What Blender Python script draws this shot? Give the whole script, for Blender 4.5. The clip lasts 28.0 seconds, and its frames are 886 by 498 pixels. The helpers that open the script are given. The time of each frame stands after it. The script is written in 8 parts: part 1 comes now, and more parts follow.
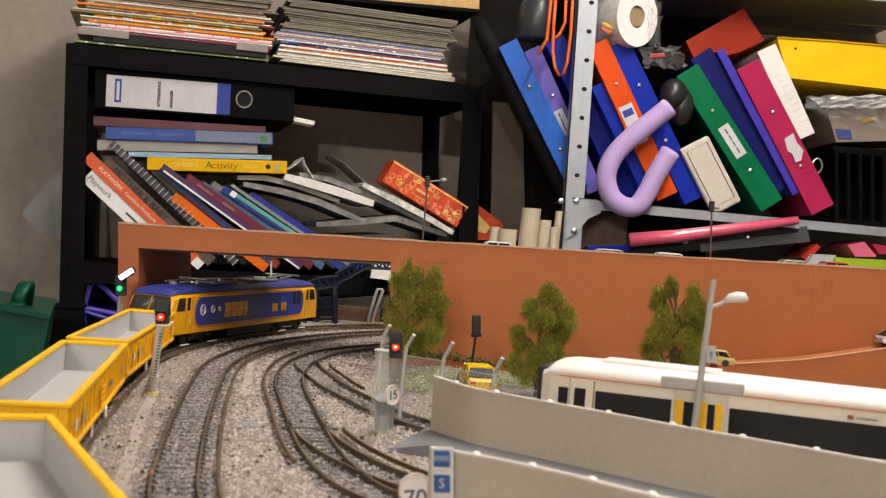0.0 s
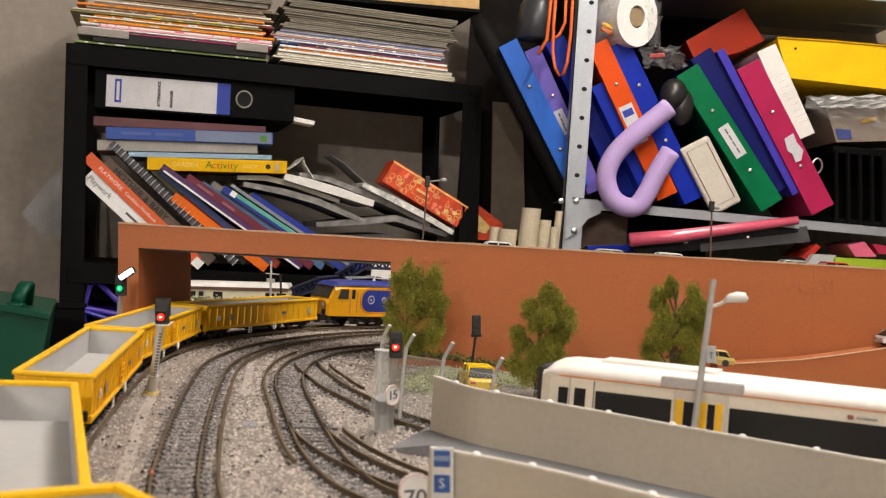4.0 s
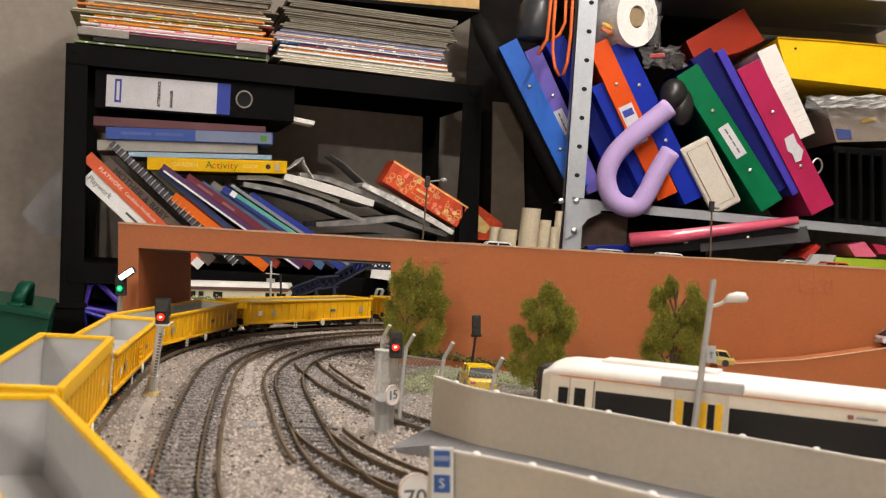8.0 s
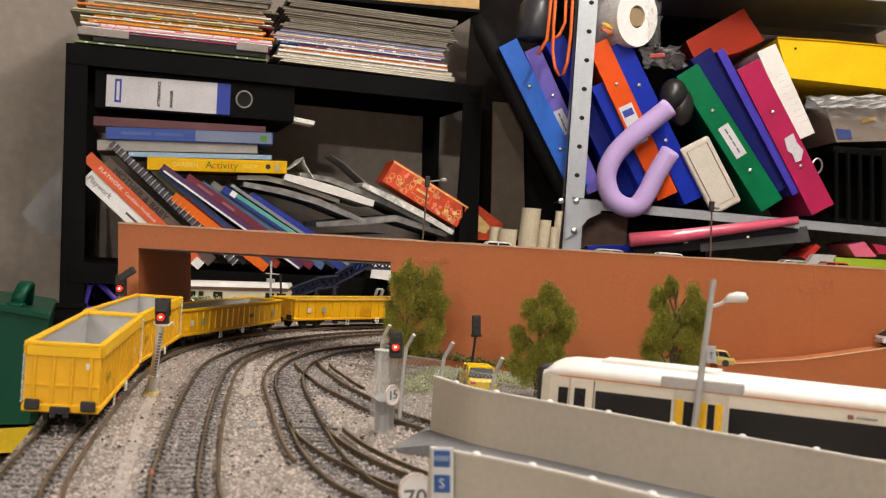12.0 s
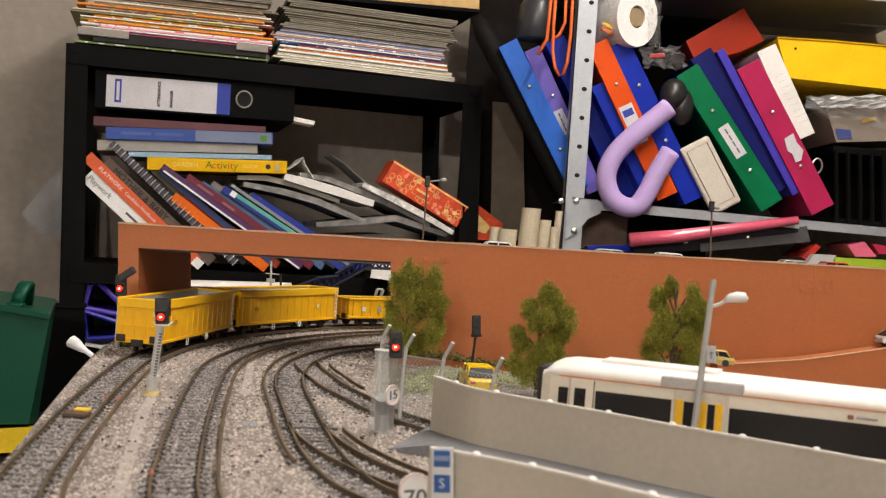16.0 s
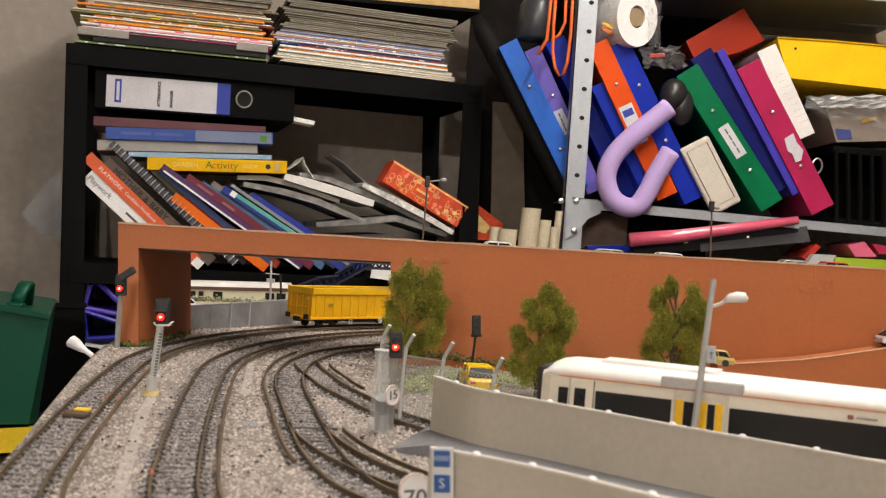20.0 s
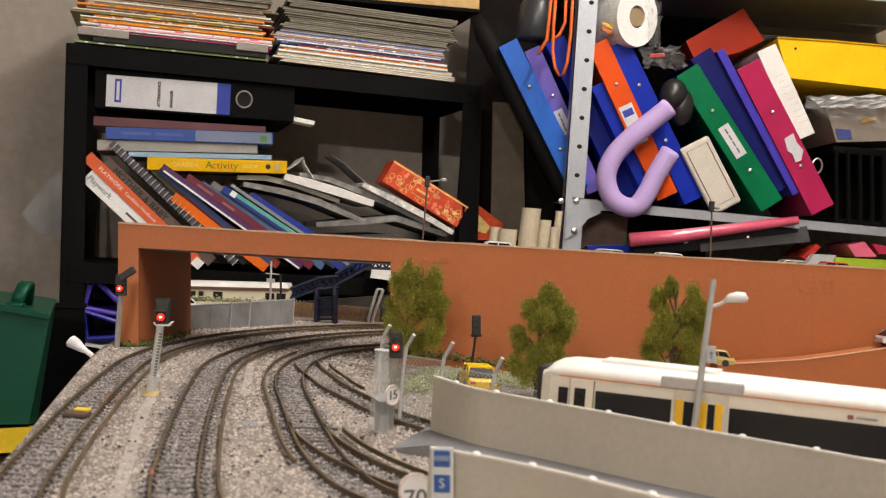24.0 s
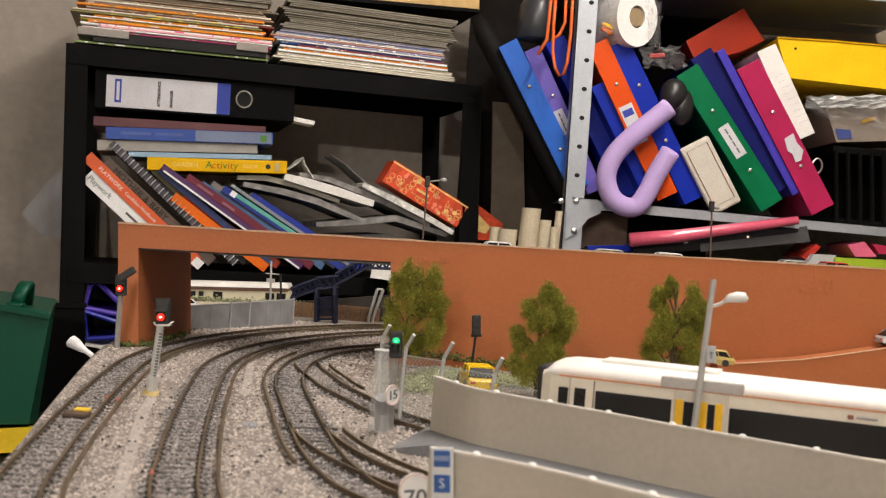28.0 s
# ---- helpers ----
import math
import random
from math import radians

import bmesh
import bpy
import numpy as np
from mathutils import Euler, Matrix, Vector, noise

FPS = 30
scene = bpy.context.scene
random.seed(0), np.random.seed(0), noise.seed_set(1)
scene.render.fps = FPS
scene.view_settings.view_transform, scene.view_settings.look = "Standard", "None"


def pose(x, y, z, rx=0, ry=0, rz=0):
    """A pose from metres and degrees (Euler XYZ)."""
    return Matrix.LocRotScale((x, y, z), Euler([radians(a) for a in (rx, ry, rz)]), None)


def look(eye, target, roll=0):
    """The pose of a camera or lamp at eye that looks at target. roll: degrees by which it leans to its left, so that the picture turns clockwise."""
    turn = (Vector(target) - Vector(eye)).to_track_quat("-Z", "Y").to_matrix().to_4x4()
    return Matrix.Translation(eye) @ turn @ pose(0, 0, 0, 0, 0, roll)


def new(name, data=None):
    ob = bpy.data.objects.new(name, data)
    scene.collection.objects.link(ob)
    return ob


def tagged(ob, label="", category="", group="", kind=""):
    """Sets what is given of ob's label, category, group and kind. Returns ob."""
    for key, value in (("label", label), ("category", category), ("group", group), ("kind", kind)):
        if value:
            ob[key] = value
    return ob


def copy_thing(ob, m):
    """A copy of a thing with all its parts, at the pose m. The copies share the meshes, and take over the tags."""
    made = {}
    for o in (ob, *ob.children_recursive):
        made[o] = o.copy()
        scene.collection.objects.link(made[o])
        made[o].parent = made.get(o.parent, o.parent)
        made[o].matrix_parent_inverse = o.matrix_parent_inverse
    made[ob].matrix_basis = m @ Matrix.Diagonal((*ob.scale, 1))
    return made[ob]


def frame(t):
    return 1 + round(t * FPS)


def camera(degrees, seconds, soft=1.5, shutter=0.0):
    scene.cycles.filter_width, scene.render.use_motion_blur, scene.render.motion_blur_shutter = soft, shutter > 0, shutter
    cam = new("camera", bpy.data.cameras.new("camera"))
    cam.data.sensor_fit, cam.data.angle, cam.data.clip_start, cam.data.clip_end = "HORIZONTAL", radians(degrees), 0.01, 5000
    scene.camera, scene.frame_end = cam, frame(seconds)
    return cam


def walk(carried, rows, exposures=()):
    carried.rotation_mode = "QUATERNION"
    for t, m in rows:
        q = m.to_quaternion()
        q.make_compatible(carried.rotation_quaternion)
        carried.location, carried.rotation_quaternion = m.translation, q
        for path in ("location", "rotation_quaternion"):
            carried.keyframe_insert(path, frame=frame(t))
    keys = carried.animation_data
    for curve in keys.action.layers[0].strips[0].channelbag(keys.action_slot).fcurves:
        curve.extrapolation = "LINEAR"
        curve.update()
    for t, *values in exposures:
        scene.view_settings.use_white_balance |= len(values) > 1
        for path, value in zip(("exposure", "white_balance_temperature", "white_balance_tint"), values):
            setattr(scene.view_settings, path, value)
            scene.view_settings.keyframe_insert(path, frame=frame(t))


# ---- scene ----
# ---- camera: stands still on the baseboard, low over the tracks ----
cam = camera(41.0, 28.0, soft=1.15)
cam.data.dof.use_dof, cam.data.dof.focus_distance, cam.data.dof.aperture_fstop = True, 1.2, 38.0
EYE = (0.0, 0.0, 0.0948)
AIM = (0.0, 1.0, 0.0948 - 0.01308)
walk(cam, [(0.0, look(EYE, AIM, 4.295)), (28.0, look(EYE, AIM, 4.295))])

# ---- world and lamps: a closed garage lit by a fluorescent batten and added fill ----
world = bpy.data.worlds.new("room_world")
scene.world = world
world.use_nodes = True
world.node_tree.nodes["Background"].inputs[0].default_value = (0.9, 0.93, 1.0, 1)
world.node_tree.nodes["Background"].inputs[1].default_value = 0.02
scene.view_settings.exposure = 0.0


def tube_glow(spots, watts, colour):
    """A fluorescent tube as a row of small glowing spots along its length."""
    for spot in spots:
        bulb = bpy.data.lights.new("tube_glow", "POINT")
        bulb.energy, bulb.color, bulb.shadow_soft_size = watts, colour, 0.03
        new("tube_glow", bulb).location = spot


tube_glow([(0.50, -0.10 + 0.36 * i, 1.355) for i in range(5)], 16.8, (1.0, 0.92, 0.84))
# Unseen second tube behind the camera, added to brighten front faces and shelves.
tube_glow([(-1.05, -3.2, 1.355), (-0.40, -3.2, 1.355)], 100.0, (1.0, 0.92, 0.84))

# ---- materials ----
MATS = {}


def mat(name, colour, rough=0.5, metal=0.0, vary=0.12, grain=600.0, bump=0.15, coarse=40.0, emit=0.0, spec=0.5, alpha=1.0, transmission=0.0, island=0.0):
    """A surface: base colour with two scales of variation, gloss and fine relief."""
    if name in MATS:
        return MATS[name]
    m = bpy.data.materials.new(name)
    m.use_nodes = True
    nt = m.node_tree
    b = nt.nodes["Principled BSDF"]
    b.inputs["Roughness"].default_value = rough
    b.inputs["Metallic"].default_value = metal
    b.inputs["Specular IOR Level"].default_value = spec
    b.inputs["Alpha"].default_value = alpha
    b.inputs["Transmission Weight"].default_value = transmission
    tc = nt.nodes.new("ShaderNodeTexCoord")
    fine = nt.nodes.new("ShaderNodeTexNoise")
    fine.inputs["Scale"].default_value, fine.inputs["Detail"].default_value = grain, 4
    big = nt.nodes.new("ShaderNodeTexNoise")
    big.inputs["Scale"].default_value, big.inputs["Detail"].default_value = coarse, 3
    for n in (fine, big):
        nt.links.new(tc.outputs["Object"], n.inputs["Vector"])
    add = nt.nodes.new("ShaderNodeMath")
    add.operation = "ADD"
    nt.links.new(fine.outputs["Fac"], add.inputs[0])
    nt.links.new(big.outputs["Fac"], add.inputs[1])
    src = add.outputs[0]
    lo_in, hi_in = 0.7, 1.3
    if island:
        geo = nt.nodes.new("ShaderNodeNewGeometry")
        mul = nt.nodes.new("ShaderNodeMath")
        mul.operation = "MULTIPLY_ADD"
        mul.inputs[1].default_value = island
        nt.links.new(geo.outputs["Random Per Island"], mul.inputs[0])
        nt.links.new(src, mul.inputs[2])
        src = mul.outputs[0]
        hi_in += island
    rng = nt.nodes.new("ShaderNodeMapRange")
    rng.inputs["From Min"].default_value, rng.inputs["From Max"].default_value = lo_in, hi_in
    nt.links.new(src, rng.inputs["Value"])
    mix = nt.nodes.new("ShaderNodeMix")
    mix.data_type = "RGBA"
    mix.inputs["A"].default_value = (*[max(0, c * (1 - vary)) for c in colour], 1)
    mix.inputs["B"].default_value = (*[min(1, c * (1 + vary)) for c in colour], 1)
    nt.links.new(rng.outputs["Result"], mix.inputs["Factor"])
    nt.links.new(mix.outputs["Result"], b.inputs["Base Color"])
    if bump:
        bp = nt.nodes.new("ShaderNodeBump")
        bp.inputs["Strength"].default_value, bp.inputs["Distance"].default_value = bump, 0.0006
        nt.links.new(fine.outputs["Fac"], bp.inputs["Height"])
        nt.links.new(bp.outputs["Normal"], b.inputs["Normal"])
    if emit:
        b.inputs["Emission Color"].default_value = (*colour, 1)
        b.inputs["Emission Strength"].default_value = emit
    MATS[name] = m
    return m


def brick_paper():
    """Printed brick paper: tiny courses, faint joints, patchy fading."""
    m = mat("brick_paper", (0.405, 0.118, 0.031), 0.62, 0, 0.09, 500, 0.05, 9)
    nt = m.node_tree
    b = nt.nodes["Principled BSDF"]
    tc = nt.nodes.new("ShaderNodeTexCoord")
    turn = nt.nodes.new("ShaderNodeMapping")
    turn.inputs["Rotation"].default_value = (radians(90), 0, 0)
    br = nt.nodes.new("ShaderNodeTexBrick")
    br.inputs["Scale"].default_value = 260
    br.inputs["Mortar Size"].default_value = 0.035
    br.inputs["Color1"].default_value = (0.98, 0.98, 0.98, 1)
    br.inputs["Color2"].default_value = (0.88, 0.88, 0.90, 1)
    br.inputs["Mortar"].default_value = (0.80, 0.84, 0.90, 1)
    nt.links.new(tc.outputs["Object"], turn.inputs["Vector"])
    nt.links.new(turn.outputs["Vector"], br.inputs["Vector"])
    mul = nt.nodes.new("ShaderNodeMix")
    mul.data_type, mul.blend_type = "RGBA", "MULTIPLY"
    mul.inputs["Factor"].default_value = 0.8
    old = b.inputs["Base Color"].links[0].from_socket
    nt.links.new(old, mul.inputs["A"])
    nt.links.new(br.outputs["Color"], mul.inputs["B"])
    nt.links.new(mul.outputs["Result"], b.inputs["Base Color"])
    return m


# ---- mesh helpers (lengths in metres) ----
MM = 0.001
BASE = {}


def thing(name, label, category, group="", at=(0, 0, 0), turn=0.0, kind=""):
    ob = new(name)
    ob.empty_display_size = 0.01
    ob.matrix_basis = pose(*at, 0, 0, turn)
    BASE[ob] = ob.matrix_basis.copy()
    return tagged(ob, label, category, group, kind)


def finish(name, bm, material):
    me = bpy.data.meshes.new(name)
    bmesh.ops.recalc_face_normals(bm, faces=bm.faces[:])
    bm.to_mesh(me)
    bm.free()
    for m in (material if isinstance(material, (list, tuple)) else [material]):
        me.materials.append(m)
    return me


def smooth(me, on=True):
    for p in me.polygons:
        p.use_smooth = on


def part(name, bm, material, parent, label="", local=False, soft=False):
    """Links a bmesh as one mesh under a thing or part; world coordinates unless local."""
    me = finish(name, bm, material)
    if soft:
        smooth(me)
    root = parent
    while root.parent:
        root = root.parent
    if not local and root in BASE:
        me.transform(BASE[root].inverted())
    ob = new(name, me)
    ob.parent = parent
    if label:
        tagged(ob, label)
    return ob


def solo(name, bm, material, label, category, group="", kind="", soft=False, origin=None):
    """A thing that is a single mesh, with its origin at its base."""
    me = finish(name, bm, material)
    if soft:
        smooth(me)
    if origin is None:
        co = np.array([v.co[:] for v in me.vertices])
        origin = ((co[:, 0].min() + co[:, 0].max()) / 2, (co[:, 1].min() + co[:, 1].max()) / 2, co[:, 2].min())
    me.transform(Matrix.Translation(-Vector(origin)))
    ob = new(name, me)
    ob.location = origin
    return tagged(ob, label, category, group, kind)


def box(bm, lo, hi, m=None, bevel=0.0, seg=1):
    """An axis box from lo to hi, moved by m."""
    c = [(a + b) / 2 for a, b in zip(lo, hi)]
    s = [max(abs(b - a), 1e-6) for a, b in zip(lo, hi)]
    geo = bmesh.ops.create_cube(bm, size=1.0, matrix=Matrix.Translation(c) @ Matrix.Diagonal((*s, 1)))
    vs = geo["verts"]
    if bevel:
        es = list({e for v in vs for e in v.link_edges})
        r = bmesh.ops.bevel(bm, geom=es, offset=bevel, segments=seg, affect="EDGES", profile=0.5)
        vs = list({v for f in r["faces"] for v in f.verts} | {v for v in vs if v.is_valid})
    if m is not None:
        bmesh.ops.transform(bm, matrix=m, verts=vs)
    return vs


def cyl(bm, p0, p1, r0, r1=None, n=12):
    """A closed (tapered) rod from p0 to p1."""
    p0, p1 = Vector(p0), Vector(p1)
    d = p1 - p0
    m = Matrix.Translation((p0 + p1) / 2) @ d.to_track_quat("Z", "Y").to_matrix().to_4x4()
    return bmesh.ops.create_cone(bm, cap_ends=True, segments=n, radius1=r0, radius2=r0 if r1 is None else r1, depth=d.length, matrix=m)["verts"]


def tube(bm, pts, r, n=10, closed=False, flat=1.0):
    """A round tube along a line of points."""
    pts = [Vector(p) for p in pts]
    rings = []
    ref = None
    k = len(pts)
    for i, p in enumerate(pts):
        a = pts[(i - 1) % k] if (closed or i > 0) else p
        b = pts[(i + 1) % k] if (closed or i < k - 1) else p
        d = (b - a).normalized()
        if ref is None:
            ref = Vector((0, 0, 1)) if abs(d.z) < 0.9 else Vector((1, 0, 0))
        u = (ref - d * ref.dot(d)).normalized()
        ref = u
        v = d.cross(u)
        rr = r[i] if isinstance(r, (list, tuple)) else r
        rings.append([bm.verts.new(p + (u * math.cos(t) + v * math.sin(t) * flat) * rr) for t in [2 * math.pi * j / n for j in range(n)]])
    for i in range(k if closed else k - 1):
        A, B = rings[i], rings[(i + 1) % k]
        for j in range(n):
            bm.faces.new((A[j], A[(j + 1) % n], B[(j + 1) % n], B[j]))
    if not closed:
        bm.faces.new(rings[0][::-1])
        bm.faces.new(rings[-1])


def prism(bm, poly, lift):
    """A polygon of 3D points swept by the vector lift."""
    lift = Vector(lift)
    a = [bm.verts.new(Vector(p)) for p in poly]
    b = [bm.verts.new(Vector(p) + lift) for p in poly]
    bm.faces.new(a[::-1])
    bm.faces.new(b)
    n = len(poly)
    for i in range(n):
        bm.faces.new((a[i], a[(i + 1) % n], b[(i + 1) % n], b[i]))


def loft(bm, rings, cap=True):
    """Skin over rings of equally many points."""
    vs = [[bm.verts.new(Vector(p)) for p in ring] for ring in rings]
    n = len(vs[0])
    for A, B in zip(vs[:-1], vs[1:]):
        for j in range(n):
            bm.faces.new((A[j], A[(j + 1) % n], B[(j + 1) % n], B[j]))
    if cap:
        bm.faces.new(vs[0][::-1])
        bm.faces.new(vs[-1])


def sphere(bm, c, r, n=12, squash=(1, 1, 1)):
    return bmesh.ops.create_uvsphere(bm, u_segments=n, v_segments=max(6, n * 2 // 3), radius=r, matrix=Matrix.Translation(c) @ Matrix.Diagonal((*squash, 1)))["verts"]


def frame3(o, u, w):
    """Axes: x along u, y along w (made square to u), z = x cross y, at o."""
    u = Vector(u).normalized()
    w = Vector(w)
    w = (w - u * w.dot(u)).normalized()
    v = u.cross(w)
    m = Matrix((u, w, v)).transposed().to_4x4()
    m.translation = Vector(o)
    return m


def letters(words, m, size, material, parent, label="", align="LEFT", extrude=0.00015, name="lettering", bold=0.0):
    """Raised lettering in the built-in font; m: x along the line, y up the letters, z off the surface."""
    cu = bpy.data.curves.new(name, "FONT")
    cu.body, cu.size, cu.extrude, cu.align_x, cu.align_y = words, size, extrude, align, "CENTER"
    cu.resolution_u, cu.offset = 3, bold
    tmp = bpy.data.objects.new("tmp_text", cu)
    scene.collection.objects.link(tmp)
    bpy.context.view_layer.update()
    me = bpy.data.meshes.new_from_object(tmp.evaluated_get(bpy.context.evaluated_depsgraph_get()))
    bpy.data.objects.remove(tmp)
    bpy.data.curves.remove(cu)
    me.name = name
    me.transform(m)
    root = parent
    while root.parent:
        root = root.parent
    if root in BASE:
        me.transform(BASE[root].inverted())
    me.materials.clear()
    me.materials.append(material)
    ob = new(name, me)
    ob.parent = parent
    if label:
        tagged(ob, label)
    return ob


# ---- track plan (millimetres): headings in degrees, 0 along +y, positive to -x ----
def run(x, y, h, segs, ds=5.0):
    pts = [(x, y, h)]
    for length, radius in segs:
        n = max(1, round(length / ds))
        d = length / n
        for _ in range(n):
            k = 0.0 if radius == 0 else -d / radius
            hm = radians(h) + k / 2
            x, y, h = x - math.sin(hm) * d, y + math.cos(hm) * d, h + math.degrees(k)
            pts.append((x, y, h))
    return pts


def spline(ctrl, ds=5.0):
    """A smooth line through control points, with headings."""
    c = [Vector(p) for p in ctrl]
    c = [c[0] * 2 - c[1]] + c + [c[-1] * 2 - c[-2]]
    out = []
    for i in range(1, len(c) - 2):
        p0, p1, p2, p3 = c[i - 1:i + 3]
        n = max(2, round((p2 - p1).length / ds))
        for j in range(n):
            t = j / n
            out.append(0.5 * ((2 * p1) + (p2 - p0) * t + (2 * p0 - 5 * p1 + 4 * p2 - p3) * t * t + (3 * p1 - p0 - 3 * p2 + p3) * t ** 3))
    out.append(c[-2])
    res = []
    for i, p in enumerate(out):
        d = (out[min(i + 1, len(out) - 1)] - out[max(i - 1, 0)])
        res.append((p.x, p.y, math.degrees(math.atan2(-d.x, d.y))))
    return res


def beside(line, o):
    """The line shifted by o mm to its right."""
    return [(x + math.cos(radians(h)) * o, y + math.sin(radians(h)) * o, h) for x, y, h in line]


FWD = run(-142.3, 423.4, 10.4, [(301, 5092), (286.5, 614), (560, 518), (1850, 0)])
BACK = run(-142.3, 423.4, 190.4, [(660, -525), (700, 0)])
LINE_A = [(x, y, h - 180) for x, y, h in BACK[:0:-1]] + FWD
A_ZERO = len(BACK) - 1
A_S = [0.0]
for (x0, y0, _), (x1, y1, _) in zip(LINE_A[:-1], LINE_A[1:]):
    A_S.append(A_S[-1] + math.hypot(x1 - x0, y1 - y0))
A_S = [s - A_S[A_ZERO] for s in A_S]
LINE_B = beside(LINE_A, 51.5)
LINE_C = spline([(70, 1035), (10, 1010), (-42, 970), (-78, 900), (-91, 830), (-91, 760), (-83, 690), (-70, 622), (-58, 560), (-47, 508), (-35, 465), (-20, 430), (9, 396), (52, 366), (100, 338), (170, 305)])
LINE_D = spline([(-91, 830), (-82, 785), (-72, 750), (-58, 703), (-38, 655), (-23, 620), (6, 578), (50, 537), (117, 507), (181, 484), (300, 440), (420, 396)])
LINE_E = spline([(-70, 622), (-58, 560), (-45, 518), (-31, 487), (-16, 462), (5, 437), (35, 410), (75, 382), (140, 350), (200, 320)])


def on_a(s):
    """The point (mm) on the outer line at arc length s."""
    return float(np.interp(s, A_S, [p[0] for p in LINE_A])), float(np.interp(s, A_S, [p[1] for p in LINE_A]))

# ---- materials of the layout ----
BRICK = brick_paper()
BALLAST = mat("pale_granite_ballast", (0.43, 0.375, 0.338), 0.9, 0, 0.42, 900, 0.5, 60, island=1.6)
BALLAST_DARK = mat("sooty_ballast", (0.27, 0.245, 0.238), 0.9, 0, 0.6, 900, 0.5, 60, island=1.6)
BALLAST_SPECK = mat("black_stone_chip", (0.045, 0.042, 0.042), 0.85, 0, 0.5, 900, 0.4, 60, island=1.2)
GROUND = mat("glued_grit", (0.22, 0.19, 0.168), 0.95, 0, 0.35, 700, 0.8, 30)
RAIL = mat("rusty_rail", (0.135, 0.098, 0.060), 0.5, 0.35, 0.35, 300, 0.2, 25)
SLEEPER = mat("sleeper_plastic", (0.062, 0.058, 0.058), 0.85, 0, 0.4, 700, 0.3, 90)
YELLOW = mat("wagon_yellow", (0.86, 0.46, 0.002), 0.42, 0, 0.06, 300, 0.05, 25)
YELLOW_RIM = mat("wagon_rim_yellow", (0.89, 0.51, 0.004), 0.40, 0, 0.05, 300, 0.05, 25)
GREY_IN = mat("wagon_inside_grey", (0.46, 0.46, 0.46), 0.5, 0, 0.06, 200, 0.05, 20)
BLACK = mat("underframe_black", (0.016, 0.015, 0.015), 0.55, 0, 0.4, 500, 0.2, 60)
WHITE = mat("white_paint", (0.80, 0.79, 0.76), 0.5, 0, 0.05, 400, 0.05, 30)
BLUE = mat("loco_blue", (0.022, 0.04, 0.27), 0.3, 0, 0.08, 300, 0.03, 30)
BLUE_ROOF = mat("loco_roof_blue", (0.024, 0.036, 0.22), 0.45, 0, 0.15, 300, 0.08, 30)
LOCO_YELLOW = mat("loco_yellow", (0.80, 0.38, 0.006), 0.32, 0, 0.06, 300, 0.03, 30)
ORANGE_LINE = mat("loco_orange_line", (0.62, 0.12, 0.008), 0.35, 0, 0.05, 300, 0.03, 30)
GLASS_DARK = mat("dark_window", (0.012, 0.012, 0.014), 0.12, 0, 0.3, 60, 0.0, 20)
GLASS_CAB = mat("cab_window", (0.035, 0.032, 0.028), 0.12, 0, 0.4, 60, 0.0, 40)
STEEL = mat("dull_steel", (0.42, 0.42, 0.42), 0.42, 0.6, 0.15, 500, 0.1, 40)
GREY_POST = mat("grey_plastic", (0.42, 0.41, 0.39), 0.55, 0, 0.12, 500, 0.1, 50)
GREY_LIGHT = mat("light_grey_plastic", (0.62, 0.62, 0.60), 0.5, 0, 0.08, 500, 0.1, 50)
RED_LIT = mat("red_signal_light", (1.0, 0.025, 0.01), 0.4, 0, 0.0, 100, 0, 10, emit=1.6)
RED_CORE = mat("red_lamp_core", (1.0, 0.42, 0.34), 0.4, 0, 0.0, 100, 0, 10, emit=5.0)
GREEN_LIT = mat("green_signal_light", (0.0, 0.8, 0.25), 0.4, 0, 0.0, 100, 0, 10, emit=0.45)
GREEN_CORE = mat("green_lamp_core", (0.15, 1.0, 0.55), 0.4, 0, 0.0, 100, 0, 10, emit=1.6)
WHITE_LIT = mat("white_route_light", (0.75, 0.85, 1.0), 0.4, 0, 0.0, 100, 0, 10, emit=9.0)

# ---- baseboard and grit ----
BOARD_EDGE = [(-147, 408), (-161, 484), (-178, 565), (-203, 690), (-222, 790), (-231, 850), (-235, 905), (-236, 1000)]


def board_outline():
    left = [(-40, -300), (-70, 0), (-100, 215), (-128, 330)] + [(x - 5, y) for x, y in BOARD_EDGE]
    return left + [(-262, 1255), (150, 1310), (420, 1440), (2150, 1480), (2150, -300)]


bm = bmesh.new()
prism(bm, [(x * MM, y * MM, -0.022) for x, y in board_outline()], (0, 0, 0.0182))
tagged(solo("baseboard", bm, mat("plywood_board", (0.33, 0.25, 0.17), 0.8, 0, 0.25, 90, 0.3, 8), "plywood baseboard of a model railway", "baseboard"), kind="structure")
bm = bmesh.new()
prism(bm, [(x * MM, y * MM, -0.0038) for x, y in board_outline()], (0, 0, 0.0010))
tagged(solo("ground", bm, GROUND, "gritty ground sheet of the model railway", "ground"), kind="structure")

TRACKS = {"A": LINE_A, "B": LINE_B, "C": LINE_C, "D": LINE_D, "E": LINE_E}


def near_line(line, lo, hi):
    return [p for p in line if lo[0] <= p[0] <= hi[0] and lo[1] <= p[1] <= hi[1]]


NEAR = {k: np.array([(x, y) for x, y, h in near_line(v, (-330, 200), (420, 1500))]) for k, v in TRACKS.items()}


def track_gap(x, y):
    return min(float(np.min((a[:, 0] - x) ** 2 + (a[:, 1] - y) ** 2)) for a in NEAR.values()) ** 0.5


SLEEPER_GAP = 8.6


def along(line):
    """Arc lengths of a line's points."""
    s = [0.0]
    for (x0, y0, _), (x1, y1, _) in zip(line[:-1], line[1:]):
        s.append(s[-1] + math.hypot(x1 - x0, y1 - y0))
    return s


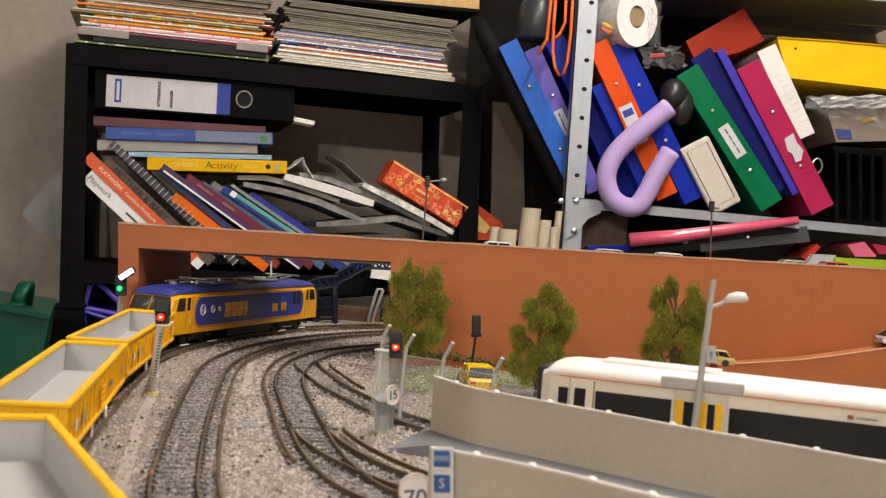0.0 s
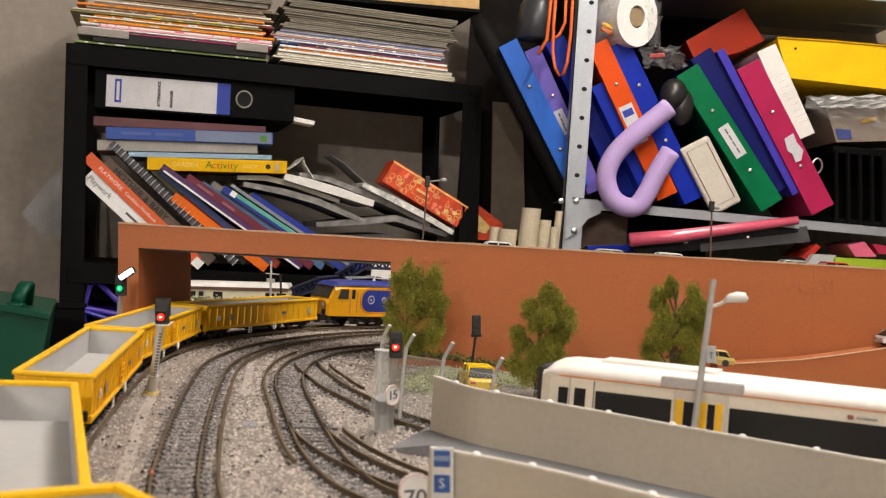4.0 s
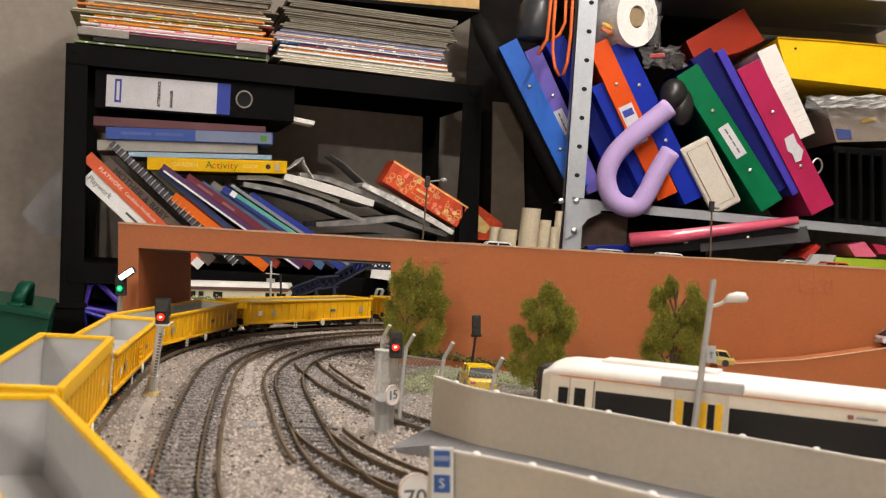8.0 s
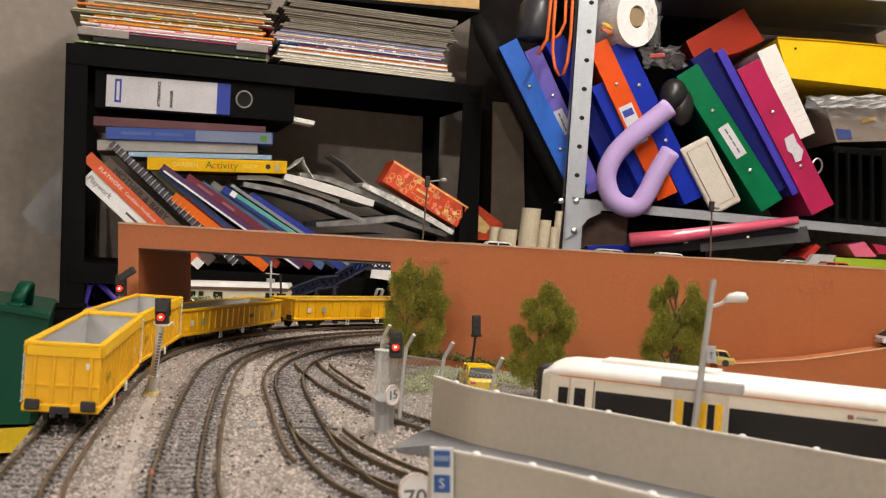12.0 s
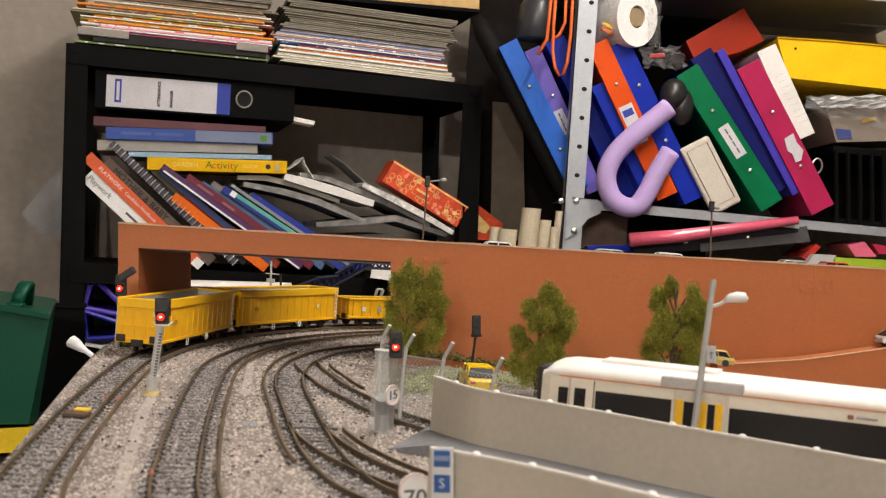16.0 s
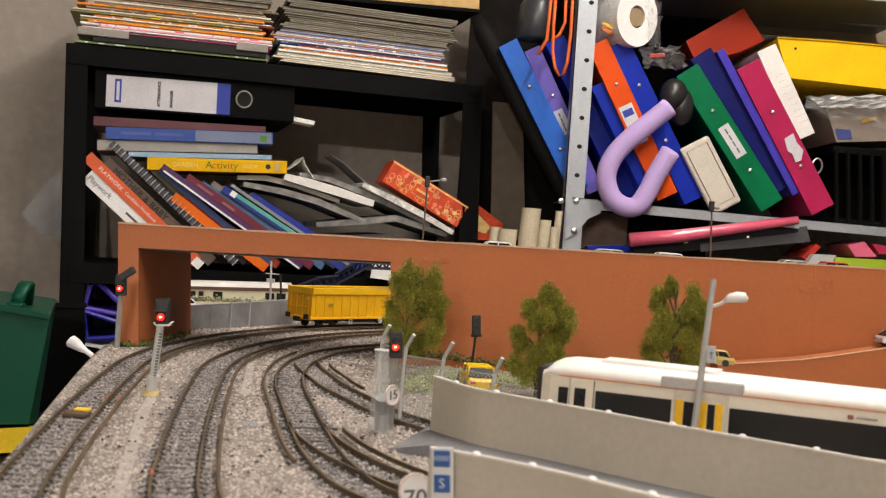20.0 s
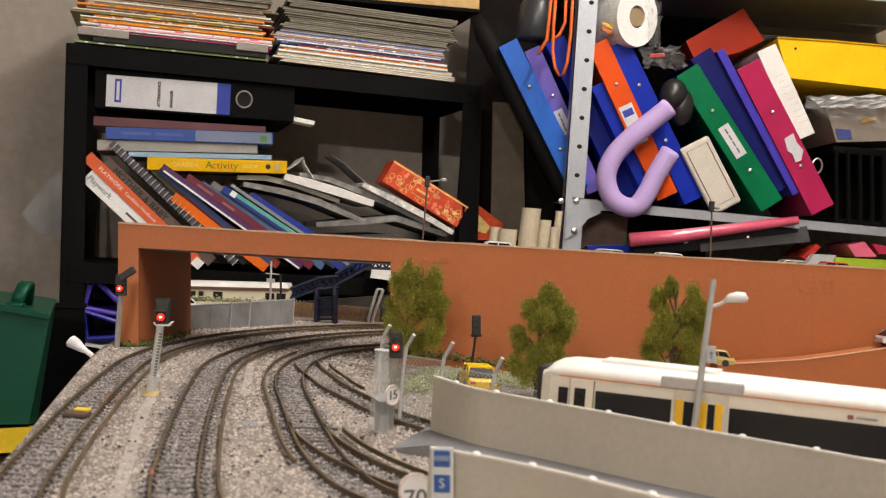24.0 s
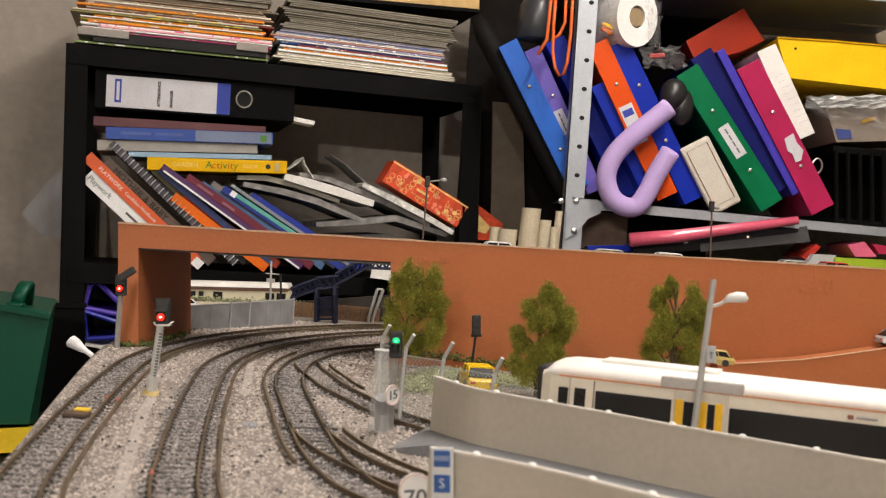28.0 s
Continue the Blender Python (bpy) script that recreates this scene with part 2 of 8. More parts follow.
def sleeper_spots(line):
    """Even sleeper places (x, y, heading) along a line."""
    s = along(line)
    at = np.arange(SLEEPER_GAP, s[-1], SLEEPER_GAP)
    return list(zip(*[np.interp(at, s, [p[i] for p in line]).tolist() for i in range(3)]))


SPOTS = {}
for _k in TRACKS:
    SPOTS[_k] = np.array([(x, y, math.cos(radians(h)), math.sin(radians(h))) for x, y, h in sleeper_spots(TRACKS[_k])])


def over_sleeper(x, y):
    """True where a sleeper's top lies."""
    for a in SPOTS.values():
        dx, dy = x - a[:, 0], y - a[:, 1]
        u, v = dx * a[:, 2] + dy * a[:, 3], dy * a[:, 2] - dx * a[:, 3]
        if np.any((np.abs(u) < 12.5) & (np.abs(v) < 1.9)):
            return True
    return False


def stones(count, seed, dark, specks=False, near=330, far=780, bias=1.7):
    """Loose ballast stones, each a squashed pebble with flat facets."""
    rnd = random.Random(seed)
    verts, faces = [], []
    base = [(1, 0, 0), (-1, 0, 0), (0, 1, 0), (0, -1, 0), (0, 0, 1)]
    tri = [(0, 2, 4), (2, 1, 4), (1, 3, 4), (3, 0, 4)]
    edge_x = lambda y: float(np.interp(y, [215, 330] + [p[1] for p in BOARD_EDGE], [-100, -128] + [p[0] for p in BOARD_EDGE])) - 4
    made = 0
    while made < count:
        y = near + far * rnd.random() ** bias
        x = rnd.uniform(-270, 160)
        if x < edge_x(y) or x > 0.40 * y + 12:
            continue
        g = track_gap(x, y)
        if not specks and dark != (g < 12.5 + 3.0 * math.sin(x * 0.13) * math.sin(y * 0.09)):
            continue
        if dark and 7.2 < g < 9.2:
            continue
        if dark and rnd.random() < 0.8 and over_sleeper(x, y):
            continue
        r = rnd.uniform(0.55, 1.45) * (0.85 if dark else 1.0)
        z = (-2.35 if dark else -2.35 if specks else -2.8) + rnd.uniform(-0.3, 0.3)
        a, s = rnd.uniform(0, 6.3), rnd.uniform(0.55, 0.95)
        n = len(verts)
        for bx, by, bz in base:
            jx, jy = bx * r * rnd.uniform(0.7, 1.2), by * r * s * rnd.uniform(0.7, 1.2)
            verts.append(((x + jx * math.cos(a) - jy * math.sin(a)) * MM, (y + jx * math.sin(a) + jy * math.cos(a)) * MM, (z + (bz * r * rnd.uniform(0.5, 0.95) if bz else 0)) * MM))
        faces += [tuple(n + i for i in f) for f in tri]
        made += 1
    me = bpy.data.meshes.new("ballast")
    me.from_pydata(verts, [], faces)
    me.materials.append(BALLAST_DARK if dark else BALLAST_SPECK if specks else BALLAST)
    return new("ballast", me)


tagged(stones(1500, 8, False, True), "scattered dark stone chips in the ballast", "ballast", kind="stuff")
tagged(stones(36000, 3, False), "pale crushed-stone model ballast beside the tracks", "ballast", kind="stuff")
tagged(stones(7000, 9, False, False, 900, 290, 1.0), "pale crushed-stone model ballast under the bridge", "ballast", kind="stuff")
tagged(stones(19000, 4, True), "sooty grey model ballast between the rails", "ballast", kind="stuff")


def rail_mesh(line, o, w=1.1, top=0.0, foot=-2.6):
    """A rail: head, web and foot swept along the line, o mm to the right."""
    bm = bmesh.new()
    sec = [(-w / 2, top), (w / 2, top), (w / 2, top - 0.7), (w * 0.25, top - 0.9), (w * 0.25, foot + 0.5), (w * 0.7, foot + 0.3), (w * 0.7, foot), (-w * 0.7, foot), (-w * 0.7, foot + 0.3), (-w * 0.25, foot + 0.5), (-w * 0.25, top - 0.9), (-w / 2, top - 0.7)]
    rings = []
    for x, y, h in beside(line, o):
        c, s = math.cos(radians(h)), math.sin(radians(h))
        rings.append([((x + c * a) * MM, (y + s * a) * MM, z * MM) for a, z in sec])
    loft(bm, rings)
    return bm


SLEEPER_ME = None


def lay_track(line, label, third=None, from_i=0, rails=((-8.25, 0), (8.25, 0)), sleepers=True, skip=None):
    global SLEEPER_ME
    t = thing("railway_track", label, "railway track", "model tracks", kind="structure")
    for o, cut in rails:
        part("rail", rail_mesh(line[cut:], o), RAIL, t)
    if third:
        o, a, b = third
        seg = line[a:b] if b else line[a:]
        part("conductor_rail", rail_mesh(seg, o, 1.2, 0.9, -0.9), RAIL, t, "raised third rail on small chairs")
    if not sleepers:
        return t
    if SLEEPER_ME is None:
        bm = bmesh.new()
        box(bm, (-0.0125, -0.0016, -0.0036), (0.0125, 0.0016, -0.0024), bevel=0.0003)
        for sx in (-1, 1):
            box(bm, (sx * 0.00825 - 0.0016, -0.0009, -0.0023), (sx * 0.00825 + 0.0016, 0.0009, -0.0017))
        SLEEPER_ME = finish("sleeper", bm, SLEEPER)
    for x1, y1, h in sleeper_spots(line):
        if y1 < 300 or y1 > 1180 or x1 > 0.4 * y1 + 10 or (skip and skip(x1, y1)):
            continue
        ob = new("sleeper", SLEEPER_ME)
        ob.parent = t
        ob.matrix_basis = pose(x1 * MM, y1 * MM, 0, 0, 0, h)
    return t


lay_track(LINE_A, "curved outer main line, rusty rails in ballast", (15.5, 120, -340))
lay_track(LINE_B, "curved inner main line, rusty rails in ballast", (15.5, 120, -340))
def row_at(line, y):
    """Index of the first point of a line nearer than y."""
    return next(i for i, p in enumerate(line) if p[1] < y)


lay_track(LINE_C, "station approach line, rusty rails in ballast", (15.0, row_at(LINE_C, 870), row_at(LINE_C, 473)))
lay_track(LINE_D, "siding curving away to the platform", (-15.0, row_at(LINE_D, 806), row_at(LINE_D, 690)), rails=((-8.25, 1), (8.25, 4)), skip=lambda x, y: y > 745)
lay_track(LINE_E, "diverging siding beyond the points", (-15.5, row_at(LINE_E, 551), None), rails=((-8.25, 12), (8.25, 12)), skip=lambda x, y: y > 540)

# point motor tie bar, rail marks, loose bits on the track
bm = bmesh.new()
box(bm, (-0.0135, -0.0014, -0.0026), (0.0135, 0.0014, -0.0016), pose((-0.0568, 0.5601, 0.0000)[0], (-0.0568, 0.5601, 0.0000)[1], 0, 0, 0, 18))
solo("point_tie_bar", bm, SLEEPER, "dark plastic tie bar of the points", "tie bar")
for px in ((-0.0995, 0.4292, 0.0000), (-0.1632, 0.5955, 0.0000), (-0.1563, 0.5910, 0.0000)):
    bm = bmesh.new()
    box(bm, (-0.0006, -0.0030, -0.0012), (0.0006, 0.0030, 0.0009), pose(*px, 0, 0, 12), 0.0003)
    solo("rail_joiner", bm, mat("red_joiner", (0.46, 0.13, 0.08), 0.6), "small red insulating rail joiner on the rail", "rail joiner", "rail joiners")
mag = thing("track_magnet", "dark track magnet block with a yellow cover between rails", "track magnet", at=(-0.1628, 0.5458, -0.0020))
bm = bmesh.new()
box(bm, (-0.0055, -0.004, 0), (0.0055, 0.004, 0.0022), bevel=0.0004)
part("block", bm, mat("brown_block", (0.10, 0.065, 0.045), 0.7), mag, local=True)
bm = bmesh.new()
box(bm, (-0.0020, 0.0005, 0.0022), (0.0050, 0.0062, 0.0034), bevel=0.0004)
part("cover", bm, mat("yellow_tape", (0.85, 0.55, 0.03), 0.5), mag, "yellow cover", local=True)

# pale scenic paint smears and a painted plate between the lines
bm = bmesh.new()
box(bm, (-0.0032, -0.0060, -0.0030), (0.0032, 0.0060, -0.0021), pose((-0.0853, 0.5619, 0.0000)[0], (-0.0853, 0.5619, 0.0000)[1], 0, 0, 0, 8), 0.0004)
solo("cable_hatch", bm, mat("pale_grey_card", (0.26, 0.26, 0.275), 0.8), "small pale grey hatch lying in the ballast", "hatch")


TROUGH = mat("pale_trough", (0.36, 0.32, 0.295), 0.8, 0, 0.14, 500, 0.3, 30)
for k, pts in enumerate(([(-92, 340), (-103, 394), (-118, 470), (-134, 548), (-147, 622)], [(-104, 655), (-114, 730), (-123, 797)])):
    tr_ = thing("cable_trough", "pale concrete model cable trough in the ballast", "cable trough", "cable troughs", at=(pts[0][0] * MM, pts[0][1] * MM, -0.003))
    d = 0.0
    line = spline(pts, 4.0)
    for i in range(0, len(line) - 3, 3):
        bm = bmesh.new()
        loft(bm, [[((x + math.cos(radians(h)) * o) * MM, (y + math.sin(radians(h)) * o) * MM, z * MM) for o, z in ((-2.7, -3.2), (2.7, -3.2), (2.5, -2.42), (-2.5, -2.42))] for x, y, h in line[i:i + 4][:3] + [line[i + 3]]])
        part("trough_lid", bm, TROUGH, tr_)


# ---- rolling stock ----
def bogie(parent, x, wheel_r, label, length=36.0):
    b = part("bogie", bogie_frame(length, wheel_r), BLACK, parent, label, local=True)
    b.matrix_basis = pose(x * MM, 0, 0)
    wb = length * 0.29
    for sx in (-1, 1):
        for sy in (-1, 1):
            bm = bmesh.new()
            cyl(bm, (sx * wb * MM, sy * 7.2 * MM, wheel_r * MM), (sx * wb * MM, sy * 9.2 * MM, wheel_r * MM), wheel_r * MM, n=18)
            cyl(bm, (sx * wb * MM, sy * 9.2 * MM, wheel_r * MM), (sx * wb * MM, sy * 10.4 * MM, wheel_r * MM), 1.4 * MM, n=8)
            part("wheel", bm, mat("wheel_steel", (0.11, 0.09, 0.08), 0.45, 0.6), b, local=True)
    return b


def bogie_frame(length, wheel_r):
    bm = bmesh.new()
    h = length / 2
    for sy in (-1, 1):
        y = sy * 11.2
        pts = [(-h, 5.2), (-h * 0.72, 6.8), (-h * 0.3, 4.0), (h * 0.3, 4.0), (h * 0.72, 6.8), (h, 5.2), (h, 8.0), (h * 0.4, 8.6), (-h * 0.4, 8.6), (-h, 8.0)]
        prism(bm, [(a * MM, y * MM - 0.0008, z * MM) for a, z in pts], (0, 0.0016, 0))
        for sx in (-1, 1):
            cyl(bm, (sx * h * 0.58 * MM, y * MM - sy * 0.001, 6.2 * MM), (sx * h * 0.58 * MM, y * MM + sy * 0.0018, 6.2 * MM), 0.0021, n=10)
            cyl(bm, (sx * h * 0.16 * MM, y * MM, 4.2 * MM), (sx * h * 0.16 * MM, y * MM, 8.2 * MM), 0.0013, n=8)
    box(bm, (-0.004, -0.0105, 0.0055), (0.004, 0.0105, 0.0092))
    return bm


def buffers(parent, half, z=13.5, square=False):
    for sx in (-1, 1):
        for sy in (-1, 1):
            bm = bmesh.new()
            y = sy * 11.4 * MM
            cyl(bm, (sx * half * MM, y, z * MM), (sx * (half + 2.3) * MM, y, z * MM), 0.0013, n=10)
            if square:
                x0, x1 = sorted((sx * (half + 2.0), sx * (half + 3.2)))
                box(bm, (x0 * MM, y - 0.0031, (z - 2.3) * MM), (x1 * MM, y + 0.0031, (z + 2.3) * MM), bevel=0.0005)
            else:
                cyl(bm, (sx * (half + 2.3) * MM, y, z * MM), (sx * (half + 3.1) * MM, y, z * MM), 0.0029, n=14)
            part("buffer", bm, BLACK, parent, local=True)
        bm = bmesh.new()
        box(bm, (min(sx * (half - 8), sx * (half + 3.6)) * MM, -0.002, 0.0055), (max(sx * (half - 8), sx * (half + 3.6)) * MM, 0.002, 0.0075), bevel=0.0003)
        box(bm, (min(sx * (half + 1.8), sx * (half + 3.6)) * MM, -0.004, 0.0055), (max(sx * (half + 1.8), sx * (half + 3.6)) * MM, 0.004, 0.0100), bevel=0.0003)
        part("coupling", bm, BLACK, parent, local=True)


def handwheel(parent, x, y, z, r=2.4):
    bm = bmesh.new()
    sy = 1 if y > 0 else -1
    ring = [((x + math.cos(a) * r) * MM, y * MM, (z + math.sin(a) * r) * MM) for a in [2 * math.pi * i / 14 for i in range(14)]]
    tube(bm, ring, 0.0005, 6, closed=True)
    for a in (0.5, 2.6, 4.7):
        cyl(bm, (x * MM, y * MM, z * MM), ((x + math.cos(a) * r) * MM, y * MM, (z + math.sin(a) * r) * MM), 0.0004, n=6)
    cyl(bm, (x * MM, y * MM, z * MM), (x * MM, y * MM - sy * 0.004, z * MM), 0.0006, n=6)
    return part("handwheel", bm, WHITE, parent, "white brake handwheel", local=True)


def open_wagon(label, half, top, ribs, ladder, W=16.3):
    """A bogie open box wagon: half length, rim height and number of ribs a side (mm)."""
    w = thing("open_wagon", label, "model wagon", "wagons of the train")
    T, low = 1.3, 9.5
    out, band = (0.45, 6.2) if ladder else (0.8, 1.9)
    for sy in (-1, 1):
        bm = bmesh.new()
        y0, y1 = sorted((sy * (W - T), sy * W))
        box(bm, (-half * MM, y0 * MM, low * MM), (half * MM, y1 * MM, (top - 1.6) * MM))
        part("side_panel", bm, YELLOW, w, local=True)
        bm = bmesh.new()
        y0, y1 = sorted((sy * (W - T - 0.25), sy * (W - T)))
        box(bm, (-(half - T) * MM, y0 * MM, 12.5 * MM), ((half - T) * MM, y1 * MM, (top - 0.5) * MM))
        part("side_lining", bm, GREY_IN, w, "grey painted inner face", local=True)
        step = 2 * half / ribs
        for i in range(ribs):
            x = -half + step * (i + 0.5)
            bm = bmesh.new()
            prism(bm, [((x - 0.9) * MM, sy * (W - 0.05) * MM, (low + 0.6) * MM), ((x + 0.9) * MM, sy * (W - 0.05) * MM, (low + 0.6) * MM), ((x + 0.7) * MM, sy * (W + out) * MM, (low + 1.6) * MM), ((x - 0.7) * MM, sy * (W + out) * MM, (low + 1.6) * MM)], (0, 0, (top - low - 4.2) * MM))
            part("rib", bm, YELLOW, w, local=True)
        bm = bmesh.new()
        y0, y1 = sorted((sy * (W - 2), sy * (W + 0.8)))
        box(bm, (-half * MM, y0 * MM, (low - 1.6) * MM), (half * MM, y1 * MM, (low + 0.4) * MM), bevel=0.0003)
        part("sole_bar", bm, YELLOW, w, local=True)
    for sx in (-1, 1):
        bm = bmesh.new()
        x0, x1 = sorted((sx * (half - T), sx * half))
        box(bm, (x0 * MM, -(W - T) * MM, low * MM), (x1 * MM, (W - T) * MM, (top - 1.6) * MM))
        part("end_panel", bm, YELLOW, w, local=True)
        bm = bmesh.new()
        x0, x1 = sorted((sx * (half - T - 0.25), sx * (half - T)))
        box(bm, (x0 * MM, -(W - T - 0.3) * MM, 12.5 * MM), (x1 * MM, (W - T - 0.3) * MM, (top - 0.5) * MM))
        part("end_lining", bm, GREY_IN, w, "grey painted inner face", local=True)
        for i in range(4):
            y = -W + 2 * W * (i + 0.5) / 4
            bm = bmesh.new()
            x0, x1 = sorted((sx * half, sx * (half + 0.8)))
            box(bm, (x0 * MM, (y - 0.7) * MM, (low + 1) * MM), (x1 * MM, (y + 0.7) * MM, (top - 2.5) * MM), bevel=0.0002)
            part("end_rib", bm, YELLOW, w, local=True)
        bm = bmesh.new()
        x0, x1 = sorted((sx * (half - 3), sx * (half + 1.0)))
        box(bm, (x0 * MM, -(W + 0.5) * MM, (low - 2.2) * MM), (x1 * MM, (W + 0.5) * MM, (low + 1.2) * MM), bevel=0.0004)
        part("headstock", bm, YELLOW, w, local=True)
        bm = bmesh.new()
        x0, x1 = sorted((sx * (half - 0.1), sx * (half + 0.25)))
        box(bm, (x0 * MM, (-sx * (W - 5) - 1.1) * MM * -1, (top - 11) * MM), (x1 * MM, (-sx * (W - 5) + 1.1) * MM * -1, (top - 8.4) * MM))
        part("end_notice", bm, WHITE, w, "small pale end notice", local=True)
    bm = bmesh.new()
    box(bm, (-(half - T) * MM, -(W - T) * MM, 11.3 * MM), ((half - T) * MM, (W - T) * MM, 12.5 * MM))
    part("floor", bm, GREY_IN, w, "light grey load floor", local=True)
    # the rim runs round the top as a rounded rail
    bm = bmesh.new()
    r = 1.5
    for sy in (-1, 1):
        box(bm, (-(half + 0.4) * MM, (sy * (W - 0.4) - r) * MM, (top - 1.9) * MM), ((half + 0.4) * MM, (sy * (W - 0.4) + r) * MM, top * MM), bevel=0.0005, seg=2)
    for sx in (-1, 1):
        box(bm, ((sx * (half - 0.6) - r) * MM, -(W - 1.2) * MM, (top - 1.92) * MM), ((sx * (half - 0.6) + r) * MM, (W - 1.2) * MM, (top - 0.03) * MM), bevel=0.0005, seg=2)
    if ladder:
        for sy in (-1, 1):
            y0, y1 = sorted((sy * (W + 0.02), sy * (W + 1.08)))
            box(bm, (-(half + 0.38) * MM, y0 * MM, (top - band) * MM), ((half + 0.38) * MM, y1 * MM, (top - 1.5) * MM), bevel=0.0005, seg=2)
        for sx in (-1, 1):
            x0, x1 = sorted((sx * (half + 0.02), sx * (half + 0.86)))
            box(bm, (x0 * MM, -(W - 0.2) * MM, (top - band) * MM), (x1 * MM, (W - 0.2) * MM, (top - 1.7) * MM), bevel=0.0003)
    part("rim", bm, YELLOW_RIM, w, "bright yellow top rail", local=True)
    if ladder:
        for sx in (-1, 1):
            bm = bmesh.new()
            x0, x1 = sorted((sx * half, sx * (half + 0.7)))
            box(bm, (x0 * MM, -(W - 0.5) * MM, 18.2 * MM), (x1 * MM, (W - 0.5) * MM, 19.4 * MM), bevel=0.0002)
            part("end_bar", bm, YELLOW, w, local=True)
    bm = bmesh.new()
    box(bm, (-(half - 4) * MM, -0.003, 0.0076), ((half - 4) * MM, 0.003, 0.0112))
    box(bm, (-0.020, -0.012, 0.0045), (0.012, 0.012, 0.0078), bevel=0.0006)
    cyl(bm, (0.016, -0.010, 0.006), (0.034, -0.010, 0.006), 0.0026, n=12)
    part("underframe", bm, BLACK, w, local=True)
    for sx in (-1, 1):
        bogie(w, sx * (half - 27), 5.2, "black two-axle bogie")
    buffers(w, half, 10.6, True)
    for sy in (-1, 1):
        handwheel(w, -sy * 14.0, sy * (W + 0.9), 6.4)
        bm = bmesh.new()
        for i in range(3):
            box(bm, ((sy * 28 - 2.0) * MM, (sy * (W + 0.4) - 0.3) * MM, (3.2 + i * 2.0) * MM), ((sy * 28 + 2.0) * MM, (sy * (W + 0.4) + 0.3) * MM, (3.7 + i * 2.0) * MM))
        for e in (-2.0, 2.0):
            box(bm, ((sy * 28 + e - 0.25) * MM, (sy * (W + 0.4) - 0.25) * MM, 0.003), ((sy * 28 + e + 0.25) * MM, (sy * (W + 0.4) + 0.25) * MM, 0.0085))
        part("step", bm, WHITE, w, "white footstep", local=True)
        for x, ww, hh, m in ((half * 0.55, 3, 3, WHITE), (-half * 0.7, 6, 3, mat("notice_ochre", (0.42, 0.24, 0.02), 0.6))) if ladder else ((-half * 0.82, 5, 4, WHITE), (-half * 0.62, 4.5, 5, mat("notice_grey", (0.35, 0.36, 0.33), 0.6)), (half * 0.30, 8, 2.2, mat("notice_blue", (0.10, 0.14, 0.25), 0.6)), (half * 0.8, 5, 5, mat("notice_grey", (0.35, 0.36, 0.33), 0.6))):
            bm = bmesh.new()
            zc = low + (top - low) * 0.42
            box(bm, ((x - ww / 2) * MM, (sy * (W + 0.95) - 0.08) * MM, (zc - hh / 2) * MM), ((x + ww / 2) * MM, (sy * (W + 0.95) + 0.08) * MM, (zc + hh / 2) * MM))
            part("data_panel", bm, m, w, local=True)
        if ladder:
            for xx in (-sy * (half - 4.0),):
                bm = bmesh.new()
                for i in range(7):
                    z = low + 1.5 + i * (top - low - 4) / 6
                    box(bm, ((xx - 2.0) * MM, (sy * (W + 1.4) - 0.3) * MM, (z - 0.3) * MM), ((xx + 2.0) * MM, (sy * (W + 1.4) + 0.3) * MM, (z + 0.3) * MM))
                for e in (-2.0, 2.0):
                    box(bm, ((xx + e - 0.2) * MM, (sy * (W + 1.2) - 0.2) * MM, (low + 1) * MM), ((xx + e + 0.2) * MM, (sy * (W + 1.2) + 0.2) * MM, (top - 2) * MM))
                part("ladder", bm, WHITE, w, "white side ladder", local=True)
        else:
            bm = bmesh.new()
            for i in range(4):
                box(bm, (-0.010, (sy * (W + 1.25) - 0.25) * MM, (low + 2.5 + i * 2.6) * MM), (0.004, (sy * (W + 1.25) + 0.25) * MM, (low + 3.2 + i * 2.6) * MM))
            part("hand_rail", bm, YELLOW, w, local=True)
    return w


LOW = open_wagon("low yellow open bogie wagon with grey inside", 99.2, 27.4, 18, False, 15.4)
TALL = open_wagon("tall smooth-sided yellow open bogie wagon with grey inside", 81.3, 37.0, 14, True, 15.4)
WAGONS = [LOW] + [copy_thing(LOW, pose(0, 0, 0)) for _ in range(3)] + [TALL, copy_thing(TALL, pose(0, 0, 0))]


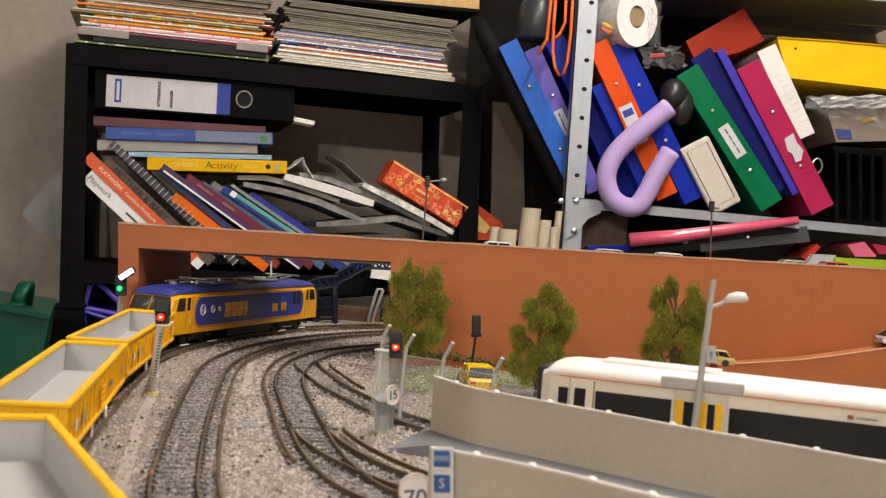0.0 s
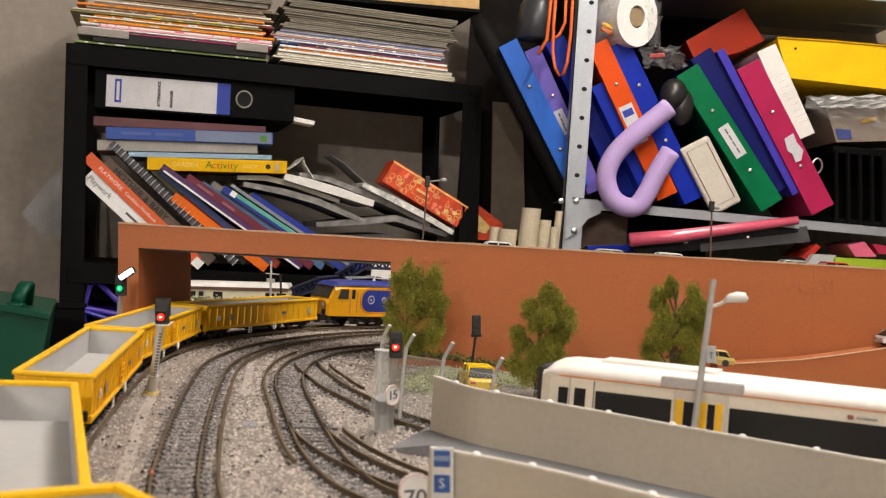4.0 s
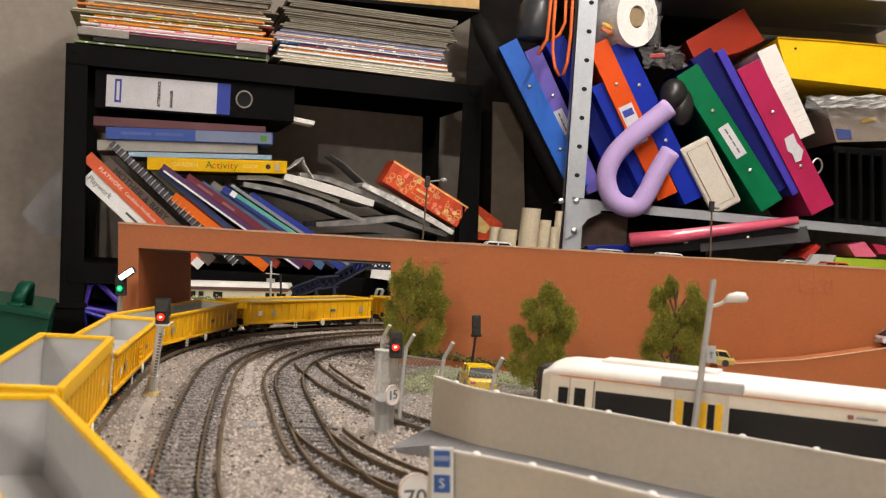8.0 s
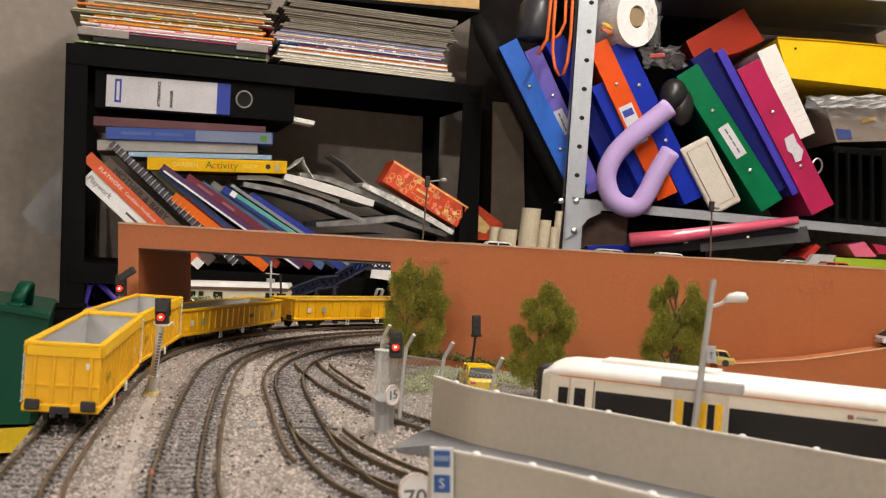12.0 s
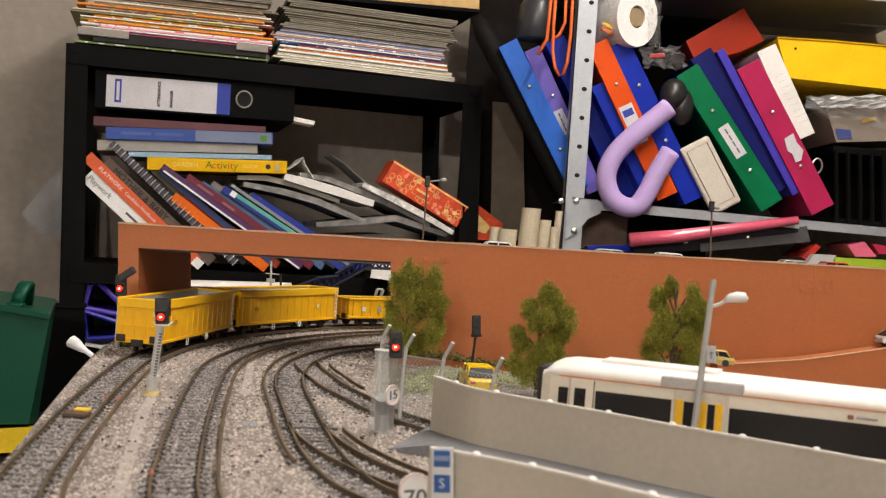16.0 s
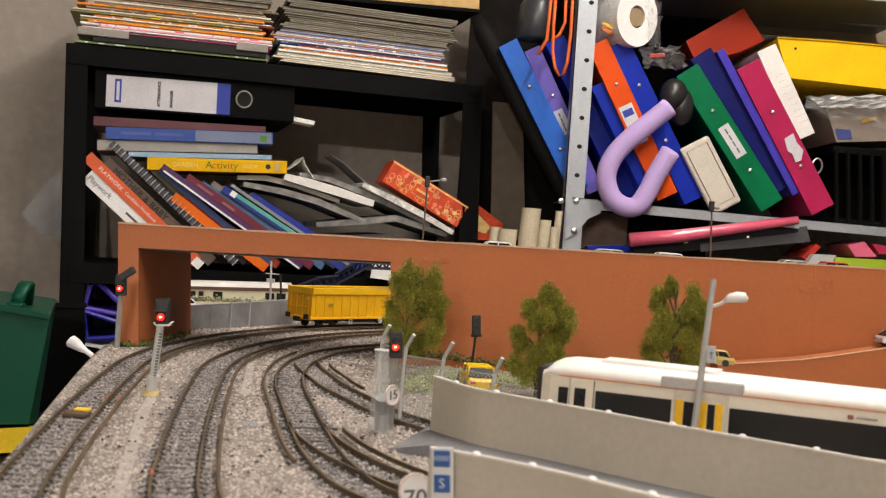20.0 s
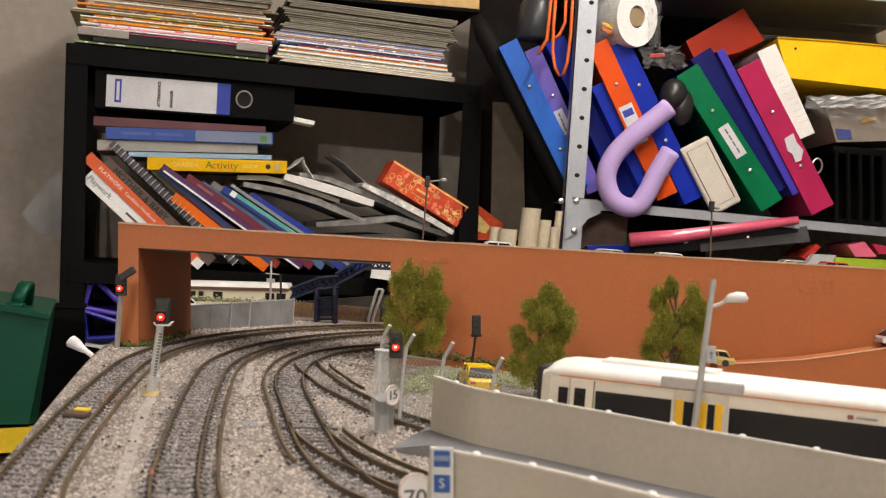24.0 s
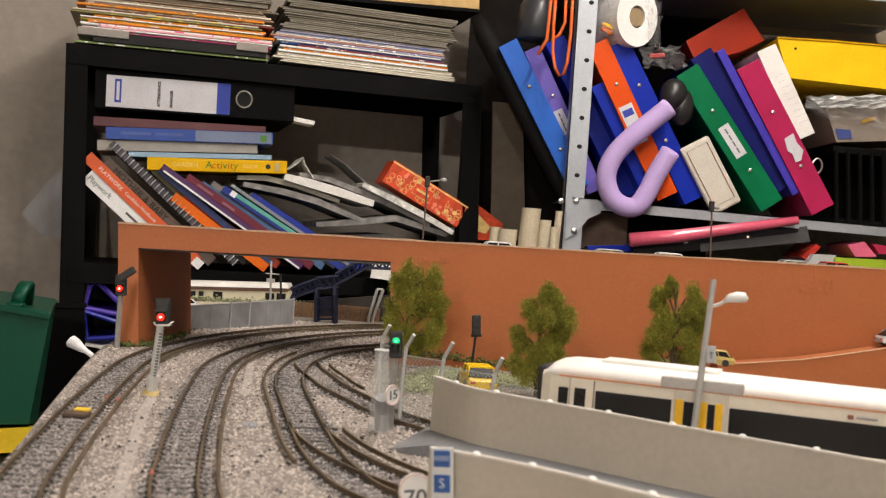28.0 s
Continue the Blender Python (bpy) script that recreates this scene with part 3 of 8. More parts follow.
def locomotive():
    L = thing("electric_locomotive", "blue and yellow model electric locomotive pulling the wagons", "model locomotive")
    H, W = 139.0, 17.2
    # body shell: sloping cab ends
    def ring(x, w, lo, hi):
        return [(x * MM, -w * MM, lo * MM), (x * MM, w * MM, lo * MM), (x * MM, w * MM, (hi - 3) * MM), (x * MM, (w - 2.2) * MM, hi * MM), (x * MM, -(w - 2.2) * MM, hi * MM), (x * MM, -w * MM, (hi - 3) * MM)]
    bm = bmesh.new()
    loft(bm, [ring(-H - 2.5, W - 2.6, 11, 24), ring(-H, W - 1.2, 10, 26), ring(-H + 6, W - 0.4, 10, 37), ring(-H + 13, W, 10, 39), ring(H - 13, W, 10, 39), ring(H - 6, W - 0.4, 10, 37), ring(H, W - 1.2, 10, 26), ring(H + 2.5, W - 2.6, 11, 24)])
    part("body", bm, LOCO_YELLOW, L, "yellow body shell", local=True)
    bm = bmesh.new()
    def roof(x, w, z, crown):
        return [(x * MM, math.cos(a) * w * MM, (z + math.sin(a) * crown) * MM) for a in [math.pi * i / 10 for i in range(11)]]
    loft(bm, [roof(-H + 4.5, W - 2.6, 37.2, 1.2), roof(-H + 10, W - 0.9, 38.6, 4.2), roof(-H + 24, W - 0.5, 38.8, 5.2), roof(H - 24, W - 0.5, 38.8, 5.2), roof(H - 10, W - 0.9, 38.6, 4.2), roof(H - 4.5, W - 2.6, 37.2, 1.2)])
    part("roof", bm, BLUE_ROOF, L, "blue curved roof", local=True)
    for sy in (-1, 1):
        y = sy * W
        # rounded blue flank with an orange line round it
        def flank(x0, x1, z0, z1, rad, d):
            pts = []
            for cx, cz, a0 in ((x1 - rad, z1 - rad, 0), (x0 + rad, z1 - rad, 90), (x0 + rad, z0 + rad, 180), (x1 - rad, z0 + rad, 270)):
                for i in range(7):
                    a = radians(a0 + 15 * i)
                    pts.append(((cx + math.cos(a) * rad) * MM, (y + sy * d) * MM, (cz + math.sin(a) * rad) * MM))
            return pts
        for nm, g, d, m, lab in (("livery_line", 0.0, 0.16, ORANGE_LINE, "orange livery line"), ("livery_gap", 0.9, 0.24, LOCO_YELLOW, ""), ("side_flank", 2.0, 0.36, BLUE, "dark blue rounded side panel")):
            bm = bmesh.new()
            prism(bm, flank(-104 + g, 104 - g, 13 + g * 0.8, 37.0 - g * 0.8, 11.0 - g, d), (0, -sy * 0.0006, 0))
            part(nm, bm, m, L, lab, local=True)
        # emblem and lettering are plain shapes
        for x, r in ((91, 3.6), (75, 2.4), (64, 1.4)):
            bm = bmesh.new()
            ringp = [((sy * x + math.cos(a) * r) * MM * 1.0, (y + sy * 0.55) * MM, (26 + math.sin(a) * r) * MM) for a in [2 * math.pi * i / 16 for i in range(16)]]
            tube(bm, ringp, 0.0007, 6, closed=True)
            cyl(bm, (sy * x * MM, (y + sy * 0.3) * MM, 0.026), (sy * x * MM, (y + sy * 0.6) * MM, 0.026), r * 0.35 * MM, n=10)
            part("emblem", bm, mat("emblem_silver", (0.45, 0.45, 0.55), 0.4), L, local=True)
        for x0, wd in ((-54, 10.5), (-42, 9.5), (-31, 9.5), (-20, 6.0)):
            bm = bmesh.new()
            a, c = sorted((x0 * -sy, (x0 + wd) * -sy))
            for za, zb, xa, xb in ((19.0, 22.4, a, c - 1.0), (22.8, 26.2, a + 0.6, c), (26.6, 30.0, a, c - 0.6)):
                box(bm, (xa * MM, (y + sy * 0.30) * MM - 0.0003, za * MM), (xb * MM, (y + sy * 0.30) * MM + 0.0004, zb * MM))
            part("livery_block", bm, LOCO_YELLOW, L, "yellow block shape of the side livery", local=True)
        for i in range(5):
            if i == 2:
                continue
            bm = bmesh.new()
            xx = 35.0 + i * 6.0
            e0, e1 = sorted((xx * -sy, (xx + 4.6) * -sy))
            box(bm, (e0 * MM, (y + sy * 0.30) * MM - 0.0003, 0.0195), (e1 * MM, (y + sy * 0.30) * MM + 0.0004, 0.0260))
            part("number_bar", bm, LOCO_YELLOW, L, "plain yellow bar", local=True)
        for xx in (78, 88):
            bm = bmesh.new()
            for j in range(5):
                box(bm, (min(xx * -sy, (xx + 7) * -sy) * MM, (y + sy * 0.2) * MM - 0.0006, (24 + j * 2.2) * MM), (max(xx * -sy, (xx + 7) * -sy) * MM, (y + sy * 0.2) * MM + 0.0006, (25.6 + j * 2.2) * MM))
            part("grille", bm, BLACK, L, local=True)
        for sx in (-1, 1):
            # cab side window, door
            bm = bmesh.new()
            a, b = sorted((sx * 118.0, sx * 130.0))
            pts = [(a, 26.5), (b, 26.5), (b - (3.0 if sx > 0 else 0), 35.5), (a + (0 if sx > 0 else 3.0), 35.5)]
            prism(bm, [(p * MM, (y - sy * 0.4) * MM, z * MM) for p, z in pts], (0, sy * 0.0007, 0))
            part("cab_side_window", bm, GLASS_CAB, L, local=True)
            bm = bmesh.new()
            a, b = sorted((sx * 110.0, sx * 114.0))
            box(bm, (a * MM, (y - sy * 0.2) * MM - 0.0003, 0.0265), (b * MM, (y - sy * 0.2) * MM + 0.0006, 0.0355))
            part("door_window", bm, GLASS_DARK, L, local=True)
            for e in (115.6, 107.8):
                bm = bmesh.new()
                box(bm, (sx * e * MM - 0.0002, (y + sy * 0.35) * MM - 0.0002, 0.013), (sx * e * MM + 0.0002, (y + sy * 0.35) * MM + 0.0002, 0.034))
                part("grab_rail", bm, mat("rail_ochre", (0.50, 0.30, 0.06), 0.4), L, local=True)
    for sx in (-1, 1):
        # windscreens lie on the raked cab front
        for sy in (-1, 1):
            bm = bmesh.new()
            a = (sx * (H - 0.2) , 27.0)
            b = (sx * (H - 5.4), 36.2)
            y0, y1 = sorted((sy * 0.7, sy * (W - 2.6)))
            prism(bm, [(a[0] * MM, y0 * MM, a[1] * MM), (a[0] * MM, y1 * MM, a[1] * MM), (b[0] * MM, (y1 - (1 if sy > 0 else 0)) * MM, b[1] * MM), (b[0] * MM, (y0 + (0 if sy > 0 else 1)) * MM, b[1] * MM)], (sx * 0.0006, 0, 0.0003))
            part("windscreen", bm, GLASS_CAB, L, local=True)
            bm = bmesh.new()
            cyl(bm, (sx * (H + 1.8) * MM, sy * 9.5 * MM, 0.0205), (sx * (H + 2.9) * MM, sy * 9.5 * MM, 0.0205), 0.0019, n=12)
            part("headlight", bm, WHITE, L, local=True)
        bm = bmesh.new()
        box(bm, (min(sx * (H - 4), sx * (H + 2)) * MM, -0.0155, 0.0055), (max(sx * (H - 4), sx * (H + 2)) * MM, 0.0155, 0.0112), bevel=0.0006)
        part("buffer_beam", bm, BLACK, L, local=True)
    bm = bmesh.new()
    box(bm, (-0.040, -0.0150, 0.0035), (0.040, 0.0150, 0.0100), bevel=0.0008)
    box(bm, (-0.128, -0.0130, 0.0080), (0.128, 0.0130, 0.0105))
    part("underframe", bm, BLACK, L, local=True)
    for x in (-88, 88):
        bogie(L, x, 6.6, "black three-axle bogie", 62.0)
        for sy in (-1, 1):
            for e in (-24, 20):
                bm = bmesh.new()
                box(bm, ((x + e - 7) * MM, (sy * 15.6 - 0.6) * MM, 0.0012), ((x + e + 7) * MM, (sy * 15.6 + 0.6) * MM, 0.0022), bevel=0.0003)
                part("white_pipe", bm, WHITE, L, local=True)
    buffers(L, H)
    # roof gear
    bm = bmesh.new()
    for a, b in ((-58, -18), (8, 64)):
        box(bm, (a * MM, -0.009, 0.0435), (b * MM, 0.009, 0.0452), bevel=0.0004)
    part("roof_equipment", bm, mat("roof_grey", (0.20, 0.20, 0.22), 0.6), L, local=True)
    bm = bmesh.new()
    tube(bm, [(-0.080, -0.004, 0.0440), (-0.077, -0.004, 0.0475), (-0.030, -0.004, 0.0470), (0.020, -0.004, 0.0475), (0.046, -0.004, 0.0465), (0.050, -0.004, 0.0440)], 0.0006, 6)
    for x in (-78, -40, -10, 22, 45):
        cyl(bm, (x * MM, -0.004, 0.0438), (x * MM, -0.004, 0.0472), 0.0011, n=8)
    part("busbar", bm, WHITE, L, "pale insulated busbar", local=True)
    for sx in (-1, 1):
        bm = bmesh.new()
        x = sx * 90
        tube(bm, [((x - 16) * MM, -0.006, 0.0455), ((x + 14) * MM, -0.004, 0.0470)], 0.0007, 6)
        tube(bm, [((x - 16) * MM, 0.006, 0.0455), ((x + 14) * MM, 0.004, 0.0470)], 0.0007, 6)
        tube(bm, [((x + 14) * MM, -0.011, 0.0475), ((x + 14) * MM, 0.011, 0.0475)], 0.0008, 6)
        cyl(bm, ((x - 16) * MM, 0, 0.0425), ((x - 16) * MM, 0, 0.0460), 0.003, n=10)
        part("pantograph", bm, mat("pantograph_grey", (0.30, 0.30, 0.30), 0.5, 0.4), L, local=True)
    return L


LOCO = locomotive()

# ---- the room ----
PLASTER = mat("painted_block_wall", (0.34, 0.30, 0.26), 0.85, 0, 0.12, 60, 0.5, 3)
bm = bmesh.new()
box(bm, (-2.3, -4.2, -1.05), (2.8, 3.3, -0.95))
tagged(solo("floor", bm, mat("concrete_floor", (0.20, 0.19, 0.18), 0.85, 0, 0.3, 30, 0.3, 2), "grey concrete garage floor", "floor"), kind="structure")
for nm, lo, hi in (("wall_south", (-2.3, -4.3, -0.95), (2.8, -4.2, 1.45)), ("wall_west", (-2.4, -4.2, -0.95), (-2.3, 3.3, 1.45)), ("wall_east", (2.8, -4.2, -0.95), (2.9, 3.3, 1.45))):
    bm = bmesh.new()
    box(bm, lo, hi)
    tagged(solo(nm, bm, PLASTER, "plain painted garage wall", "wall"), kind="structure")
bm = bmesh.new()
prism(bm, [(-2.3, 1.966, -0.95), (2.8, 3.221, -0.95), (2.8, 3.221, 1.45), (-2.3, 1.966, 1.45)], (-0.024, 0.097, 0))
tagged(solo("wall_north", bm, PLASTER, "plain painted garage wall behind the shelves", "wall"), kind="structure")
bm = bmesh.new()
box(bm, (-2.4, -4.3, 1.45), (2.9, 3.35, 1.55))
tagged(solo("ceiling", bm, mat("ceiling_paint", (0.6, 0.58, 0.55), 0.9), "plain painted garage ceiling", "ceiling"), kind="structure")
# The batten behind the camera only carries the added fill tube.
for lx, ly, turn in ((0.50, 0.62, 90), (-0.72, -3.2, 0)):
    light = thing("ceiling_light", "white fluorescent batten added out of view under the garage ceiling", "ceiling light", "ceiling lights", at=(lx, ly, 1.40), turn=turn)
    bm = bmesh.new()
    box(bm, (-0.78, -0.05, 0.0), (0.78, 0.05, 0.05), bevel=0.006)
    part("batten", bm, WHITE, light, local=True)
    for sx in (-1, 1):
        bm = bmesh.new()
        box(bm, (sx * 0.765 - 0.012, -0.02, -0.055), (sx * 0.765 + 0.012, 0.02, 0.0), bevel=0.003)
        part("tube_holder", bm, WHITE, light, local=True)

# ---- brick-papered road bridge and retaining wall ----
bridge = thing("road_bridge", "brick-papered model road bridge and retaining wall", "model bridge", at=(-0.2198, 0.8459, 0.0008))
DEPTH = Vector((0.0135, 0.168, 0))
P_TL, P_TM, P_TR = Vector((-0.2325, 0.8449, 0.0857)), Vector((-0.0382, 0.8605, 0.0881)), Vector((0.3912, 0.8950, 0.0945))
bm = bmesh.new()
a, b, c = (-0.2267, 0.8453, -0.0025), (-0.2121, 0.8465, -0.0015), (-0.2171, 0.8461, 0.0691)
prism(bm, [(a[0], a[1], -0.003), (b[0], b[1], -0.003), (c[0], c[1], c[2]), (-0.2312, 0.8450, 0.0680)], DEPTH * 0.76)
part("pillar", bm, BRICK, bridge)
bm = bmesh.new()
prism(bm, [(-0.2312, 0.8450, 0.0680), (-0.0370, 0.8606, 0.0713), (-0.0382, 0.8605, 0.0881), (-0.2324, 0.8449, 0.0851)], Vector((0.0003, 0.004, 0)))
part("parapet", bm, BRICK, bridge)
bm = bmesh.new()
a = (-0.0322, 0.8610, 0.0073)
e = (0.3986, 0.8956, 0.0063)
prism(bm, [(a[0], a[1], -0.003), (e[0], e[1], -0.003), (0.3912, 0.8950, 0.0945), (-0.0382, 0.8605, 0.0877)], Vector((0.0003, 0.004, 0)))
part("retaining_wall", bm, BRICK, bridge)
CARD = mat("card_edge", (0.50, 0.33, 0.22), 0.7, 0, 0.2, 400, 0.2, 40)
bm = bmesh.new()
ring_list = []
for i in range(40):
    p = P_TL.lerp(P_TR, i / 39) + Vector((0, -0.0006, 0))
    w0 = 0.0004 * math.sin(i * 2.1)
    ring_list.append([p + Vector((0, 0, -0.0012)), p + Vector((0, 0.0058, -0.0012)), p + Vector((0, 0.0058, w0)), p + Vector((0, 0, w0))])
loft(bm, ring_list)
part("coping", bm, CARD, bridge, "pale torn card edge along the top")
bm = bmesh.new()
sof = Vector((0, 0, -0.0010))
prism(bm, [Vector((-0.2323, 0.8489, 0.0679)) + sof, Vector((0.3947, 0.8993, 0.0744)) + sof, Vector((0.3943, 0.8992, 0.0817)) + sof, Vector((-0.2327, 0.8489, 0.0757)) + sof], DEPTH * 0.73)
part("deck", bm, mat("road_grey", (0.14, 0.14, 0.14), 0.9), bridge, "grey card road deck")
bm = bmesh.new()
prism(bm, [Vector((-0.2312, 0.8450, 0.0680)) + DEPTH * 0.76, Vector((-0.0370, 0.8606, 0.0713)) + DEPTH * 0.76, Vector((-0.0380, 0.8605, 0.0856)) + DEPTH * 0.76, Vector((-0.2323, 0.8449, 0.0829)) + DEPTH * 0.76], Vector((0, 0.004, 0)))
part("rear_parapet", bm, BRICK, bridge)
bm = bmesh.new()
a = Vector((-0.0322, 0.8610, 0.0073))
prism(bm, [(a.x, a.y + 0.004, -0.003), (a.x + DEPTH.x, a.y + DEPTH.y, -0.003), (a.x + DEPTH.x, a.y + DEPTH.y, 0.078), (a.x, a.y + 0.004, 0.078)], Vector((0.004, 0, 0)))
part("abutment", bm, BRICK, bridge)
for px0, px1, w in (((0.2675, 0.8845, 0.0754), (0.2935, 0.8865, 0.0768), 0.010), ((-0.0174, 0.8616, 0.0744), (0.0052, 0.8634, 0.0752), 0.004), ((0.1264, 0.8731, 0.0741), (0.1319, 0.8736, 0.0745), 0.004)):
    bm = bmesh.new()
    m = frame3(px0, Vector(px1) - Vector(px0), (0, 1, 0))
    box(bm, (0, 0.0003, -w / 2), ((Vector(px1) - Vector(px0)).length, 0.0009, w / 2), m, 0.0001)
    part("patch", bm, mat("patch_paper", (0.385, 0.112, 0.032), 0.65, 0, 0.2, 400, 0.2, 60), bridge, "torn paper patch")
for p, q in [((0.2778, 0.8859, 0.0909), (0.2818, 0.8862, 0.0199))]:
    bm = bmesh.new()
    prism(bm, [(p[0] - 0.0012, p[1], p[2]), (p[0], p[1] - 0.0003, p[2]), (p[0] + 0.0012, p[1], p[2])], Vector(q) - Vector(p))
    part("paper_fold", bm, BRICK, bridge, "faint upright crease in the paper")
# a card ramp rising along the wall
ramp = thing("road_ramp", "brick-papered road ramp against the wall", "ramp", at=(0.2141, 0.8608, 0.0094))
bm = bmesh.new()
top = [(0.2038, 0.8539, 0.0151), (0.2661, 0.8589, 0.0230), (0.2952, 0.8613, 0.0286), (0.3834, 0.8684, 0.0470)]
low = [(p[0], p[1], 0.004) for p in top]
prism(bm, [low[0]] + [low[-1]] + top[::-1], Vector((0, 0.022, 0)))
part("ramp_wall", bm, BRICK, ramp)
bm = bmesh.new()
for p0, p1 in zip(top[:-1], top[1:]):
    prism(bm, [Vector(p0) + Vector((0, -0.0006, -0.0003)), Vector(p1) + Vector((0, -0.0006, -0.0003)), Vector(p1) + Vector((0, -0.0006, 0.0003)), Vector(p0) + Vector((0, -0.0006, 0.0003))], Vector((0, 0.003, 0)))
part("ramp_edge", bm, CARD, ramp)

MOSS = mat("moss", (0.085, 0.105, 0.025), 0.95, 0, 0.5, 900, 0.8, 120, island=0.8)


def tuft(points, count, seed, spread, r0, r1, label, material=MOSS, rise=0.5):
    """Many small clumps of foam scatter as one growth."""
    rnd = random.Random(seed)
    verts, faces = [], []
    for _ in range(count):
        i = rnd.randrange(len(points) - 1)
        p = Vector(points[i]).lerp(Vector(points[i + 1]), rnd.random())
        c = p + Vector((rnd.gauss(0, spread), rnd.gauss(0, spread), abs(rnd.gauss(0, spread * rise))))
        r = rnd.uniform(r0, r1)
        n = len(verts)
        for d in ((1, 0, 0), (0, 1, 0), (-1, 0, 0), (0, -1, 0), (0, 0, 1), (0, 0, -1)):
            verts.append(c + Vector(d) * r * rnd.uniform(0.5, 1.3))
        faces += [tuple(n + k for k in f) for f in ((0, 1, 4), (1, 2, 4), (2, 3, 4), (3, 0, 4), (1, 0, 5), (2, 1, 5), (3, 2, 5), (0, 3, 5))]
    me = bpy.data.meshes.new("moss")
    me.from_pydata(verts, [], faces)
    me.materials.append(material)
    return tagged(new("moss", me), label, "moss", kind="stuff")


tuft([(-0.2232, 0.8428, -0.0020), (-0.2081, 0.8548, -0.0020), (-0.2052, 0.9223, -0.0020), (-0.2075, 0.9731, -0.0020)], 500, 5, 0.003, 0.0006, 0.0018, "green foam moss at the bridge pillar foot")
GRASS = mat("static_grass", (0.30, 0.31, 0.18), 0.95, 0, 0.5, 900, 0.8, 60, island=0.8)
tuft([(-0.0081, 0.7268, -0.0020), (0.0032, 0.7608, -0.0020), (0.0128, 0.8288, -0.0020), (0.0402, 0.8196, -0.0020), (0.0503, 0.7886, -0.0020)], 14000, 6, 0.009, 0.0005, 0.0012, "yellow-green scatter grass behind the fence", GRASS, 0.12)
tuft([(-0.0283, 0.8473, 0.0074), (0.0535, 0.8539, 0.0022), (0.1998, 0.8656, -0.0047)], 700, 7, 0.004, 0.0006, 0.0015, "green scatter along the wall foot")

# ---- trees ----
LEAF = mat("foam_foliage", (0.215, 0.21, 0.022), 0.95, 0, 0.65, 900, 0.2, 160, island=0.7)
BARK = mat("twig_bark", (0.10, 0.065, 0.035), 0.9, 0, 0.3, 500, 0.5, 90)


def model_tree(base, height, width, seed, blobs, label):
    """A twiggy model tree: trunk, limbs, and loose foam clumps with gaps."""
    rnd = random.Random(seed)
    t = thing("model_tree", label, "model tree", "model trees", at=base)
    bm = bmesh.new()
    tube(bm, [(0, 0, 0), (0.0006, 0, height * 0.3), (-0.0005, 0.0004, height * 0.6), (0.0004, 0, height * 0.93)], [0.0015, 0.0012, 0.0009, 0.0004], 8)
    part("trunk", bm, BARK, t, local=True)
    centres = []
    for fx, fz, fr in blobs:
        c = Vector((fx * width / 2 + 0.02 * fz * height, rnd.uniform(-0.22, 0.22) * width, fz * height))
        centres.append((c, fr * width * 0.53))
        bm = bmesh.new()
        tube(bm, [(0, 0, max(0.05, fz - 0.16) * height), tuple(c * 0.5 + Vector((0, 0, (fz - 0.04) * height * 0.5))), tuple(c)], [0.0008, 0.0006, 0.0003], 5)
        part("limb", bm, BARK, t, local=True)
    verts, faces = [], []
    for c, r in centres:
        lumps = []
        for _ in range(9):
            o = Vector((rnd.gauss(0, 0.5), rnd.gauss(0, 0.6), rnd.gauss(0, 0.7)))
            lumps.append((c + o * min(1.0, 1.2 / max(o.length, 0.01)) * r, r * rnd.uniform(0.45, 0.9)))
        for lc, lr in lumps:
            for _ in range(270):
                d = Vector((rnd.gauss(0, 0.66), rnd.gauss(0, 0.66), rnd.gauss(0, 0.85)))
                d *= min(1.0, 2.0 / max(d.length, 0.01))
                p = lc + d * lr * 0.85
                g = (d.normalized() + Vector((rnd.gauss(0, 0.7), rnd.gauss(0, 0.7), rnd.gauss(0.2, 0.7)))).normalized()
                q, ln = rnd.uniform(0.00014, 0.00030), rnd.uniform(0.0008, 0.0024)
                side = g.orthogonal().normalized()
                up = g.cross(side)
                n = len(verts)
                verts += [p + side * q, p - side * q * 0.5 + up * q * 0.87, p - side * q * 0.5 - up * q * 0.87, p + g * ln]
                faces += [(n, n + 1, n + 3), (n + 1, n + 2, n + 3), (n + 2, n, n + 3)]
    me = bpy.data.meshes.new("crown")
    me.from_pydata(verts, [], faces)
    me.materials.append(LEAF)
    ob = new("crown", me)
    ob.parent = t
    return t


tree_a = [(-0.19, 0.91, 0.25), (0.66, 0.88, 0.23), (0.19, 0.83, 0.28), (-0.45, 0.8, 0.21), (0.62, 0.72, 0.28), (1.01, 0.67, 0.21), (-0.06, 0.68, 0.31), (-0.58, 0.58, 0.21), (0.43, 0.6, 0.21), (1.01, 0.55, 0.18), (-0.54, 0.43, 0.25), (-0.04, 0.39, 0.25), (0.82, 0.39, 0.25), (1.05, 0.44, 0.17), (0.33, 0.27, 0.2), (-0.19, 0.29, 0.18), (0.66, 0.31, 0.2)]
tree_b = [(0.0, 1.01, 0.18), (0.42, 0.98, 0.17), (-0.46, 0.88, 0.2), (-0.25, 0.76, 0.2), (0.1, 0.81, 0.21), (0.46, 0.87, 0.18), (0.76, 0.78, 0.23), (0.65, 0.67, 0.21), (-0.74, 0.59, 0.18), (-0.65, 0.51, 0.2), (0.32, 0.53, 0.24), (0.67, 0.57, 0.2), (-0.11, 0.45, 0.23), (-0.78, 0.31, 0.21), (-0.44, 0.26, 0.24), (0.0, 0.28, 0.24), (0.38, 0.42, 0.2)]
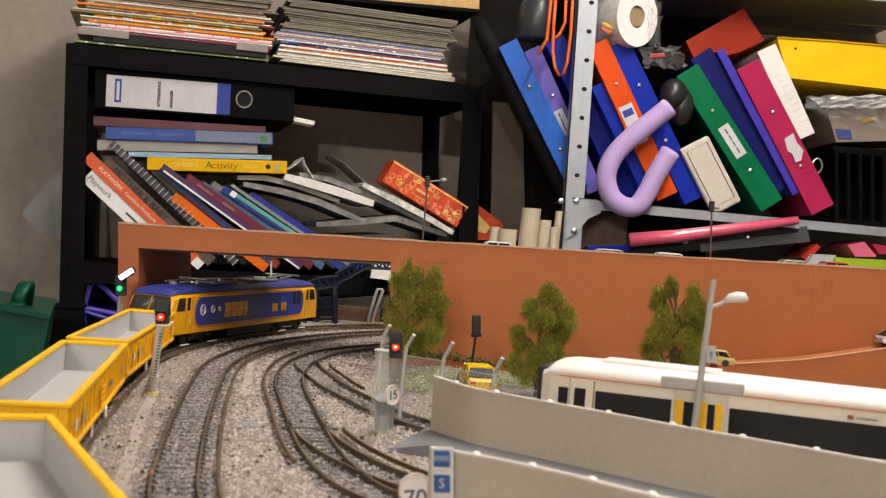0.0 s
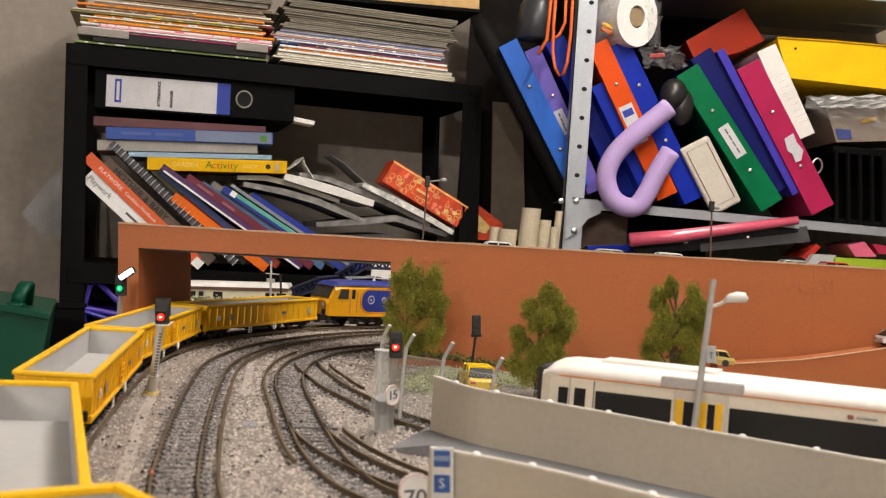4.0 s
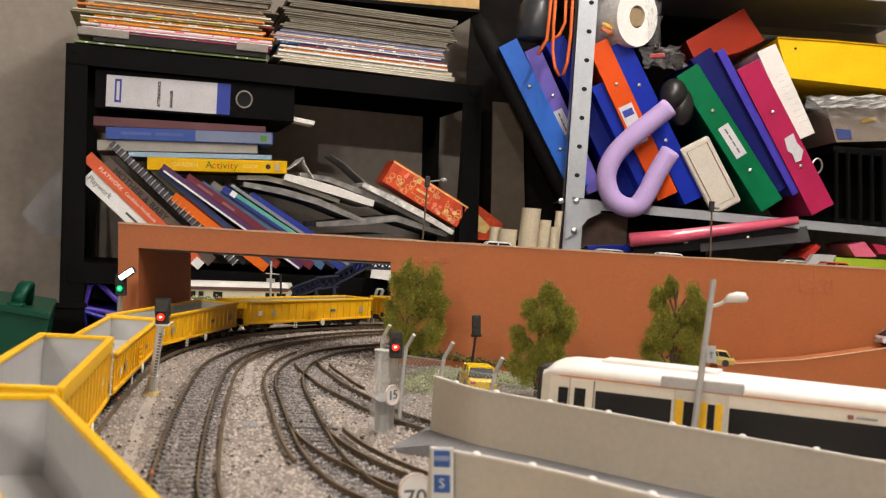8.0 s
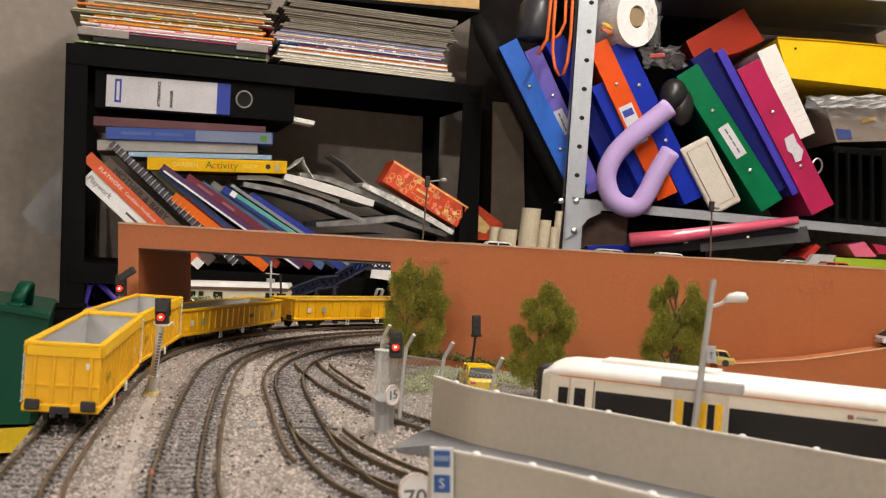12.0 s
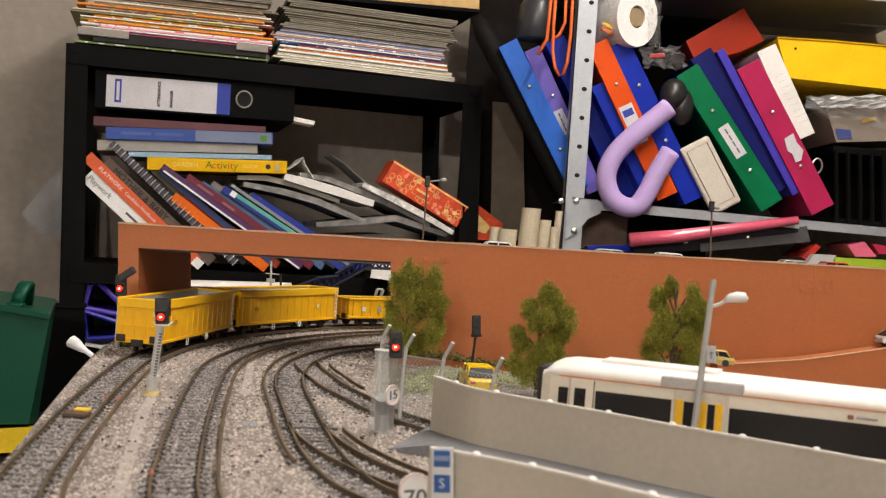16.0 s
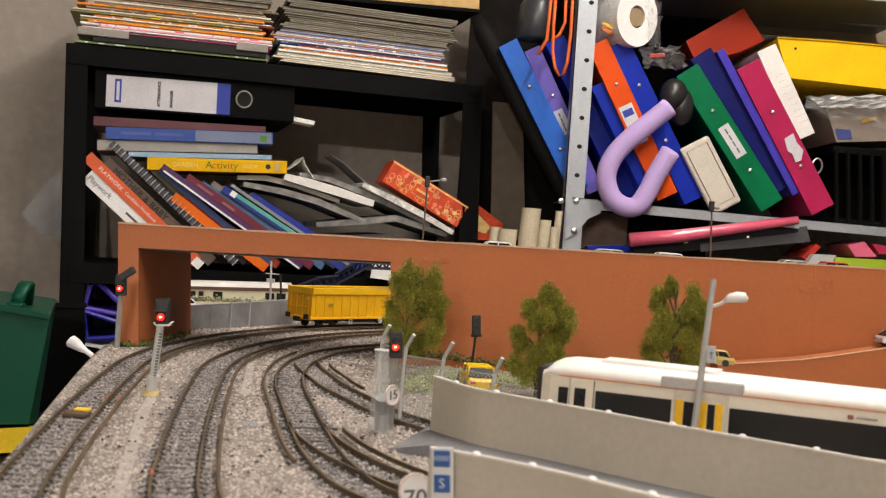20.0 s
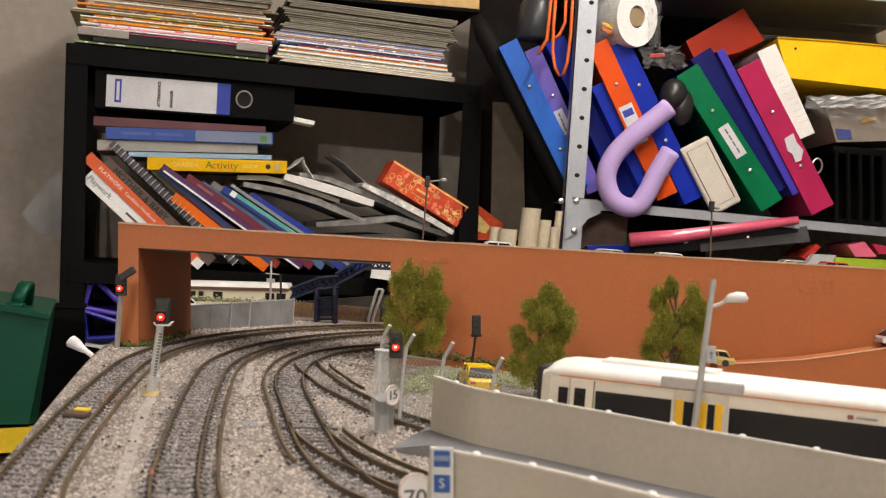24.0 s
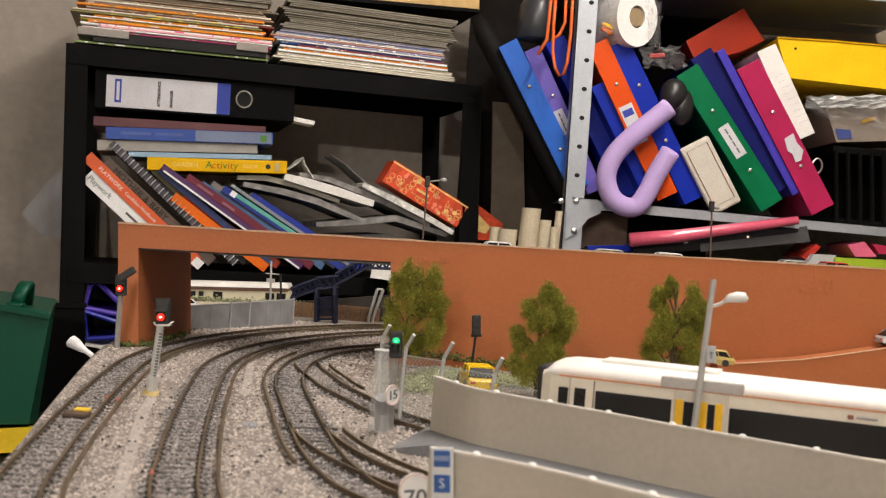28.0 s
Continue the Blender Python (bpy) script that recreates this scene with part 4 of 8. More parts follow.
tree_c = [(-0.4, 0.99, 0.1), (-0.18, 0.94, 0.16), (-0.53, 0.89, 0.19), (-0.58, 0.8, 0.2), (-0.53, 0.69, 0.2), (-0.25, 0.64, 0.19), (-0.64, 0.57, 0.22), (-0.4, 0.51, 0.19), (-0.76, 0.43, 0.2), (-0.67, 0.36, 0.19), (0.51, 0.89, 0.2), (0.65, 0.81, 0.2), (0.27, 0.77, 0.17), (0.71, 0.72, 0.17), (0.38, 0.67, 0.22), (0.65, 0.58, 0.2), (0.15, 0.56, 0.17), (0.55, 0.48, 0.22), (0.65, 0.38, 0.2), (0.15, 0.38, 0.16), (0.4, 0.35, 0.17), (-0.09, 0.67, 0.13)]
for base, top, wpx, seed, blobs, lab in (((-0.0204, 0.8000, 0.0089), (-0.0233, 0.8000, 0.0730), 92, 11, tree_a, "bushy green foam model tree by the bridge opening"), ((0.0646, 0.7400, 0.0039), (0.0638, 0.7400, 0.0605), 94, 12, tree_b, "upright green foam model tree before the brick wall"), ((0.1499, 0.7500, 0.0018), (0.1482, 0.7500, 0.0750), 98, 13, tree_c, "twin-topped green foam model tree before the brick wall")):
    foot = (base[0], base[1], -0.003)
    model_tree(foot, top[2] - foot[2], wpx / 2097 * base[1] * 1.12, seed, blobs, lab)


# ---- signals ----
def signal(label, foot, head, hw, hh, post_r, post_mat, ladder=False, plate=True, turned=0.0):
    """A colour-light signal: leaning post, black head with hood, and a lens drum inside it."""
    s = thing("signal", label, "railway signal", "colour-light signals", at=foot)
    f, h = Vector(foot), Vector(head)
    bm = bmesh.new()
    cyl(bm, f, f.lerp(h, 0.93), post_r, post_r * 0.9, 12)
    part("post", bm, post_mat, s)
    m = frame3(h, (1, 0.0, 0.06), (0, 1, 0))
    bm = bmesh.new()
    box(bm, (-hw / 2, -0.0012, -hh * 0.42), (hw / 2, 0.0022, hh * 0.58), m, 0.0004)
    if plate:
        box(bm, (-hw * 0.62, 0.0010, -hh * 0.1), (hw * 0.62, 0.0016, hh * 0.66), m, 0.0003)
    part("head", bm, BLACK, s)
    bm = bmesh.new()
    box(bm, (-hw * 0.42, -0.0050, hh * 0.12), (hw * 0.42, -0.0011, hh * 0.17), m)
    box(bm, (-hw * 0.42, -0.0034, -hh * 0.12), (-hw * 0.34, -0.0011, hh * 0.15), m)
    box(bm, (hw * 0.34, -0.0034, -hh * 0.12), (hw * 0.42, -0.0011, hh * 0.15), m)
    part("hood", bm, BLACK, s)
    return s, m


def lens_drum(s, m, z, r, first, red_at=0.0, green_at=0.0, two=True):
    """A turning drum that shows a red or a green lens."""
    at = BASE[s].inverted() @ m @ Vector((0, -0.0016, z))
    bm = bmesh.new()
    cyl(bm, (0, 0, -r * 0.7), (0, 0, r * 0.7 + max(red_at, green_at, 0.0)), r * 0.6, n=14)
    d = part("lens_drum", bm, BLACK, s, "turning lens drum", local=True)
    d.matrix_basis = Matrix.Translation(at)
    for nm, sy, lit, core, on, dz in (("red_lens", -1, RED_LIT, RED_CORE, True, red_at), ("green_lens", 1, GREEN_LIT, GREEN_CORE, two, green_at)):
        if not on:
            continue
        bm = bmesh.new()
        sphere(bm, (0, sy * r * 0.55, dz), r * 0.66, 12, (1, 0.5, 1))
        part(nm, bm, lit, d, "lit signal lens", local=True)
        bm = bmesh.new()
        sphere(bm, (0, sy * r * 0.72, dz), r * 0.34, 10, (1, 0.5, 1))
        part(nm + "_core", bm, core, d, "bright lamp core", local=True)
    return d, at


SIG_A, MA = signal("signal with black head and slanted route indicator", (-0.2249, 0.8372, -0.0020), (-0.2210, 0.8220, 0.0411), 0.0074, 0.0145, 0.0019, GREY_POST, plate=False)
DRUM_A, AT_A = lens_drum(SIG_A, MA, -0.0010, 0.0034, "green")
bm = bmesh.new()
box(bm, (-0.0060, -0.0022, -0.0024), (0.0060, 0.0022, 0.0024), bevel=0.0004)
FEATHER = part("route_indicator", bm, BLACK, SIG_A, "slanted route indicator box", local=True)
FE_M = BASE[SIG_A].inverted() @ frame3((-0.2163, 0.8180, 0.0506), Vector((-0.2103, 0.8180, 0.0546)) - Vector((-0.2218, 0.8180, 0.0459)), (0, 1, 0))
FEATHER.matrix_basis = FE_M
bm = bmesh.new()
tube(bm, [(-0.0052, -0.0019, 0), (0.0052, -0.0019, 0)], 0.0018, 8)
part("white_lamp", bm, WHITE_LIT, FEATHER, "row of lit white lamps", local=True)

SIG_B, MB = signal("ground signal with lattice grey post and white platform", (-0.1495, 0.6304, -0.0020), (-0.1441, 0.6200, 0.0417), 0.0068, 0.0125, 0.0022, GREY_LIGHT)
lens_drum(SIG_B, MB, -0.0014, 0.0030, "red", two=False)
bm = bmesh.new()
mb = frame3((-0.1446, 0.6210, 0.0360), (1, 0, 0.06), (0, 1, 0))
box(bm, (-0.0022, -0.003, -0.0005), (0.0052, 0.003, 0.0003), mb)
for sx in (-1, 1):
    tube(bm, [mb @ Vector((0.0015 + sx * 0.0037, -0.003, 0)), mb @ Vector((0.0015 + sx * 0.0043, -0.003, 0.0013)), mb @ Vector((0.0015 + sx * 0.0043, 0.003, 0.0013))], 0.0004, 6)
part("platform", bm, WHITE, SIG_B, "small white platform")
bm = bmesh.new()
f0, f1 = Vector((-0.1495, 0.6304, -0.0020)), Vector((-0.1443, 0.6190, 0.0353))
for i in range(15):
    p = f0.lerp(f1, 0.28 + 0.66 * i / 15)
    box(bm, (0.0004, -0.0028, -0.0004), (0.0018, -0.0020, 0.0004), Matrix.Translation(p))
part("ladder_rungs", bm, mat("rung_grey", (0.13, 0.13, 0.13), 0.6), SIG_B, "dark ladder rungs")
bm = bmesh.new()
cyl(bm, f0 + Vector((0, 0, -0.001)), f0.lerp(f1, 0.28), 0.0030, 0.0026, 12)
part("post_sleeve", bm, GREY_LIGHT, SIG_B)
bm = bmesh.new()
cyl(bm, f0 + Vector((0, 0, -0.0012)), f0 + Vector((0.0002, 0, 0.0035)), 0.0052, 0.0028, 9)
part("glue_foot", bm, mat("old_glue", (0.55, 0.42, 0.16), 0.4), SIG_B, "yellowed glue at the foot")

SIG_C, MC = signal("platform starter signal on a grey gantry leg", (-0.0193, 0.5779, -0.0020), (-0.0183, 0.5450, 0.0411), 0.0060, 0.0122, 0.0016, GREY_POST, plate=False)
DRUM_C, AT_C = lens_drum(SIG_C, MC, -0.0004, 0.0026, "red", red_at=0.0006, green_at=0.0033)
# the gantry leg and its clear sleeve
leg = thing("gantry_leg", "grey gantry leg inside a flared clear sleeve", "gantry leg", at=(-0.0249, 0.5687, -0.0020))
bm = bmesh.new()
cyl(bm, (-0.0234, 0.5721, -0.0030), (-0.0235, 0.5600, 0.0152), 0.0034, 0.0032, 16)
part("core", bm, mat("steel_grey_paint", (0.36, 0.37, 0.38), 0.4, 0.3), leg)
sl = mat("clear_plastic", (0.85, 0.87, 0.85), 0.15, 0, 0.05, 200, 0.1, 40, alpha=0.22)
bm = bmesh.new()
s0, s1 = Vector((-0.0240, 0.5686, -0.0030)), Vector((-0.0252, 0.5600, 0.0376))
loft(bm, [[s0.lerp(s1, k) + Vector((math.cos(a) * r, math.sin(a) * r, 0)) for a in [2 * math.pi * i / 20 for i in range(20)]] for k, r in ((0, 0.0057), (0.25, 0.0049), (0.5, 0.0041), (0.75, 0.0036), (1, 0.0034))], cap=False)
o = part("sleeve", bm, sl, leg, "clear plastic sleeve")
o.visible_shadow = False
bm = bmesh.new()
tc = Vector((-0.0252, 0.5600, 0.0376))
tube(bm, [tc + Vector((math.cos(a) * 0.0034, math.sin(a) * 0.0034, 0)) for a in [2 * math.pi * i / 20 for i in range(20)]], 0.0004, 6, closed=True)
part("sleeve_rim", bm, GREY_LIGHT, leg)


def round_sign(name, label, centre, r, words, size, turn=0.0, low=0.0):
    """A round speed sign: white disc, red ring, black figures, facing the camera."""
    s = thing(name, label, "speed sign", at=centre)
    c = Vector(centre)
    m = frame3(c, (math.cos(radians(turn)), math.sin(radians(turn)), 0.075), (-math.sin(radians(turn)), math.cos(radians(turn)), 0))
    bm = bmesh.new()
    cyl(bm, c, m @ Vector((0, 0.0006, 0)), r, n=28)
    part("disc", bm, WHITE, s, "white disc")
    bm = bmesh.new()
    tube(bm, [m @ Vector((math.cos(a) * r * 0.95, -0.0001, math.sin(a) * r * 0.95)) for a in [2 * math.pi * i / 28 for i in range(28)]], r * 0.055, 6, closed=True)
    part("ring", bm, mat("sign_red_faded", (0.66, 0.46, 0.43), 0.5), s, "faded red ring")
    letters(words, m @ Matrix.Rotation(radians(90), 4, "X") @ Matrix.Translation((0, -low, 0.0002)), size, mat("sign_black", (0.11, 0.11, 0.13), 0.6), s, "black figures", "CENTER")
    return s


round_sign("speed_sign", "round white speed sign reading 15 on the post", (-0.0179, 0.5410, 0.0193), 0.0048, "15", 0.0060, 48.0)
bm = bmesh.new()
cyl(bm, (-0.0030, 0.3720, 0.0132), ((-0.0030, 0.3720, 0.0132)[0] - 0.001, 0.3725, -0.003), 0.0009, n=8)
round70 = round_sign("speed_sign", "round white speed sign reading 70 on a short post", (-0.0030, 0.3710, 0.0138), 0.0054, "70", 0.0078, 15.0, 0.0028)
part("post", bm, GREY_POST, round70)

# unlit black signal before the wall
bs = thing("dummy_signal", "unlit black model signal by the fence", "railway signal", at=(0.0250, 0.8000, 0.0062))
bm = bmesh.new()
cyl(bm, (0.0251, 0.8000, 0.0054), (0.0264, 0.8000, 0.0285), 0.0009, n=8)
part("post", bm, BLACK, bs)
bm = bmesh.new()
mm = frame3((0.0263, 0.8000, 0.0346), (1, 0, 0.075), (0, 1, 0))
box(bm, (-0.0030, -0.002, -0.0070), (0.0030, 0.002, 0.0070), mm, 0.0006)
box(bm, (-0.0036, -0.0014, -0.0078), (0.0036, 0.0014, -0.0058), mm, 0.0004)
for z in (0.004, 0.0, -0.004):
    cyl(bm, mm @ Vector((0, -0.002, z)), mm @ Vector((0, -0.0034, z)), 0.0015, n=10)
part("head", bm, BLACK, bs)

# ---- chain-link fence with cranked posts ----
fence = thing("chain_link_fence", "wire-mesh fence on grey cranked posts beside the siding", "fence", at=(0.0086, 0.7106, -0.0020))
WIRE = mat("galvanised_wire", (0.33, 0.35, 0.33), 0.5, 0.5, 0.15, 500, 0.1, 60)
posts = [((-0.0300, 0.6500, 0.0221), (-0.0292, 0.6500, 0.0353), (-0.0258, 0.6460, 0.0427)), ((-0.0159, 0.6120, 0.0179), (-0.0151, 0.6120, 0.0347), (-0.0115, 0.6080, 0.0418)), ((0.0038, 0.6000, 0.0209), (0.0047, 0.6000, 0.0319), (0.0086, 0.5960, 0.0403)), ((0.0293, 0.5850, 0.0185), (0.0302, 0.5850, 0.0281), (0.0331, 0.5810, 0.0360)), ((0.0534, 0.5600, 0.0126), (0.0535, 0.5600, 0.0247), (0.0551, 0.5560, 0.0307))]
for p in posts:
    bm = bmesh.new()
    tube(bm, [(p[0][0], p[0][1], -0.003), p[0], p[1], p[2]], 0.0010, 8)
    part("post", bm, mat("concrete_post_grey", (0.47, 0.47, 0.46), 0.7), fence)


def mesh_panel(a, b, za, zb, pitch=0.0016):
    """Diagonal wires woven between two posts, from the ground to the wire's top."""
    bm = bmesh.new()
    a, b = Vector(a), Vector(b)
    length = (b - a).length
    u = (b - a) / length
    h = max(za, zb) + 0.003
    for sgn in (1, -1):
        x = -h
        while x < length + h:
            pts = []
            for z in (0.0, h):
                xx = x + (z if sgn > 0 else h - z)
                pts.append((xx, z))
            (x0, z0), (x1, z1) = pts
            # clip to the panel
            t0 = max(0.0, min(1.0, (0 - x0) / (x1 - x0))) if x1 != x0 else 0
            t1 = max(0.0, min(1.0, (length - x0) / (x1 - x0))) if x1 != x0 else 1
            lo_t, hi_t = min(t0, t1), max(t0, t1)
            if hi_t - lo_t > 0.02:
                p0 = a + u * (x0 + (x1 - x0) * lo_t) + Vector((0, 0, -0.003 + (z0 + (z1 - z0) * lo_t)))
                p1 = a + u * (x0 + (x1 - x0) * hi_t) + Vector((0, 0, -0.003 + (z0 + (z1 - z0) * hi_t)))
                p0.z, p1.z = p0.z - a.z * 0, p1.z
                tube(bm, [p0, p1], 0.00012, 3)
            x += pitch * 1.414
    return bm


for p, q2, n2 in zip(posts[:-1], posts[1:], range(9)):
    a, b = p[0], q2[0]
    hz = (p[1][2] + q2[1][2]) / 2 - 0.003
    part("wire_mesh", mesh_panel((a[0], a[1], 0), (b[0], b[1], 0), hz, hz), WIRE, fence, "diamond wire mesh")
    bm = bmesh.new()
    tube(bm, [(p[1][0], p[1][1], hz), (q2[1][0], q2[1][1], hz)], 0.0003, 5)
    part("top_wire", bm, WIRE, fence)


# ---- small road vehicles ----
def small_car(label, at, turn, s, colour, roof_only=False, category="model car", name="model_car"):
    """A model car of scale s: rounded body, glass house, wheels, lights."""
    c = thing(name, label, category, "model road vehicles", at=at, turn=turn)
    k = s
    paint = mat("paint_" + "_".join(str(int(v * 100)) for v in colour), colour, 0.25, 0.0, 0.05, 300, 0.02, 40)
    def sec(x, w, z0, z1):
        return [(x * k, -w * k, z0 * k), (x * k, w * k, z0 * k), (x * k, w * 1.02 * k, (z0 * 0.4 + z1 * 0.6) * k), (x * k, w * 0.9 * k, z1 * k), (x * k, -w * 0.9 * k, z1 * k), (x * k, -w * 1.02 * k, (z0 * 0.4 + z1 * 0.6) * k)]
    bm = bmesh.new()
    loft(bm, [sec(-28, 9, 4, 8.5), sec(-26.5, 10.5, 3, 10.5), sec(-12, 11.2, 2.6, 11.8), (sec(10, 11.2, 2.6, 11.6)), sec(25, 10.4, 3, 9.4), sec(28, 8.8, 4, 7.5)])
    part("body", bm, paint, c, local=True)
    bm = bmesh.new()
    loft(bm, [sec(-24, 9.6, 11, 11.6), sec(-17, 8.6, 11, 17.6), sec(2, 8.6, 11, 18), sec(12, 9.6, 11, 11.5)])
    part("glass_house", bm, GLASS_DARK, c, "dark glazing", local=True)
    bm = bmesh.new()
    loft(bm, [sec(-17.6, 8.3, 17.2, 18.2), sec(-14, 8.5, 17.2, 18.7), sec(0, 8.5, 17.2, 18.7), sec(3.6, 8.2, 17.2, 18.2)])
    part("roof", bm, paint, c, local=True)
    for sy in (-1, 1):
        for x0, x1, z1 in ((-22.5, -17.0, 17.6), (-8.5, -7.0, 17.6), (10.0, 3.2, 17.8)):
            bm = bmesh.new()
            tube(bm, [(x0 * k, sy * 9.4 * k, 11.3 * k), (x1 * k, sy * 8.7 * k, z1 * k)], 0.75 * k, 5)
            part("window_pillar", bm, paint, c, local=True)
    for sx in (-17, 17):
        for sy in (-1, 1):
            bm = bmesh.new()
            cyl(bm, (sx * k, sy * 8.6 * k, 4.2 * k), (sx * k, sy * 11.3 * k, 4.2 * k), 4.2 * k, n=16)
            part("wheel", bm, BLACK, c, local=True)
    for sx, m in ((28, WHITE), (-28, mat("tail_red", (0.5, 0.02, 0.02), 0.3))):
        for sy in (-1, 1):
            bm = bmesh.new()
            box(bm, ((sx - 0.8) * k, (sy * 6.8 - 1.8) * k, 6.8 * k), ((sx + 0.3) * k, (sy * 6.8 + 1.8) * k, 8.6 * k), bevel=0.3 * k)
            part("light", bm, m, c, local=True)
    return c


yc = small_car("yellow model van with chequered back parked behind the fence", ((0.0278, 0.7600, -0.0037)[0], 0.760, -0.003), 97, 0.00088, (0.80, 0.52, 0.01))
road_z = (0.0494, 0.8975, 0.0885)[2] - 0.0125
small_car("white model car on the bridge road", ((0.0467, 0.9073, 0.0912)[0], (0.0467, 0.9073, 0.0912)[1], (0.0467, 0.9073, 0.0912)[2] - 0.0140), 5, 0.00078, (0.75, 0.75, 0.74))
small_car("silver model car on the bridge road", ((0.1332, 0.9143, 0.0911)[0], (0.1332, 0.9143, 0.0911)[1], (0.1330, 0.9143, 0.0928)[2] - 0.0150), 5, 0.00078, (0.45, 0.45, 0.44))
small_car("white model car on the bridge road", ((0.1797, 0.9180, 0.0924)[0], (0.1797, 0.9180, 0.0924)[1], (0.1797, 0.9180, 0.0924)[2] - 0.0140), 4, 0.00078, (0.75, 0.75, 0.74))
small_car("silver model car on the bridge road", ((0.2785, 0.9259, 0.0939)[0], (0.2785, 0.9259, 0.0939)[1], (0.2785, 0.9259, 0.0939)[2] - 0.0140), 4, 0.00078, (0.42, 0.44, 0.42))
small_car("red model car on the bridge road", ((0.3112, 0.9286, 0.0949)[0], (0.3112, 0.9286, 0.0949)[1], (0.3112, 0.9286, 0.0949)[2] - 0.0140), 4, 0.00078, (0.5, 0.05, 0.03))
small_car("silver model car on the road ramp", ((0.3441, 0.8772, 0.0407)[0], (0.3441, 0.8772, 0.0407)[1], (0.3444, 0.8772, 0.0366)[2]), 8, 0.00066, (0.42, 0.44, 0.46))
small_car("gold-coloured model car beside the tree", ((0.1769, 0.7600, 0.0257)[0], 0.760, (0.1770, 0.7600, 0.0247)[2] - 0.001), 168, 0.00053, (0.50, 0.38, 0.12))
small_car("gold-coloured model car behind the tree", ((0.1541, 0.7600, 0.0240)[0], 0.760, (0.1544, 0.7600, 0.0204)[2] - 0.001), 176, 0.00055, (0.50, 0.38, 0.12))

# bridge lamps
def bridge_lamp(foot, topp, arm, label):
    s = thing("bridge_lamp", label, "model street lamp", "bridge lamps", at=foot)
    bm = bmesh.new()
    tube(bm, [foot, topp], 0.0007, 8)
    part("post", bm, mat("brown_post", (0.12, 0.08, 0.06), 0.6), s)
    bm = bmesh.new()
    t = Vector(topp)
    box(bm, (-0.0022, -0.002, -0.0042), (0.0016, 0.002, 0.0042), Matrix.Translation(t), 0.0006)
    part("lamp_box", bm, BLACK, s)
    bm = bmesh.new()
    tube(bm, [t, Vector(arm)], 0.0006, 6)
    sphere(bm, arm, 0.0021, 10, (1.3, 1, 0.8))
    part("arm", bm, mat("lamp_arm_grey", (0.30, 0.29, 0.28), 0.4), s)


bridge_lamp((-0.0156, 0.8823, 0.0893), (-0.0151, 0.8824, 0.1323), (-0.0034, 0.8833, 0.1345), "dark model street lamp on the bridge parapet")
bridge_lamp((0.2029, 0.8999, 0.0910), (0.2011, 0.8997, 0.1304), (0.2047, 0.9000, 0.1298), "dark model street lamp on the bridge road")

# ---- platform, grey walls ----
WALLGREY = mat("grey_card_wall", (0.46, 0.42, 0.345), 0.75, 0, 0.07, 350, 0.12, 14)
SLATE = mat("platform_grey", (0.18, 0.18, 0.19), 0.85, 0, 0.15, 500, 0.2, 30)


BACK_PTS = [(1.0, 551.0), (17.0, 520.0), (33.0, 505.0), (65.0, 478.0), (96.0, 451.0), (132.0, 423.0), (156.0, 403.0), (185.0, 380.0)]
FRONT_PTS = [(1.0, 368.0), (23.0, 355.0), (40.0, 342.0), (56.0, 326.0), (77.0, 308.0)]


def capped_wall(name, label, pts, z1, stud_gap):
    """A low grey wall along ground points (mm) with a pale capping and round studs."""
    w = thing(name, label, "model wall", "grey platform walls", at=(pts[0][0] * MM, pts[0][1] * MM, -0.003))
    line = spline(pts, 2.0)
    bm = bmesh.new()
    loft(bm, [[((x + math.cos(radians(h)) * o) * MM, (y + math.sin(radians(h)) * o) * MM, z * MM) for o, z in ((-0.8, -3), (0.8, -3), (0.8, z1), (-0.8, z1))] for x, y, h in line])
    part("wall_panel", bm, WALLGREY, w)
    bm = bmesh.new()
    loft(bm, [[((x + math.cos(radians(h)) * o) * MM, (y + math.sin(radians(h)) * o) * MM, z * MM) for o, z in ((-1.1, z1 - 0.2), (1.1, z1 - 0.2), (1.1, z1 + 0.5), (-1.1, z1 + 0.5))] for x, y, h in line])
    part("capping", bm, mat("pale_capping", (0.62, 0.58, 0.52), 0.6, 0, 0.12, 500, 0.2, 60), w, "pale capping strip")
    d = stud_gap * 0.3
    for (x0, y0, _), (x1, y1, h) in zip(line[:-1], line[1:]):
        d += math.hypot(x1 - x0, y1 - y0)
        if d > stud_gap:
            d -= stud_gap
            bm = bmesh.new()
            sphere(bm, (x1 * MM, y1 * MM, (z1 + 0.5) * MM), 0.0012, 10, (1.2, 1.2, 0.8))
            part("stud", bm, WHITE, w)
    return w


capped_wall("platform_wall", "grey card platform wall with white studs beside the train", BACK_PTS, 28.0, 28.6)
capped_wall("platform_wall", "grey card platform wall with blue signs on its end", FRONT_PTS, 28.0, 20.5)
bm = bmesh.new()
prism(bm, [(-0.0175, 0.5235, -0.0022), (-0.001, 0.560, 0.0030), (0.016, 0.523, 0.0045), (0.064, 0.480, 0.0045), (0.131, 0.425, 0.0045), (0.156, 0.405, 0.0045), (0.140, 0.385, 0.0045), (0.090, 0.428, 0.0045), (0.042, 0.468, 0.0045), (0.002, 0.511, 0.0035)], (0, 0, -0.0055))
solo("platform_surface", bm, SLATE, "dark grey platform surface with a ramp end", "platform", kind="structure")
